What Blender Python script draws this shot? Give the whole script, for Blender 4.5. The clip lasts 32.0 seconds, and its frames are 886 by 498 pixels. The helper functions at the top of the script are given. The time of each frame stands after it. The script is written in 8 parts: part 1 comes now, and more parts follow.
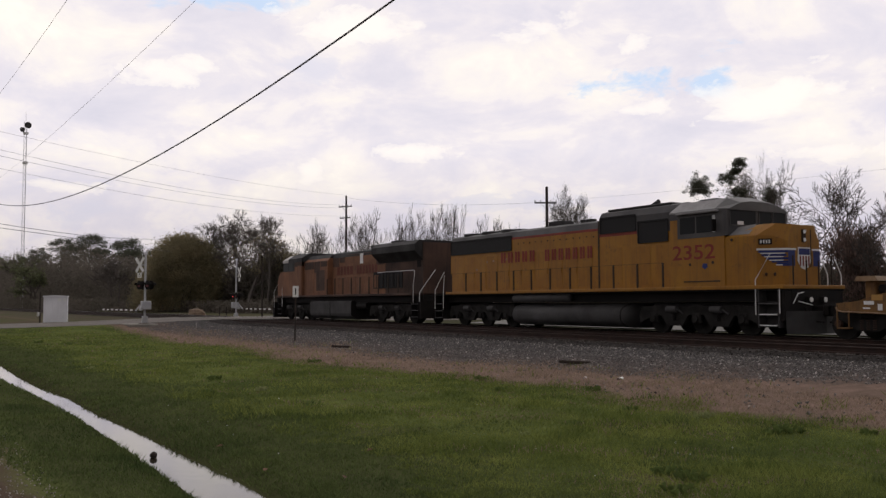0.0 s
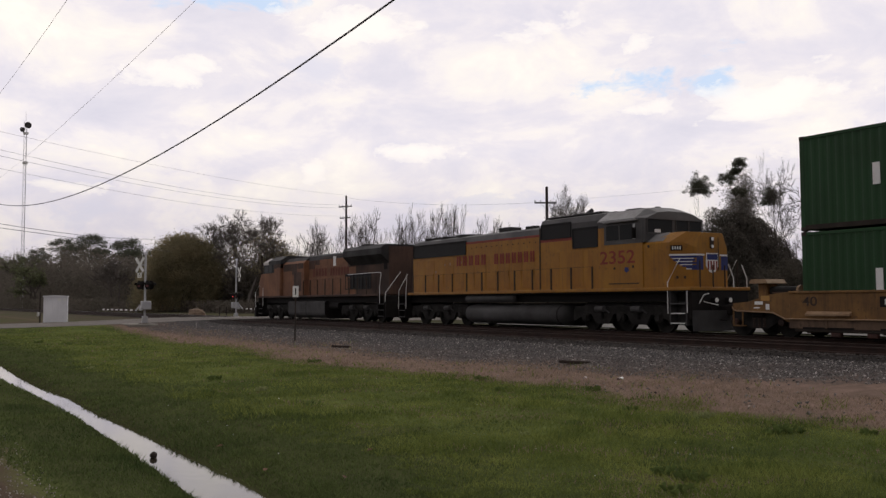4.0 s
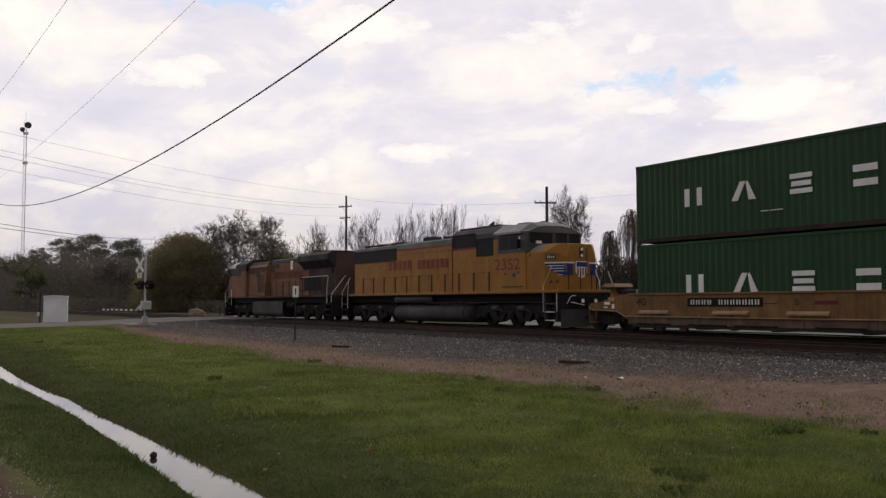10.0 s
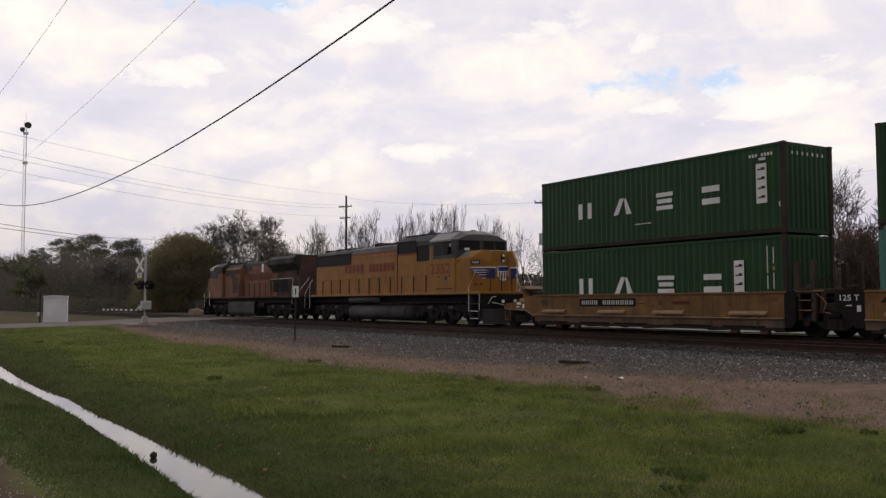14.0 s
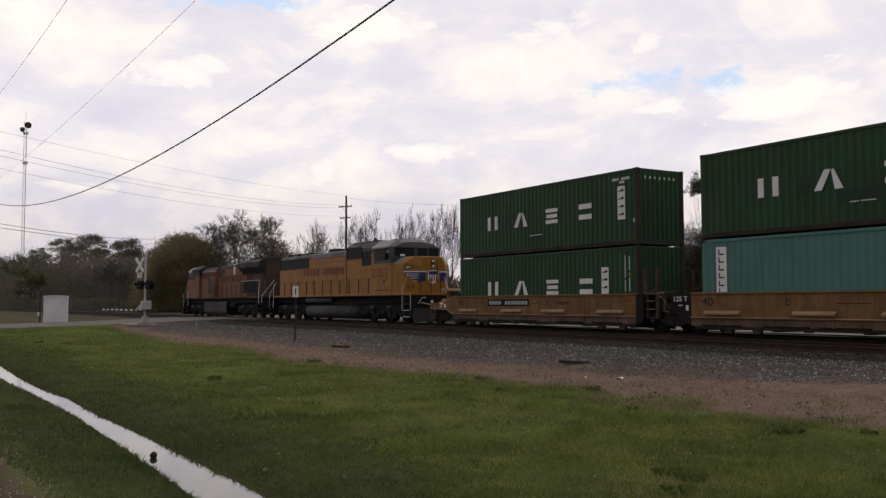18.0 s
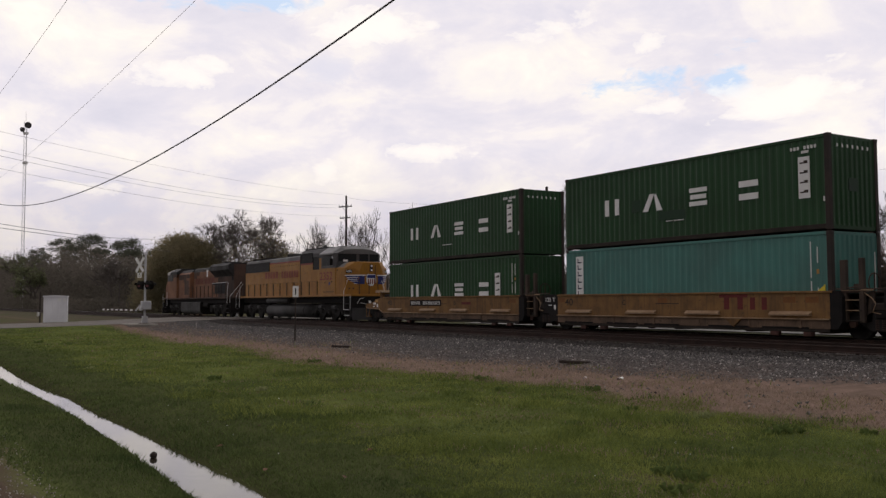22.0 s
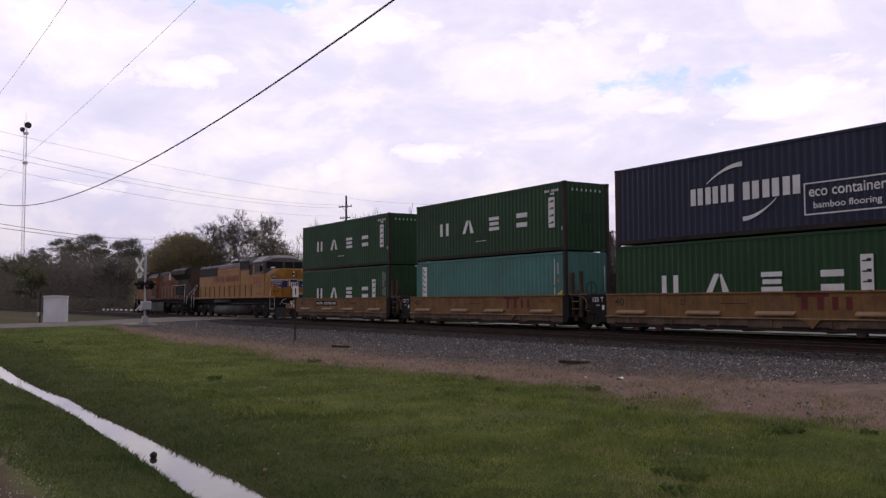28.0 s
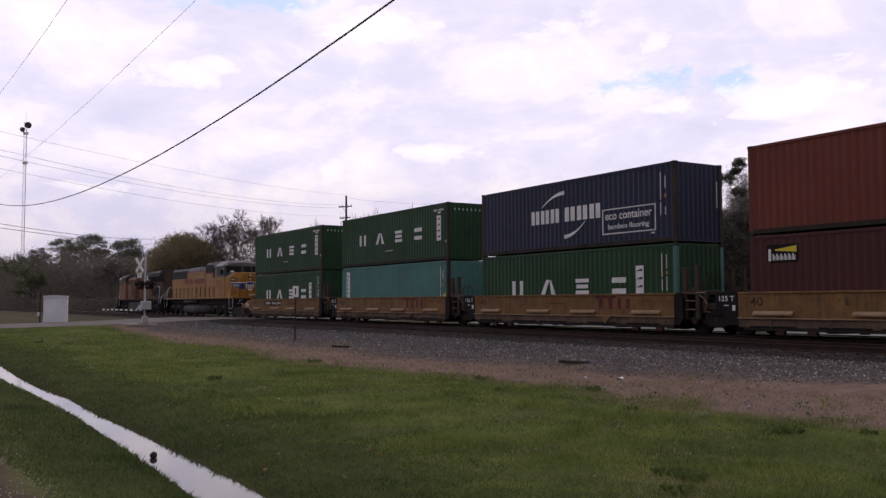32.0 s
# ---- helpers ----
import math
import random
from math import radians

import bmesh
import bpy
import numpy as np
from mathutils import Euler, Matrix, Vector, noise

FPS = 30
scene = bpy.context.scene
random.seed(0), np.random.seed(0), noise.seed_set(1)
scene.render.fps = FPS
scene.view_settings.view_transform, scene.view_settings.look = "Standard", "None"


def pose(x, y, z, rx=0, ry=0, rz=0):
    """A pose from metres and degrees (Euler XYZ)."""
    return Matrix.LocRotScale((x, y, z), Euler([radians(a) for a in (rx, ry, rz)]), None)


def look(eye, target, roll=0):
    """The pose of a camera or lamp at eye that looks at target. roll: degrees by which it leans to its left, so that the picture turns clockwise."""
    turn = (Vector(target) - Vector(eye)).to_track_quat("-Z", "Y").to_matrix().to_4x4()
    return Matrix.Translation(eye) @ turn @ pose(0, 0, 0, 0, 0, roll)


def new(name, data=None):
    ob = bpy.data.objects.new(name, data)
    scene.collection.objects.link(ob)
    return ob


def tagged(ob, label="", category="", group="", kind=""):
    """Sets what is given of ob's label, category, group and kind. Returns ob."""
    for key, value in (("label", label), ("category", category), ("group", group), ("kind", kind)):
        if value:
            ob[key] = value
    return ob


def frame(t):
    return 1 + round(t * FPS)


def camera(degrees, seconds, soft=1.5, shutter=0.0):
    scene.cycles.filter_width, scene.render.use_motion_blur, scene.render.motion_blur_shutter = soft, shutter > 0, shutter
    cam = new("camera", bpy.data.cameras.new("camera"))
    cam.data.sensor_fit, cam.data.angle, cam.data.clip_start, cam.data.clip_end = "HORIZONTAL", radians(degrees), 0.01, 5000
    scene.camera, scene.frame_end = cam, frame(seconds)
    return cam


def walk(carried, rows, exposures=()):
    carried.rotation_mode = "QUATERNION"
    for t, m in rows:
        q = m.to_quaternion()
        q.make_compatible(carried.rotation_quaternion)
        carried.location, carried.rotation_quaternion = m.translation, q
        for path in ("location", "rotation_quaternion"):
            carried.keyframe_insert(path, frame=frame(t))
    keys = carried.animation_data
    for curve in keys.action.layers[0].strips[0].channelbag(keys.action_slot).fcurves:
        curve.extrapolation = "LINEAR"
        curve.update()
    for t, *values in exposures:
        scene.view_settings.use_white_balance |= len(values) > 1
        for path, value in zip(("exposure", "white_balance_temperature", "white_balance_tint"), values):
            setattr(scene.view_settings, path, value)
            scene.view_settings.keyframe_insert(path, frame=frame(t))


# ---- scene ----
# The camera stands still beside a double track; rail tops lie at z = 0, the tracks run along x.
cam = camera(52.35, 32.0, soft=1.4)
EYE = Vector((0.0, 0.0, 1.134))
VIEW = Matrix.Translation(EYE) @ (pose(0, 0, 0, 93.3786, 0, 58.323) @ pose(0, 0, 0, 0, 0, -0.22))
walk(cam, [(0.0, VIEW), (32.0, VIEW)],
     [(0.0, 0.0, 6500, 10), (25.4, 0.0, 6500, 10), (27.6, 0.04, 6050, 20), (32.0, 0.04, 6050, 20)])

TRACK_Y = 24.9      # main line, on which the train runs
SIDING_Y = 21.12    # empty siding on the camera's side


def along(t):
    """Where the front end of the first container stack stands on the line after t seconds."""
    u = t - 16
    return -33.4673 - 1.614341 * u - 0.02421242 * u * u + 1.18661e-5 * u ** 3 + 1.191419e-6 * u ** 4


# ---------------------------------------------------------------- light
SUN_DIR = (-0.25, 0.75, 0.8)


def nd(nt, kind, operation="", **values):
    n = nt.nodes.new(kind)
    if operation:
        n.operation = operation
    for k, v in values.items():
        n.inputs[k].default_value = v
    return n


def ramp(nt, fac, stops):
    r = nt.nodes.new("ShaderNodeValToRGB")
    el = r.color_ramp.elements
    while len(el) < len(stops):
        el.new(0.5)
    for e, (p, c) in zip(el, stops):
        e.position = p
        e.color = (c, c, c, 1) if isinstance(c, (int, float)) else (*c, 1)
    nt.links.new(fac, r.inputs[0])
    return r.outputs[0]


def math_node(nt, op, a, b=0.0, clamp=False):
    m = nt.nodes.new("ShaderNodeMath")
    m.operation, m.use_clamp = op, clamp
    for i, v in enumerate((a, b)):
        if isinstance(v, (int, float)):
            m.inputs[i].default_value = v
        else:
            nt.links.new(v, m.inputs[i])
    return m.outputs[0]


def mixc(nt, fac, a, b, blend="MIX"):
    m = nt.nodes.new("ShaderNodeMix")
    m.data_type, m.blend_type = "RGBA", blend
    for s, v in ((m.inputs[0], fac), (m.inputs[6], a), (m.inputs[7], b)):
        if isinstance(v, (int, float)):
            s.default_value = v
        elif isinstance(v, tuple):
            s.default_value = (*v, 1)
        else:
            nt.links.new(v, s)
    return m.outputs[2]


def noise_tex(nt, vec, scale, detail=4.0, rough=0.55, dist=0.0):
    n = nd(nt, "ShaderNodeTexNoise", Scale=scale, Detail=detail, Roughness=rough, Distortion=dist)
    nt.links.new(vec, n.inputs["Vector"])
    return n.outputs[0]


SUNWARD = Vector((-0.72, 0.52, 0.46)).normalized()    # the thin, bright part of the cloud cover


def clouds(nt, way, sky):
    """Broken cloud cover as colour, from the direction 'way' (a unit vector socket) and the clear sky's colour."""
    sep = nd(nt, "ShaderNodeSeparateXYZ")
    nt.links.new(way, sep.inputs[0])
    up = math_node(nt, "ADD", math_node(nt, "MAXIMUM", sep.outputs[2], 0.0), 0.22)
    flat = nd(nt, "ShaderNodeCombineXYZ")
    nt.links.new(math_node(nt, "DIVIDE", sep.outputs[0], up), flat.inputs[0])
    nt.links.new(math_node(nt, "DIVIDE", sep.outputs[1], up), flat.inputs[1])
    big = noise_tex(nt, flat.outputs[0], 1.3, 4.0, 0.55, 0.15)
    mp = nd(nt, "ShaderNodeMapping")
    mp.inputs["Scale"].default_value = (1.0, 1.0, 2.1)
    nt.links.new(way, mp.inputs[0])
    mid = noise_tex(nt, mp.outputs[0], 7.0, 10.0, 0.60, 0.3)
    body = math_node(nt, "ADD", math_node(nt, "MULTIPLY", big, 0.30), math_node(nt, "MULTIPLY", mid, 0.70))
    col = ramp(nt, body, [(0.34, (0.745, 0.720, 0.812)), (0.44, (0.825, 0.785, 0.856)), (0.49, (0.885, 0.832, 0.874)), (0.52, (0.950, 0.888, 0.892)), (0.57, (1.005, 0.938, 0.894)), (0.65, (1.13, 1.06, 0.95))])
    # openings of blue with torn edges
    tear = noise_tex(nt, mp.outputs[0], 17.0, 9.0, 0.62, 0.3)
    puffs = gaps = heavy = None
    for centre, half, bright in GAPS:
        d = nd(nt, "ShaderNodeVectorMath", "SUBTRACT")
        nt.links.new(way, d.inputs[0])
        d.inputs[1].default_value = centre
        e = nd(nt, "ShaderNodeVectorMath", "DIVIDE")
        nt.links.new(d.outputs[0], e.inputs[0])
        e.inputs[1].default_value = half
        ln = nd(nt, "ShaderNodeVectorMath", "LENGTH")
        nt.links.new(e.outputs[0], ln.inputs[0])
        g = math_node(nt, "SUBTRACT", math_node(nt, "ADD", -1.5, math_node(nt, "MULTIPLY", tear, 5.0)), ln.outputs["Value"])
        if bright is None:
            heavy = g if heavy is None else math_node(nt, "MAXIMUM", heavy, g)
        elif bright:
            puffs = g if puffs is None else math_node(nt, "MAXIMUM", puffs, g)
        else:
            gaps = g if gaps is None else math_node(nt, "MAXIMUM", gaps, g)
    col = mixc(nt, ramp(nt, gaps, [(0.0, 0.0), (0.7, 0.85)]), col, sky)
    # heaped tops of cloud that catch the sun
    col = mixc(nt, ramp(nt, puffs, [(0.0, 0.0), (0.12, 0.28), (0.5, 0.6), (1.2, 0.8)]), col, (1.10, 1.03, 0.96))
    # thicker, bluish grey banks
    col = mixc(nt, ramp(nt, heavy, [(0.0, 0.0), (0.25, 0.4), (1.0, 0.7)]), col, (0.78, 0.765, 0.865))
    # the cover thickens away from the hidden sun
    dt = nd(nt, "ShaderNodeVectorMath", "DOT_PRODUCT")
    nt.links.new(way, dt.inputs[0])
    dt.inputs[1].default_value = SUNWARD
    thick = ramp(nt, dt.outputs["Value"], [(0.08, 0.54), (0.80, 1.0)])
    # and looks deeper and greyer low over the land
    low = ramp(nt, sep.outputs[2], [(0.055, (0.78, 0.77, 0.79)), (0.165, (1.0, 1.0, 1.0))])
    return mixc(nt, 1.0, mixc(nt, 1.0, col, thick, "MULTIPLY"), low, "MULTIPLY")


def way_at(x, y):
    """Unit direction of a point of the picture plane, in half-widths from its middle."""
    h = math.tan(radians(52.35) / 2)
    return (VIEW.to_3x3() @ Vector((x * h, y * h, -1))).normalized()


# openings of blue; marked True, sunlit heaps of cloud; marked None, thick grey banks
GAPS = [(way_at(-0.81, 0.078), (0.034, 0.034, 0.018), None), (way_at(0.15, 0.10), (0.10, 0.10, 0.010), None), (way_at(-0.30, 0.41), (0.05, 0.05, 0.014), None),
        (way_at(0.44, 0.375), (0.068, 0.068, 0.013), False), (way_at(0.615, 0.395), (0.030, 0.030, 0.024), False), (way_at(-0.55, 0.572), (0.09, 0.09, 0.012), False),
        (way_at(0.72, 0.335), (0.060, 0.060, 0.022), True), (way_at(0.45, 0.315), (0.050, 0.050, 0.009), True), (way_at(0.45, 0.47), (0.018, 0.018, 0.010), True), (way_at(0.20, 0.50), (0.035, 0.035, 0.012), True), (way_at(-0.22, 0.50), (0.06, 0.06, 0.018), True),
        (way_at(-0.62, 0.40), (0.05, 0.05, 0.014), True), (way_at(-0.30, 0.17), (0.012, 0.012, 0.010), True), (way_at(-0.06, 0.22), (0.06, 0.06, 0.008), True), (way_at(0.88, 0.22), (0.05, 0.05, 0.010), True), (way_at(-0.85, 0.14), (0.05, 0.05, 0.008), True)]

world = bpy.data.worlds.new("overcast_sky")
world.use_nodes = True
scene.world = world
nt = world.node_tree
nt.nodes.clear()
sky = nd(nt, "ShaderNodeTexSky")
sky.sky_type, sky.sun_disc, sky.sun_elevation, sky.sun_rotation = "NISHITA", False, radians(45), radians(-18)
skyb = nd(nt, "ShaderNodeVectorMath", "SCALE")
nt.links.new(sky.outputs[0], skyb.inputs[0])
skyb.inputs["Scale"].default_value = 0.11
tc = nd(nt, "ShaderNodeTexCoord")
bg = nd(nt, "ShaderNodeBackground", Strength=1.0)
nt.links.new(clouds(nt, tc.outputs["Generated"], mixc(nt, 0.35, skyb.outputs[0], (0.62, 0.72, 0.95))), bg.inputs[0])
nt.links.new(bg.outputs[0], nd(nt, "ShaderNodeOutputWorld").inputs[0])

# the drifting cloud cover ahead: a far piece of the same sky that turns slowly
CLOUD_SHEET = bpy.data.materials.new("drifting_clouds")
CLOUD_SHEET.use_nodes = True
_t = CLOUD_SHEET.node_tree
_t.nodes.clear()
_co = nd(_t, "ShaderNodeTexCoord")
_n = nd(_t, "ShaderNodeVectorMath", "NORMALIZE")
_t.links.new(_co.outputs["Object"], _n.inputs[0])
_sky = nd(_t, "ShaderNodeRGB")
_sky.outputs[0].default_value = (0.58, 0.74, 0.97, 1)
_em = nd(_t, "ShaderNodeEmission", Strength=1.0)
_t.links.new(clouds(_t, _n.outputs[0], _sky.outputs[0]), _em.inputs[0])
_t.links.new(_em.outputs[0], nd(_t, "ShaderNodeOutputMaterial").inputs[0])
CLOUD_SHEET.cycles.emission_sampling = "NONE"
_v = [(4200 * math.cos(e) * math.cos(a), 4200 * math.cos(e) * math.sin(a), 4200 * math.sin(e))
      for a in [radians(148.3 + 38 * (i / 24 - 0.5) * 2) for i in range(25)] for e in [radians(-1.5 + 29.5 * j / 12) for j in range(13)]]
_m = bpy.data.meshes.new("sky_backdrop")
_m.from_pydata(_v, [], [(i * 13 + j, i * 13 + j + 1, i * 13 + 14 + j, i * 13 + 13 + j) for i in range(24) for j in range(12)])
_m.materials.append(CLOUD_SHEET)
_m.polygons.foreach_set("use_smooth", [True] * len(_m.polygons))
BACKDROP = tagged(new("sky_backdrop", _m), "slowly drifting broken white and lavender clouds", "sky", kind="structure")

sun = new("sun", bpy.data.lights.new("sun", "SUN"))
sun.data.energy, sun.data.angle, sun.data.color = 0.35, radians(25), (1.0, 0.95, 0.88)
sun.matrix_basis = look(Vector(SUN_DIR) * 50, (0, 0, 0))

# ---------------------------------------------------------------- mesh helpers


class Shape:
    """Collects vertices and faces of one mesh."""

    def __init__(self):
        self.v, self.f = [], []

    def add(self, verts, faces):
        n = len(self.v)
        self.v += [tuple(p) for p in verts]
        self.f += [tuple(i + n for i in q) for q in faces]
        return self

    def box(self, x0, x1, y0, y1, z0, z1):
        return self.add([(x, y, z) for x in (x0, x1) for y in (y0, y1) for z in (z0, z1)],
                        [(0, 1, 3, 2), (4, 6, 7, 5), (0, 4, 5, 1), (2, 3, 7, 6), (0, 2, 6, 4), (1, 5, 7, 3)])

    def cbox(self, x0, x1, y0, y1, z0, z1, c=0.03):
        """A box with chamfered edges."""
        lo, hi = (min(x0, x1), min(y0, y1), min(z0, z1)), (max(x0, x1), max(y0, y1), max(z0, z1))
        mid = [(a + b) / 2 for a, b in zip(lo, hi)]
        pts, ids = [], {}
        for s in [(i, j, k) for i in (0, 1) for j in (0, 1) for k in (0, 1)]:
            for a in range(3):
                ids[s, a] = len(pts)
                pts.append([(hi[d] if s[d] else lo[d]) if d == a else (hi[d] - c if s[d] else lo[d] + c) for d in range(3)])
        faces = []
        for a in range(3):
            b, d = (a + 1) % 3, (a + 2) % 3
            for s in (0, 1):
                q = []
                for u, w in ((0, 0), (1, 0), (1, 1), (0, 1)):
                    k = [0, 0, 0]
                    k[a], k[b], k[d] = s, u, w
                    q.append(ids[tuple(k), a])
                faces.append(q)
            for u in (0, 1):
                for w in (0, 1):
                    k0, k1 = [0, 0, 0], [0, 0, 0]
                    k0[b], k0[d], k1[b], k1[d], k1[a] = u, w, u, w, 1
                    k0, k1 = tuple(k0), tuple(k1)
                    faces.append([ids[k0, b], ids[k1, b], ids[k1, d], ids[k0, d]])
        for s in [(i, j, k) for i in (0, 1) for j in (0, 1) for k in (0, 1)]:
            faces.append([ids[s, 0], ids[s, 1], ids[s, 2]])
        m = Vector(mid)
        for i, q in enumerate(faces):
            p = [Vector(pts[j]) for j in q]
            if (p[1] - p[0]).cross(p[2] - p[0]).dot(sum(p, Vector()) / len(p) - m) < 0:
                faces[i] = q[::-1]
        return self.add(pts, faces)

    def prism(self, prof, lo, hi, axis="x"):
        """A closed outline of (a, b) pairs drawn out along an axis: (y, z) along x, (x, z) along y, (x, y) along z."""
        n = len(prof)
        put = {"x": lambda a, b, t: (t, a, b), "y": lambda a, b, t: (a, t, b), "z": lambda a, b, t: (a, b, t)}[axis]
        area = sum(prof[i][0] * prof[(i + 1) % n][1] - prof[(i + 1) % n][0] * prof[i][1] for i in range(n))
        if (area < 0) != (axis == "y"):
            prof = prof[::-1]
        vs = [put(a, b, lo) for a, b in prof] + [put(a, b, hi) for a, b in prof]
        fs = [(i, (i + 1) % n, n + (i + 1) % n, n + i) for i in range(n)] + [tuple(range(n))[::-1], tuple(range(n, 2 * n))]
        return self.add(vs, fs)

    def tube(self, pts, r, n=6, r1=None, caps=True):
        pts = [Vector(p) for p in pts]
        r1 = r if r1 is None else r1
        vs, fs = [], []
        for i, p in enumerate(pts):
            d = (pts[min(i + 1, len(pts) - 1)] - pts[max(i - 1, 0)]).normalized()
            a = d.cross(Vector((0, 0, 1)) if abs(d.z) < 0.9 else Vector((1, 0, 0))).normalized()
            b = d.cross(a)
            q = r + (r1 - r) * i / max(len(pts) - 1, 1)
            vs += [p + (a * math.cos(2 * math.pi * k / n) + b * math.sin(2 * math.pi * k / n)) * q for k in range(n)]
        for i in range(len(pts) - 1):
            fs += [(i * n + k, i * n + n + k, i * n + n + (k + 1) % n, i * n + (k + 1) % n) for k in range(n)]
        if caps:
            fs += [tuple(range(n)), tuple(range(len(vs) - n, len(vs)))[::-1]]
        return self.add(vs, fs)

    def disc(self, c, r, t, axis="y", n=20, r1=None):
        """A round plate of thickness t about its centre."""
        u = {"x": Vector((1, 0, 0)), "y": Vector((0, 1, 0)), "z": Vector((0, 0, 1))}[axis]
        c = Vector(c)
        return self.tube([c - u * t / 2, c + u * t / 2], r, n, r1)

    def mesh(self, name, mat, smooth=False):
        me = bpy.data.meshes.new(name)
        me.from_pydata(self.v, [], self.f)
        if mat:
            me.materials.append(mat)
        if smooth:
            me.polygons.foreach_set("use_smooth", [True] * len(me.polygons))
        me.update()
        return me


def thing(name, m, label, category, group="", kind=""):
    """An Empty at the base of a thing."""
    ob = new(name)
    ob.matrix_basis = m
    return tagged(ob, label, category, group, kind)


def part(name, sh, mat, parent, label="", smooth=False, at=None):
    ob = new(name, sh if isinstance(sh, bpy.types.Mesh) else sh.mesh(name, mat, smooth))
    ob.parent = parent
    if at is not None:
        ob.matrix_basis = at
    return tagged(ob, label)


def solo(name, sh, mat, label, category, group="", kind="", m=None, smooth=False):
    """A thing that is one mesh."""
    ob = new(name, sh.mesh(name, mat, smooth))
    if m is not None:
        ob.matrix_basis = m
    return tagged(ob, label, category, group, kind)


def raw_mesh(name, verts, faces, mat, smooth=False):
    """A mesh from arrays of triangles or quads."""
    me = bpy.data.meshes.new(name)
    verts, faces = np.asarray(verts, np.float32), np.asarray(faces, np.int32)
    me.vertices.add(len(verts))
    me.vertices.foreach_set("co", verts.ravel())
    k = faces.shape[1]
    me.loops.add(faces.size)
    me.loops.foreach_set("vertex_index", faces.ravel())
    me.polygons.add(len(faces))
    me.polygons.foreach_set("loop_start", np.arange(0, faces.size, k, dtype=np.int32))
    me.polygons.foreach_set("use_smooth", np.full(len(faces), smooth))
    me.materials.append(mat)
    me.update(calc_edges=True)
    return me


def writing(name, text, size, mat, parent, m, label="", width=None):
    """Flat letters of the built-in font, standing in the plane of m."""
    cu = bpy.data.curves.new(name, "FONT")
    cu.body, cu.size, cu.align_x, cu.align_y = text, 1.0, "CENTER", "CENTER"
    cu.offset = 0.012
    ob = bpy.data.objects.new("writing_source", cu)
    scene.collection.objects.link(ob)
    me = bpy.data.meshes.new_from_object(ob.evaluated_get(bpy.context.evaluated_depsgraph_get()))
    bpy.data.objects.remove(ob)
    co = np.empty(len(me.vertices) * 3, np.float32)
    me.vertices.foreach_get("co", co)
    co = co.reshape(-1, 3)
    mid, ext = (co.max(0) + co.min(0)) / 2, co.max(0) - co.min(0)
    co -= mid
    k = size / ext[1]
    co[:, 1] *= k
    co[:, 0] *= (width / ext[0]) if width else k
    me.vertices.foreach_set("co", co.ravel())
    me.materials.clear()
    me.materials.append(mat)
    me.update()
    return part(name, me, mat, parent, label, at=m)


def facing(x, y, z):
    """The pose of a flat piece that faces the camera's side (-y)."""
    return pose(x, y, z, 90, 0, 0)


# ---------------------------------------------------------------- materials


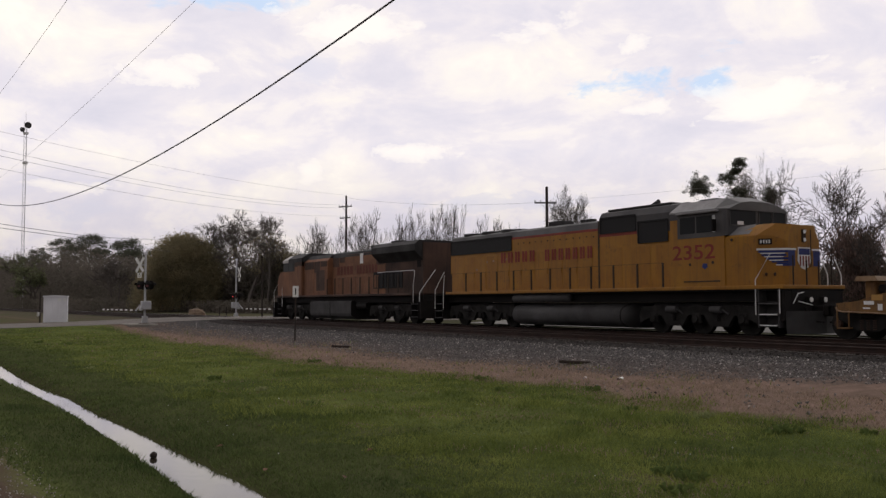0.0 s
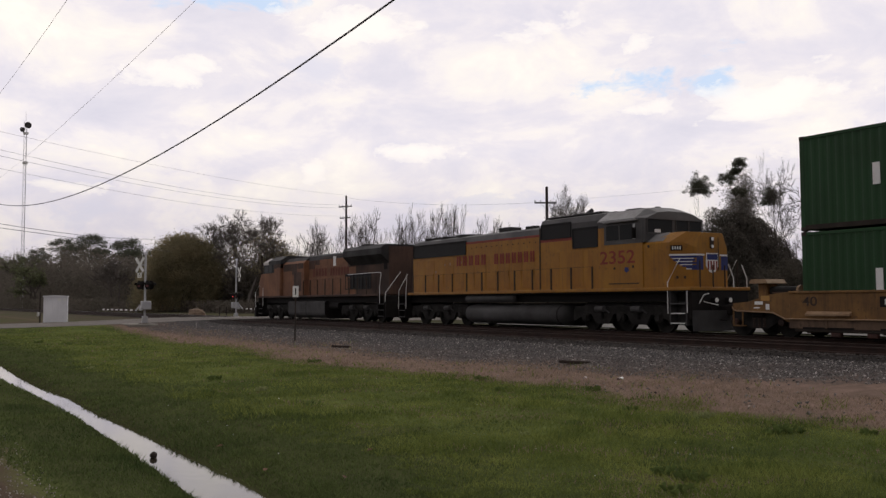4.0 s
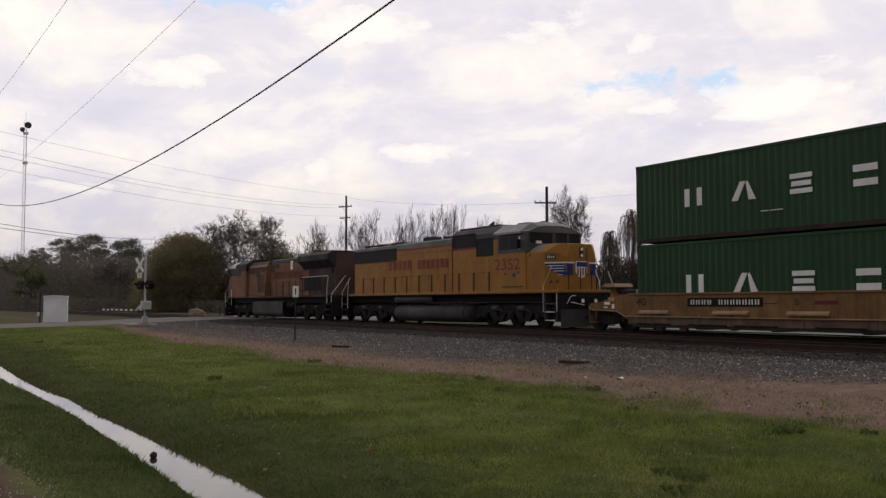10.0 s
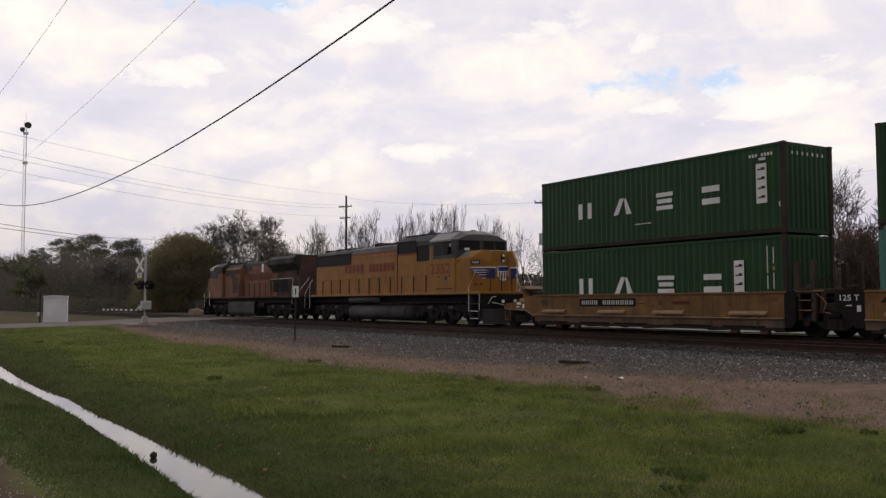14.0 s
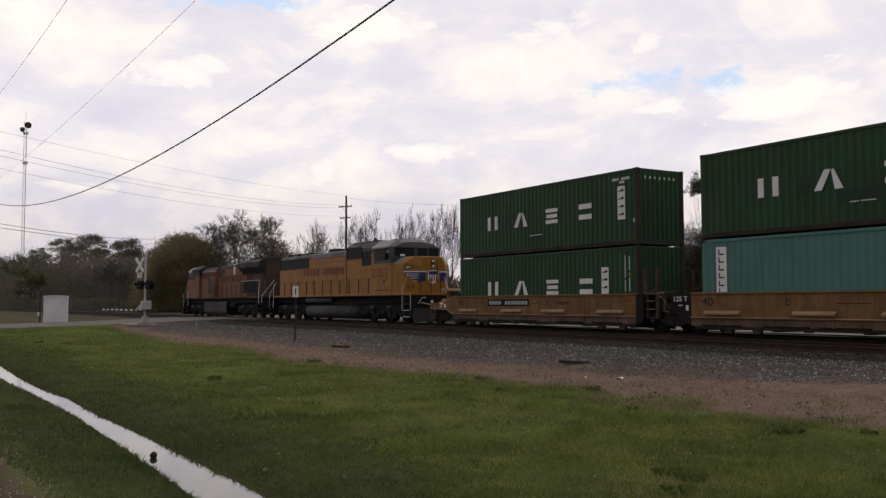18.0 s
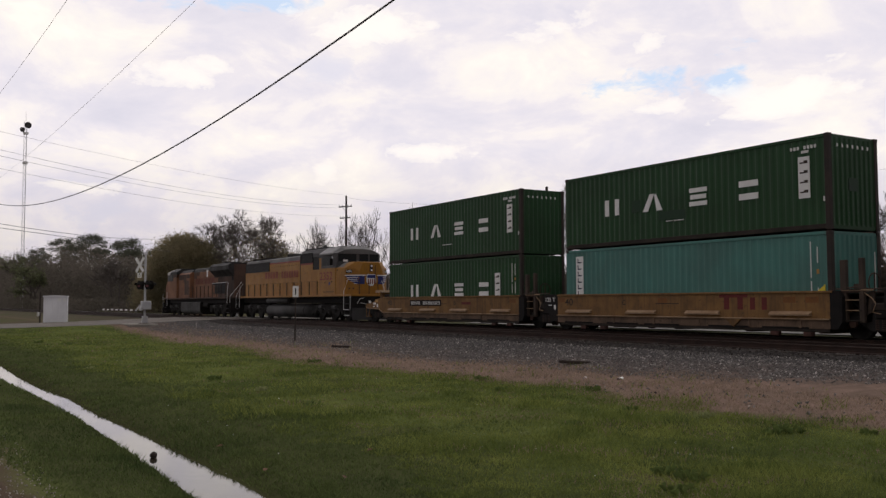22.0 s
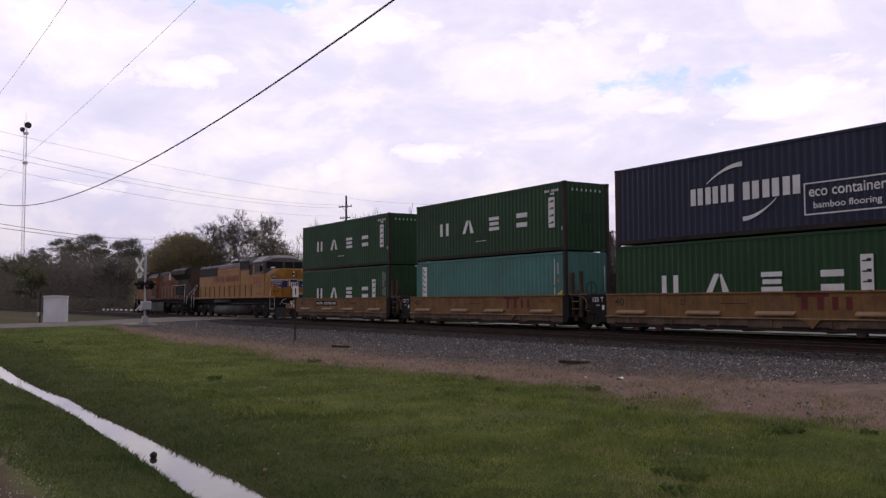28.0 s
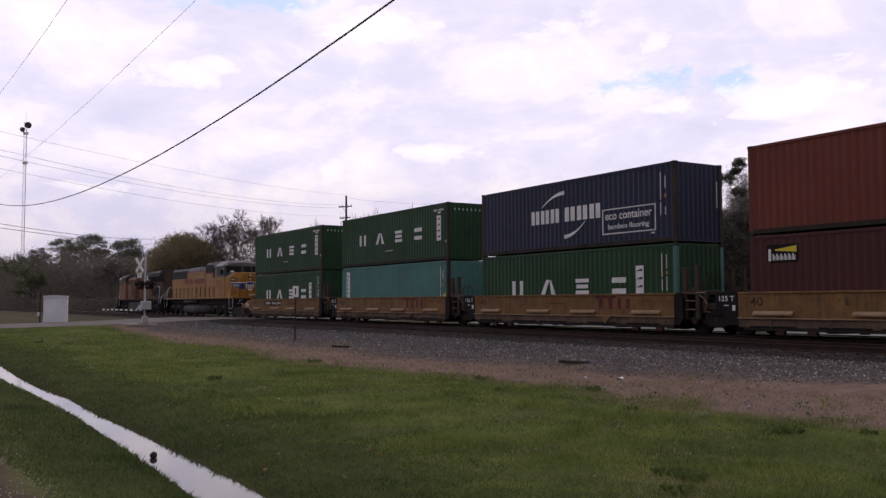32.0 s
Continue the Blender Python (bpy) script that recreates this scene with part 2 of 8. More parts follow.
def surface(name, a, b, scale=1.0, rough=0.6, metal=0.0, bump=0.15, fine=40.0, streak=0.0, dirt=(0.06, 0.05, 0.04), spread=(0.35, 0.65), spec=0.3, island=None, thin=0.0, spots=0.0):
    """Paint, stone, wood or metal: two colours in patches, a fine grain, and rain streaks down the upright faces."""
    m = bpy.data.materials.new(name)
    m.use_nodes = True
    t = m.node_tree
    bs = t.nodes["Principled BSDF"]
    co = nd(t, "ShaderNodeTexCoord")
    info = nd(t, "ShaderNodeObjectInfo")
    off = nd(t, "ShaderNodeVectorMath", "ADD")
    sh = nd(t, "ShaderNodeVectorMath", "SCALE")
    sh.inputs[0].default_value = (37.0, 19.0, 53.0)
    t.links.new(info.outputs["Random"], sh.inputs["Scale"])
    t.links.new(co.outputs["Object"], off.inputs[0])
    t.links.new(sh.outputs[0], off.inputs[1])
    vec = off.outputs[0]
    n1 = noise_tex(t, vec, scale, 5.0, 0.6)
    n2 = noise_tex(t, vec, fine, 3.0, 0.6)
    fac = ramp(t, n1, [(spread[0], 0.0), (spread[1], 1.0)])
    col = mixc(t, fac, a, b)
    col = mixc(t, math_node(t, "MULTIPLY", n2, 0.35), col, mixc(t, 0.5, col, (0.0, 0.0, 0.0)))
    if island:
        geo = nd(t, "ShaderNodeNewGeometry")
        stops = [(0.0, island[0]), (1.0, island[1])] if len(island) == 2 else [(0.0, island[0]), (0.9, island[1]), (1.0, island[2])]
        v = ramp(t, geo.outputs["Random Per Island"], stops)
        col = mixc(t, 1.0, col, v, "MULTIPLY")
    if spots:
        # small rust and oil stains
        q = ramp(t, noise_tex(t, vec, 5.5, 3.0, 0.7), [(0.60, 0.0), (0.68, 1.0)])
        col = mixc(t, math_node(t, "MULTIPLY", q, spots), col, dirt)
    if streak:
        mp = nd(t, "ShaderNodeMapping")
        mp.inputs["Scale"].default_value = (5.0, 5.0, 0.35)
        t.links.new(vec, mp.inputs[0])
        s = ramp(t, noise_tex(t, mp.outputs[0], 1.6, 5.0, 0.65), [(0.48, 0.0), (0.75, 1.0)])
        col = mixc(t, math_node(t, "MULTIPLY", s, streak), col, dirt)
    t.links.new(col, bs.inputs["Base Color"])
    r = math_node(t, "ADD", math_node(t, "MULTIPLY", n1, 0.3), rough - 0.15, True)
    t.links.new(r, bs.inputs["Roughness"])
    bs.inputs["Metallic"].default_value = metal
    bs.inputs["Specular IOR Level"].default_value = spec
    if bump:
        bp = nd(t, "ShaderNodeBump", Strength=bump, Distance=0.02)
        t.links.new(n2, bp.inputs["Height"])
        t.links.new(bp.outputs[0], bs.inputs["Normal"])
    if thin:
        # leaves and blades let part of the light through
        tl = nd(t, "ShaderNodeBsdfTranslucent")
        t.links.new(col, tl.inputs[0])
        mx = nd(t, "ShaderNodeMixShader", Fac=thin)
        t.links.new(bs.outputs[0], mx.inputs[1])
        t.links.new(tl.outputs[0], mx.inputs[2])
        t.links.new(mx.outputs[0], t.nodes["Material Output"].inputs[0])
    return m


def plain(name, c, rough=0.5, metal=0.0, glow=0.0):
    m = bpy.data.materials.new(name)
    m.use_nodes = True
    bs = m.node_tree.nodes["Principled BSDF"]
    bs.inputs["Base Color"].default_value = (*c, 1)
    bs.inputs["Roughness"].default_value, bs.inputs["Metallic"].default_value = rough, metal
    if glow:
        bs.inputs["Emission Color"].default_value = (*c, 1)
        bs.inputs["Emission Strength"].default_value = glow
    return m


YELLOW = surface("yellow_paint", (0.340, 0.155, 0.010), (0.265, 0.115, 0.013), 0.9, 0.5, bump=0.03, streak=0.50, dirt=(0.112, 0.056, 0.018), spots=0.45)
FADED = surface("faded_yellow_paint", (0.250, 0.113, 0.056), (0.165, 0.080, 0.048), 0.7, 0.75, bump=0.04, streak=0.65, dirt=(0.060, 0.036, 0.026), spots=0.55)
ROOF_GREY = surface("grey_roof_paint", (0.083, 0.079, 0.079), (0.050, 0.048, 0.050), 0.8, 0.6, bump=0.05, streak=0.4)
ROOF_SOOT = surface("sooty_roof_paint", (0.046, 0.044, 0.044), (0.023, 0.022, 0.022), 0.8, 0.75, bump=0.05)
SOOTY = surface("sooty_brown_paint", (0.100, 0.056, 0.040), (0.046, 0.030, 0.025), 0.5, 0.8, bump=0.04, streak=0.6, dirt=(0.020, 0.015, 0.013))
RED_PAINT = surface("red_lettering", (0.235, 0.028, 0.014), (0.180, 0.026, 0.014), 2.0, 0.5, bump=0.0)
RED_FADED = surface("faded_red_lettering", (0.170, 0.044, 0.032), (0.125, 0.044, 0.030), 1.5, 0.7, bump=0.0)
BLACK = surface("black_running_gear", (0.007, 0.006, 0.006), (0.016, 0.013, 0.012), 2.0, 0.8, bump=0.1, spec=0.2)
TRUCK = surface("dusty_truck_steel", (0.024, 0.022, 0.020), (0.010, 0.009, 0.008), 2.5, 0.85, bump=0.1, spec=0.2)
TANK = surface("grey_tank_paint", (0.066, 0.064, 0.064), (0.044, 0.042, 0.042), 1.2, 0.75, bump=0.03, streak=0.3)
# cab roof grey raised above the hood's: brightness from the sky in the colour
CAB_GREY = surface("skylit_grey_roof_paint", (0.255, 0.250, 0.250), (0.180, 0.175, 0.175), 0.8, 0.6, bump=0.04, streak=0.4)
# reflection on the lead cab's sloping roof front, put into a pale colour
ROOF_SHEEN = surface("roof_sheen_paint", (0.56, 0.54, 0.51), (0.40, 0.38, 0.36), 1.0, 0.7, bump=0.03, streak=0.3)
FRONT_GREY = surface("cab_front_grey_paint", (0.125, 0.122, 0.122), (0.090, 0.088, 0.088), 1.0, 0.6, bump=0.04, streak=0.3)
MESHWIRE = surface("dark_grille", (0.008, 0.008, 0.009), (0.015, 0.014, 0.014), 3.0, 0.7, bump=0.2, fine=120)
WHITE_PAINT = surface("white_paint", (0.80, 0.80, 0.79), (0.68, 0.67, 0.65), 1.5, 0.5, bump=0.02)
BLUE_PAINT = surface("blue_paint", (0.020, 0.033, 0.158), (0.017, 0.023, 0.112), 1.5, 0.5, bump=0.0)
GLASS = plain("dark_glass", (0.010, 0.011, 0.012), 0.45)
GLASS.node_tree.nodes["Principled BSDF"].inputs["Specular IOR Level"].default_value = 0.15
PALE_GLASS = plain("pale_window_glass", (0.45, 0.46, 0.46), 0.2)
LAMP = plain("headlight_glow", (1.0, 0.93, 0.78), 0.2, 0, 4.0)
LENS = plain("clear_lens", (0.80, 0.79, 0.76), 0.1)
TAN = surface("tan_car_paint", (0.232, 0.122, 0.038), (0.142, 0.076, 0.030), 1.6, 0.75, bump=0.05, streak=0.6, dirt=(0.056, 0.033, 0.020), spots=0.6)
TAN_PALE = surface("pale_worn_ledge", (0.330, 0.224, 0.132), (0.238, 0.145, 0.079), 2.0, 0.6, bump=0.05, spots=0.4)
SILL_DIRT = surface("dusty_lower_sill", (0.165, 0.105, 0.068), (0.090, 0.060, 0.042), 1.8, 0.85, bump=0.08, streak=0.5, dirt=(0.035, 0.026, 0.020), spots=0.6)
RED_BRACKET = surface("red_oxide_steel", (0.085, 0.036, 0.028), (0.046, 0.025, 0.021), 3.0, 0.8, bump=0.1)
GRIME_SHADE = surface("grime_and_shade_brown", (0.036, 0.025, 0.018), (0.018, 0.015, 0.012), 1.5, 0.8, bump=0.1)
RUST = surface("rusty_steel", (0.066, 0.034, 0.022), (0.033, 0.021, 0.017), 1.5, 0.8, bump=0.1)
STENCIL = surface("dark_stencil", (0.030, 0.020, 0.015), (0.046, 0.030, 0.020), 3.0, 0.7, bump=0.0)
WINE = surface("wine_red_mark", (0.145, 0.020, 0.017), (0.099, 0.020, 0.017), 3.0, 0.7, bump=0.0)
GREEN_BOX = surface("green_container_paint", (0.0105, 0.057, 0.0148), (0.011, 0.045, 0.0126), 0.5, 0.55, bump=0.04, streak=0.4, dirt=(0.017, 0.033, 0.020))
TEAL_BOX = surface("teal_container_paint", (0.074, 0.215, 0.186), (0.074, 0.170, 0.148), 0.5, 0.6, bump=0.04, streak=0.35, dirt=(0.033, 0.086, 0.073))
NAVY_BOX = surface("navy_container_paint", (0.0145, 0.0195, 0.054), (0.0165, 0.0205, 0.045), 0.5, 0.5, bump=0.04, streak=0.3, dirt=(0.020, 0.020, 0.030))
RED_BOX = surface("brown_red_container_paint", (0.162, 0.034, 0.019), (0.132, 0.029, 0.017), 0.5, 0.6, bump=0.04, streak=0.3, dirt=(0.046, 0.020, 0.017))
MAROON_BOX = surface("maroon_container_paint", (0.072, 0.017, 0.014), (0.058, 0.015, 0.013), 0.5, 0.6, bump=0.04, streak=0.3, dirt=(0.033, 0.017, 0.015))
POST_RUST = surface("rust_brown_post", (0.070, 0.048, 0.034), (0.042, 0.030, 0.024), 1.5, 0.8, bump=0.1, streak=0.4)
CONT_POST = surface("worn_corner_post", (0.040, 0.026, 0.020), (0.023, 0.018, 0.016), 1.5, 0.7, bump=0.05)
PATCH = surface("dark_overpaint", (0.007, 0.030, 0.012), (0.009, 0.036, 0.013), 1.5, 0.6, bump=0.0)
RUST_PATCH = surface("worn_orange_patch", (0.198, 0.079, 0.020), (0.145, 0.066, 0.026), 3.0, 0.8, bump=0.0)
BADGE_YELLOW = plain("badge_yellow", (0.62, 0.48, 0.02), 0.5)
REFLECT = plain("reflective_strip", (0.60, 0.60, 0.58), 0.4)
ORANGE = plain("orange_mark", (0.36, 0.19, 0.04), 0.5)
RAIL_SIDE = surface("rusty_rail", (0.040, 0.020, 0.014), (0.025, 0.015, 0.012), 3.0, 0.8, bump=0.1)
RAIL_TOP = plain("worn_rail_head", (0.12, 0.112, 0.108), 0.55, 1.0)
TIE = surface("creosoted_tie", (0.051, 0.037, 0.028), (0.028, 0.022, 0.019), 4.0, 0.9, bump=0.4)
# oil on the bed's stones, with shade round the rails put into the colour
BED_STONE = surface("oily_shaded_ballast", (0.048, 0.041, 0.037), (0.078, 0.069, 0.064), 1.4, 0.85, bump=0.3, fine=60, island=(0.35, 1.6))
STONE = surface("crushed_ballast", (0.124, 0.111, 0.103), (0.198, 0.182, 0.171), 1.4, 0.85, bump=0.3, fine=60, island=(0.42, 1.45, 3.4))
DUST_STONE = surface("pale_gravel", (0.316, 0.288, 0.260), (0.223, 0.195, 0.177), 2.0, 0.9, bump=0.2, island=(0.6, 1.4))
POLE_WOOD = surface("weathered_pole_wood", (0.030, 0.023, 0.020), (0.050, 0.038, 0.032), 1.5, 0.9, bump=0.3)
WIRE = plain("black_cable", (0.02, 0.02, 0.022), 0.6)
WIRE_GREY = plain("grey_line_wire", (0.38, 0.36, 0.40), 0.5)
GALV = surface("galvanised_steel", (0.500, 0.500, 0.510), (0.380, 0.380, 0.400), 1.5, 0.45, 0.3, bump=0.03)
BUNGALOW = surface("aluminium_bungalow", (0.800, 0.800, 0.830), (0.700, 0.700, 0.730), 0.8, 0.5, 0.0, bump=0.03, streak=0.15, dirt=(0.35, 0.34, 0.33))
SIGN_WHITE = plain("reflective_sign_white", (0.70, 0.70, 0.68), 0.5)
RED_LAMP = plain("lit_red_lamp", (0.9, 0.015, 0.03), 0.3, 0, 0.45)
RED_OFF = plain("unlit_red_lens", (0.12, 0.010, 0.014), 0.3)
ASPHALT = surface("worn_asphalt", (0.155, 0.135, 0.115), (0.098, 0.088, 0.077), 0.6, 0.9, bump=0.3, fine=30)
BARK = surface("grey_bark", (0.100, 0.086, 0.075), (0.058, 0.050, 0.045), 3.0, 0.95, bump=0.4, fine=20)
BARK_PALE = surface("pale_bark", (0.130, 0.112, 0.100), (0.080, 0.070, 0.063), 3.0, 0.95, bump=0.4, fine=20)
PINE = surface("pine_needles", (0.088, 0.096, 0.068), (0.120, 0.125, 0.090), 0.6, 0.9, bump=0.0, island=(0.78, 1.22), spec=0.1, thin=0.3)
CLUMP = surface("evergreen_clump", (0.100, 0.104, 0.078), (0.140, 0.140, 0.106), 0.6, 0.9, bump=0.0, island=(0.78, 1.22), spec=0.1, thin=0.35)
OAK = surface("olive_leaves", (0.215, 0.192, 0.118), (0.300, 0.250, 0.150), 0.2, 0.9, bump=0.0, island=(0.78, 1.22), spec=0.1, thin=0.5)
SPRING = surface("young_leaves", (0.135, 0.150, 0.080), (0.170, 0.180, 0.100), 0.4, 0.9, bump=0.0, island=(0.6, 1.4), spec=0.1, thin=0.4)
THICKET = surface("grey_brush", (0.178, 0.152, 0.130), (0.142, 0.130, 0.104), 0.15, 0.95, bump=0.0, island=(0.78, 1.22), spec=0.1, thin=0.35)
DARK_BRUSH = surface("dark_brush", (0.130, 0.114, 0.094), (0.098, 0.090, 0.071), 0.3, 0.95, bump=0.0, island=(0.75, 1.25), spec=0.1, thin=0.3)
VINE_TANGLE = surface("vine_tangle", (0.150, 0.135, 0.116), (0.105, 0.096, 0.080), 0.5, 0.95, bump=0.0, island=(0.75, 1.25), spec=0.1, thin=0.3)
MOSS = surface("hanging_vines", (0.300, 0.272, 0.242), (0.220, 0.205, 0.176), 0.6, 0.95, bump=0.0, island=(0.78, 1.22), spec=0.1, thin=0.35)
GRASS = surface("grass_blades", (0.110, 0.148, 0.038), (0.255, 0.285, 0.080), 0.8, 0.9, bump=0.0, island=(0.72, 1.28), spec=0.03, thin=0.4)
DAMP = surface("damp_grass_blades", (0.070, 0.100, 0.036), (0.145, 0.175, 0.062), 0.8, 0.9, bump=0.0, island=(0.72, 1.28), spec=0.03, thin=0.4)
DRY = surface("dry_grass", (0.349, 0.262, 0.194), (0.262, 0.199, 0.150), 0.6, 0.9, bump=0.0, island=(0.75, 1.25), spec=0.05, thin=0.45)

# ---------------------------------------------------------------- ground and tracks
ROAD_X0, ROAD_X1 = -75.0, -62.5


EDGE_X = [-75, -54, -41, -34, -27.7, -23.7, -21.8, -18.2, -15.8, -13.9, -11.7, -10.2, -9.1, -8, 0]
GRASS_EDGE = [13.0, 12.4, 11.0, 11.7, 10.6, 10.3, 11.0, 11.3, 11.4, 11.9, 10.9, 10.8, 11.3, 11.6, 11.6]      # where the lawn ends
BALLAST_EDGE = [13.9, 13.7, 13.7, 13.6, 13.4, 13.6, 14.0, 14.4, 14.4, 14.9, 15.6, 16.1, 16.4, 16.5, 16.5]    # where the stones begin


BANK_X = [-60, -31, -26, -22.7, -19.9, -16.5, -13.5, -11.2, -9.6, -8.6, -4]
NEAR_BANK = [2.40, 2.45, 2.48, 2.60, 2.70, 2.76, 2.72, 2.69, 2.64, 2.60, 2.58]      # water's edge on the camera's side
FAR_BANK = [3.05, 3.06, 2.97, 2.98, 3.15, 3.14, 3.21, 3.24, 3.25, 3.24, 3.24]       # and on the track's side


def ditch_shift(x, y):
    """How far the ditch's cross-section is moved and stretched sideways at a place."""
    jag = 0.010 * np.sin(5.1 * x) + 0.008 * np.sin(11.3 * x + 2) + 0.006 * np.sin(23 * x)
    near, far = np.interp(x, BANK_X, NEAR_BANK) + jag, np.interp(x, BANK_X, FAR_BANK) + jag * 1.3
    wet = 2.68 + (y - near) / (far - near) * 0.45
    fade = np.clip(y / 1.5, 0, 1) * np.clip((6 - y) / 2, 0, 1)
    yd = np.where(y < near, y - (near - 2.68) * fade, np.where(y > far, y - (far - 3.13) * fade, wet))
    return np.where((y > 0) & (y < 6), y - yd, 0)


def height(x, y):
    """The lie of the land: ditch, lawn, dirt strip, ballast bed, fields beyond."""
    ys = [-400, -6, 0.5, 2.44, 2.67, 2.90, 3.14, 3.42, 7, 11, 14.6, 19.2, 26.9, 28.4, 31, 40, 4000]
    zs = [-0.5, -0.45, -0.5, -0.64, -0.77, -0.86, -0.77, -0.66, -0.60, -0.60, -0.58, -0.20, -0.20, -0.55, -0.62, -0.5, -0.5]
    yd = y - ditch_shift(x, y)
    z = np.interp(yd, ys, zs)
    # the road climbs to the level of the rails where it crosses them
    up = np.interp(y, [-60, 4, 13, 19.5, 27, 34, 60], [-0.45, -0.45, -0.28, -0.03, -0.03, -0.3, -0.45])
    k = np.clip((np.abs(x - (ROAD_X0 + ROAD_X1) / 2) - 7.0) / 4.0, 0, 1)
    z = np.where((y > -60) & (y < 60), up * (1 - k) + z * k, z)
    return z


def ground_sheet():
    xs = np.concatenate([np.linspace(-4000, -200, 20), np.linspace(-190, -60, 66), np.linspace(-59, 2, 180), np.linspace(6, 100, 12), np.linspace(200, 4000, 10)])
    ys = np.concatenate([np.linspace(-4000, -60, 8), np.linspace(-50, -4, 8), np.linspace(-3, 31, 205), np.linspace(33, 80, 24), np.linspace(120, 4000, 14)])
    X, Y = np.meshgrid(xs, ys, indexing="ij")
    Z = height(X, Y)
    lump = np.array([[noise.noise((x * 0.6, y * 0.6, 0)) * 0.035 + noise.noise((x * 0.15, y * 0.15, 4)) * 0.05 for y in ys] for x in xs])
    tame = np.interp(Y, [-10, 0, 2.2, 2.6, 3.2, 4, 14, 18, 28, 32, 100, 200], [0, 1, 0.8, 0.18, 0.12, 0.9, 1, 0.15, 0.15, 1, 1, 0])
    road = np.clip((np.abs(X - (ROAD_X0 + ROAD_X1) / 2) - 7.0) / 4.0, 0, 1)
    Z = Z + lump * tame * road
    n, m = X.shape
    idx = np.arange(n * m).reshape(n, m)
    quads = np.stack([idx[:-1, :-1], idx[1:, :-1], idx[1:, 1:], idx[:-1, 1:]], -1).reshape(-1, 4)
    return np.stack([X, Y, Z], -1).reshape(-1, 3), quads


def ground_material():
    m = bpy.data.materials.new("ground_cover")
    m.use_nodes = True
    t = m.node_tree
    bs = t.nodes["Principled BSDF"]
    co = nd(t, "ShaderNodeTexCoord")
    vec = co.outputs["Object"]
    sep = nd(t, "ShaderNodeSeparateXYZ")
    t.links.new(vec, sep.inputs[0])
    wob = noise_tex(t, vec, 0.45, 6.0, 0.65)
    wob2 = noise_tex(t, vec, 2.6, 4.0, 0.6)
    east = math_node(t, "DIVIDE", math_node(t, "ADD", sep.outputs[0], 75.0), 75.0, True)

    def edge_line(table):
        """The y of an edge along the line, from its table."""
        return math_node(t, "MULTIPLY", ramp(t, east, [((x + 75) / 75, y / 20) for x, y in zip(EDGE_X, table)]), 20.0)
    yw = math_node(t, "ADD", math_node(t, "SUBTRACT", sep.outputs[1], edge_line(GRASS_EDGE)), 11.0)
    yy = math_node(t, "ADD", yw, math_node(t, "ADD", math_node(t, "MULTIPLY", math_node(t, "SUBTRACT", wob, 0.5), 1.6), math_node(t, "MULTIPLY", math_node(t, "SUBTRACT", wob2, 0.5), 1.0)))
    patch = noise_tex(t, vec, 0.22, 4.0, 0.55)
    fine = noise_tex(t, vec, 16.0, 5.0, 0.7)
    lawn = mixc(t, ramp(t, patch, [(0.38, 0.0), (0.62, 1.0)]), (0.074, 0.098, 0.033), (0.152, 0.182, 0.060))
    lawn = mixc(t, ramp(t, fine, [(0.35, 0.0), (0.75, 0.7)]), lawn, (0.046, 0.050, 0.018))
    bald = noise_tex(t, vec, 0.75, 5.0, 0.65)
    lawn = mixc(t, ramp(t, bald, [(0.54, 0.0), (0.68, 0.7)]), lawn, (0.130, 0.108, 0.068))
    dirt = mixc(t, ramp(t, wob2, [(0.3, 0.0), (0.7, 1.0)]), (0.250, 0.175, 0.142), (0.150, 0.112, 0.088))
    dirt = mixc(t, ramp(t, fine, [(0.5, 0.0), (0.8, 0.6)]), dirt, (0.11, 0.085, 0.065))
    vor = nd(t, "ShaderNodeTexVoronoi", Scale=16.0)
    t.links.new(vec, vor.inputs["Vector"])
    stones = mixc(t, ramp(t, vor.outputs["Color"], [(0.1, 0.0), (0.9, 1.0)]), (0.065, 0.06, 0.06), (0.19, 0.18, 0.178))
    # gaps between the stones darkened in the colour, as crevice shade
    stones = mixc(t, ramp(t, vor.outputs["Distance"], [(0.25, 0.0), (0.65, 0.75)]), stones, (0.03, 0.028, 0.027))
    far_y = math_node(t, "DIVIDE", math_node(t, "SUBTRACT", sep.outputs[1], 45.0), 3.0, True)
    # near field kept dark: ballast tone and the train's shade in one colour
    field = mixc(t, far_y, mixc(t, patch, (0.05, 0.055, 0.03), (0.09, 0.085, 0.06)), mixc(t, patch, (0.085, 0.088, 0.068), (0.120, 0.120, 0.100)))
    wood = math_node(t, "DIVIDE", math_node(t, "SUBTRACT", sep.outputs[1], 50.0), 6.0, True)
    field = mixc(t, wood, field, (0.07, 0.06, 0.045))

    def zone(a, b):
        return math_node(t, "DIVIDE", math_node(t, "SUBTRACT", yy, a), b - a, True)
    yn = math_node(t, "ADD", sep.outputs[1], math_node(t, "MULTIPLY", math_node(t, "SUBTRACT", wob2, 0.5), 0.5))

    def strip(a, b):
        return math_node(t, "DIVIDE", math_node(t, "SUBTRACT", yn, a), b - a, True)
    mud = mixc(t, wob2, (0.085, 0.062, 0.045), (0.12, 0.09, 0.07))
    col = mixc(t, strip(0.95, 1.35), mud, lawn)
    col = mixc(t, math_node(t, "MULTIPLY", strip(1.2, 1.6), math_node(t, "SUBTRACT", 1.0, strip(4.2, 6.4))), col, mixc(t, wob2, (0.052, 0.060, 0.026), (0.080, 0.090, 0.038)))
    west_verge = math_node(t, "MULTIPLY", math_node(t, "DIVIDE", math_node(t, "SUBTRACT", -72.0, sep.outputs[0]), 4.0, True), 0.75)
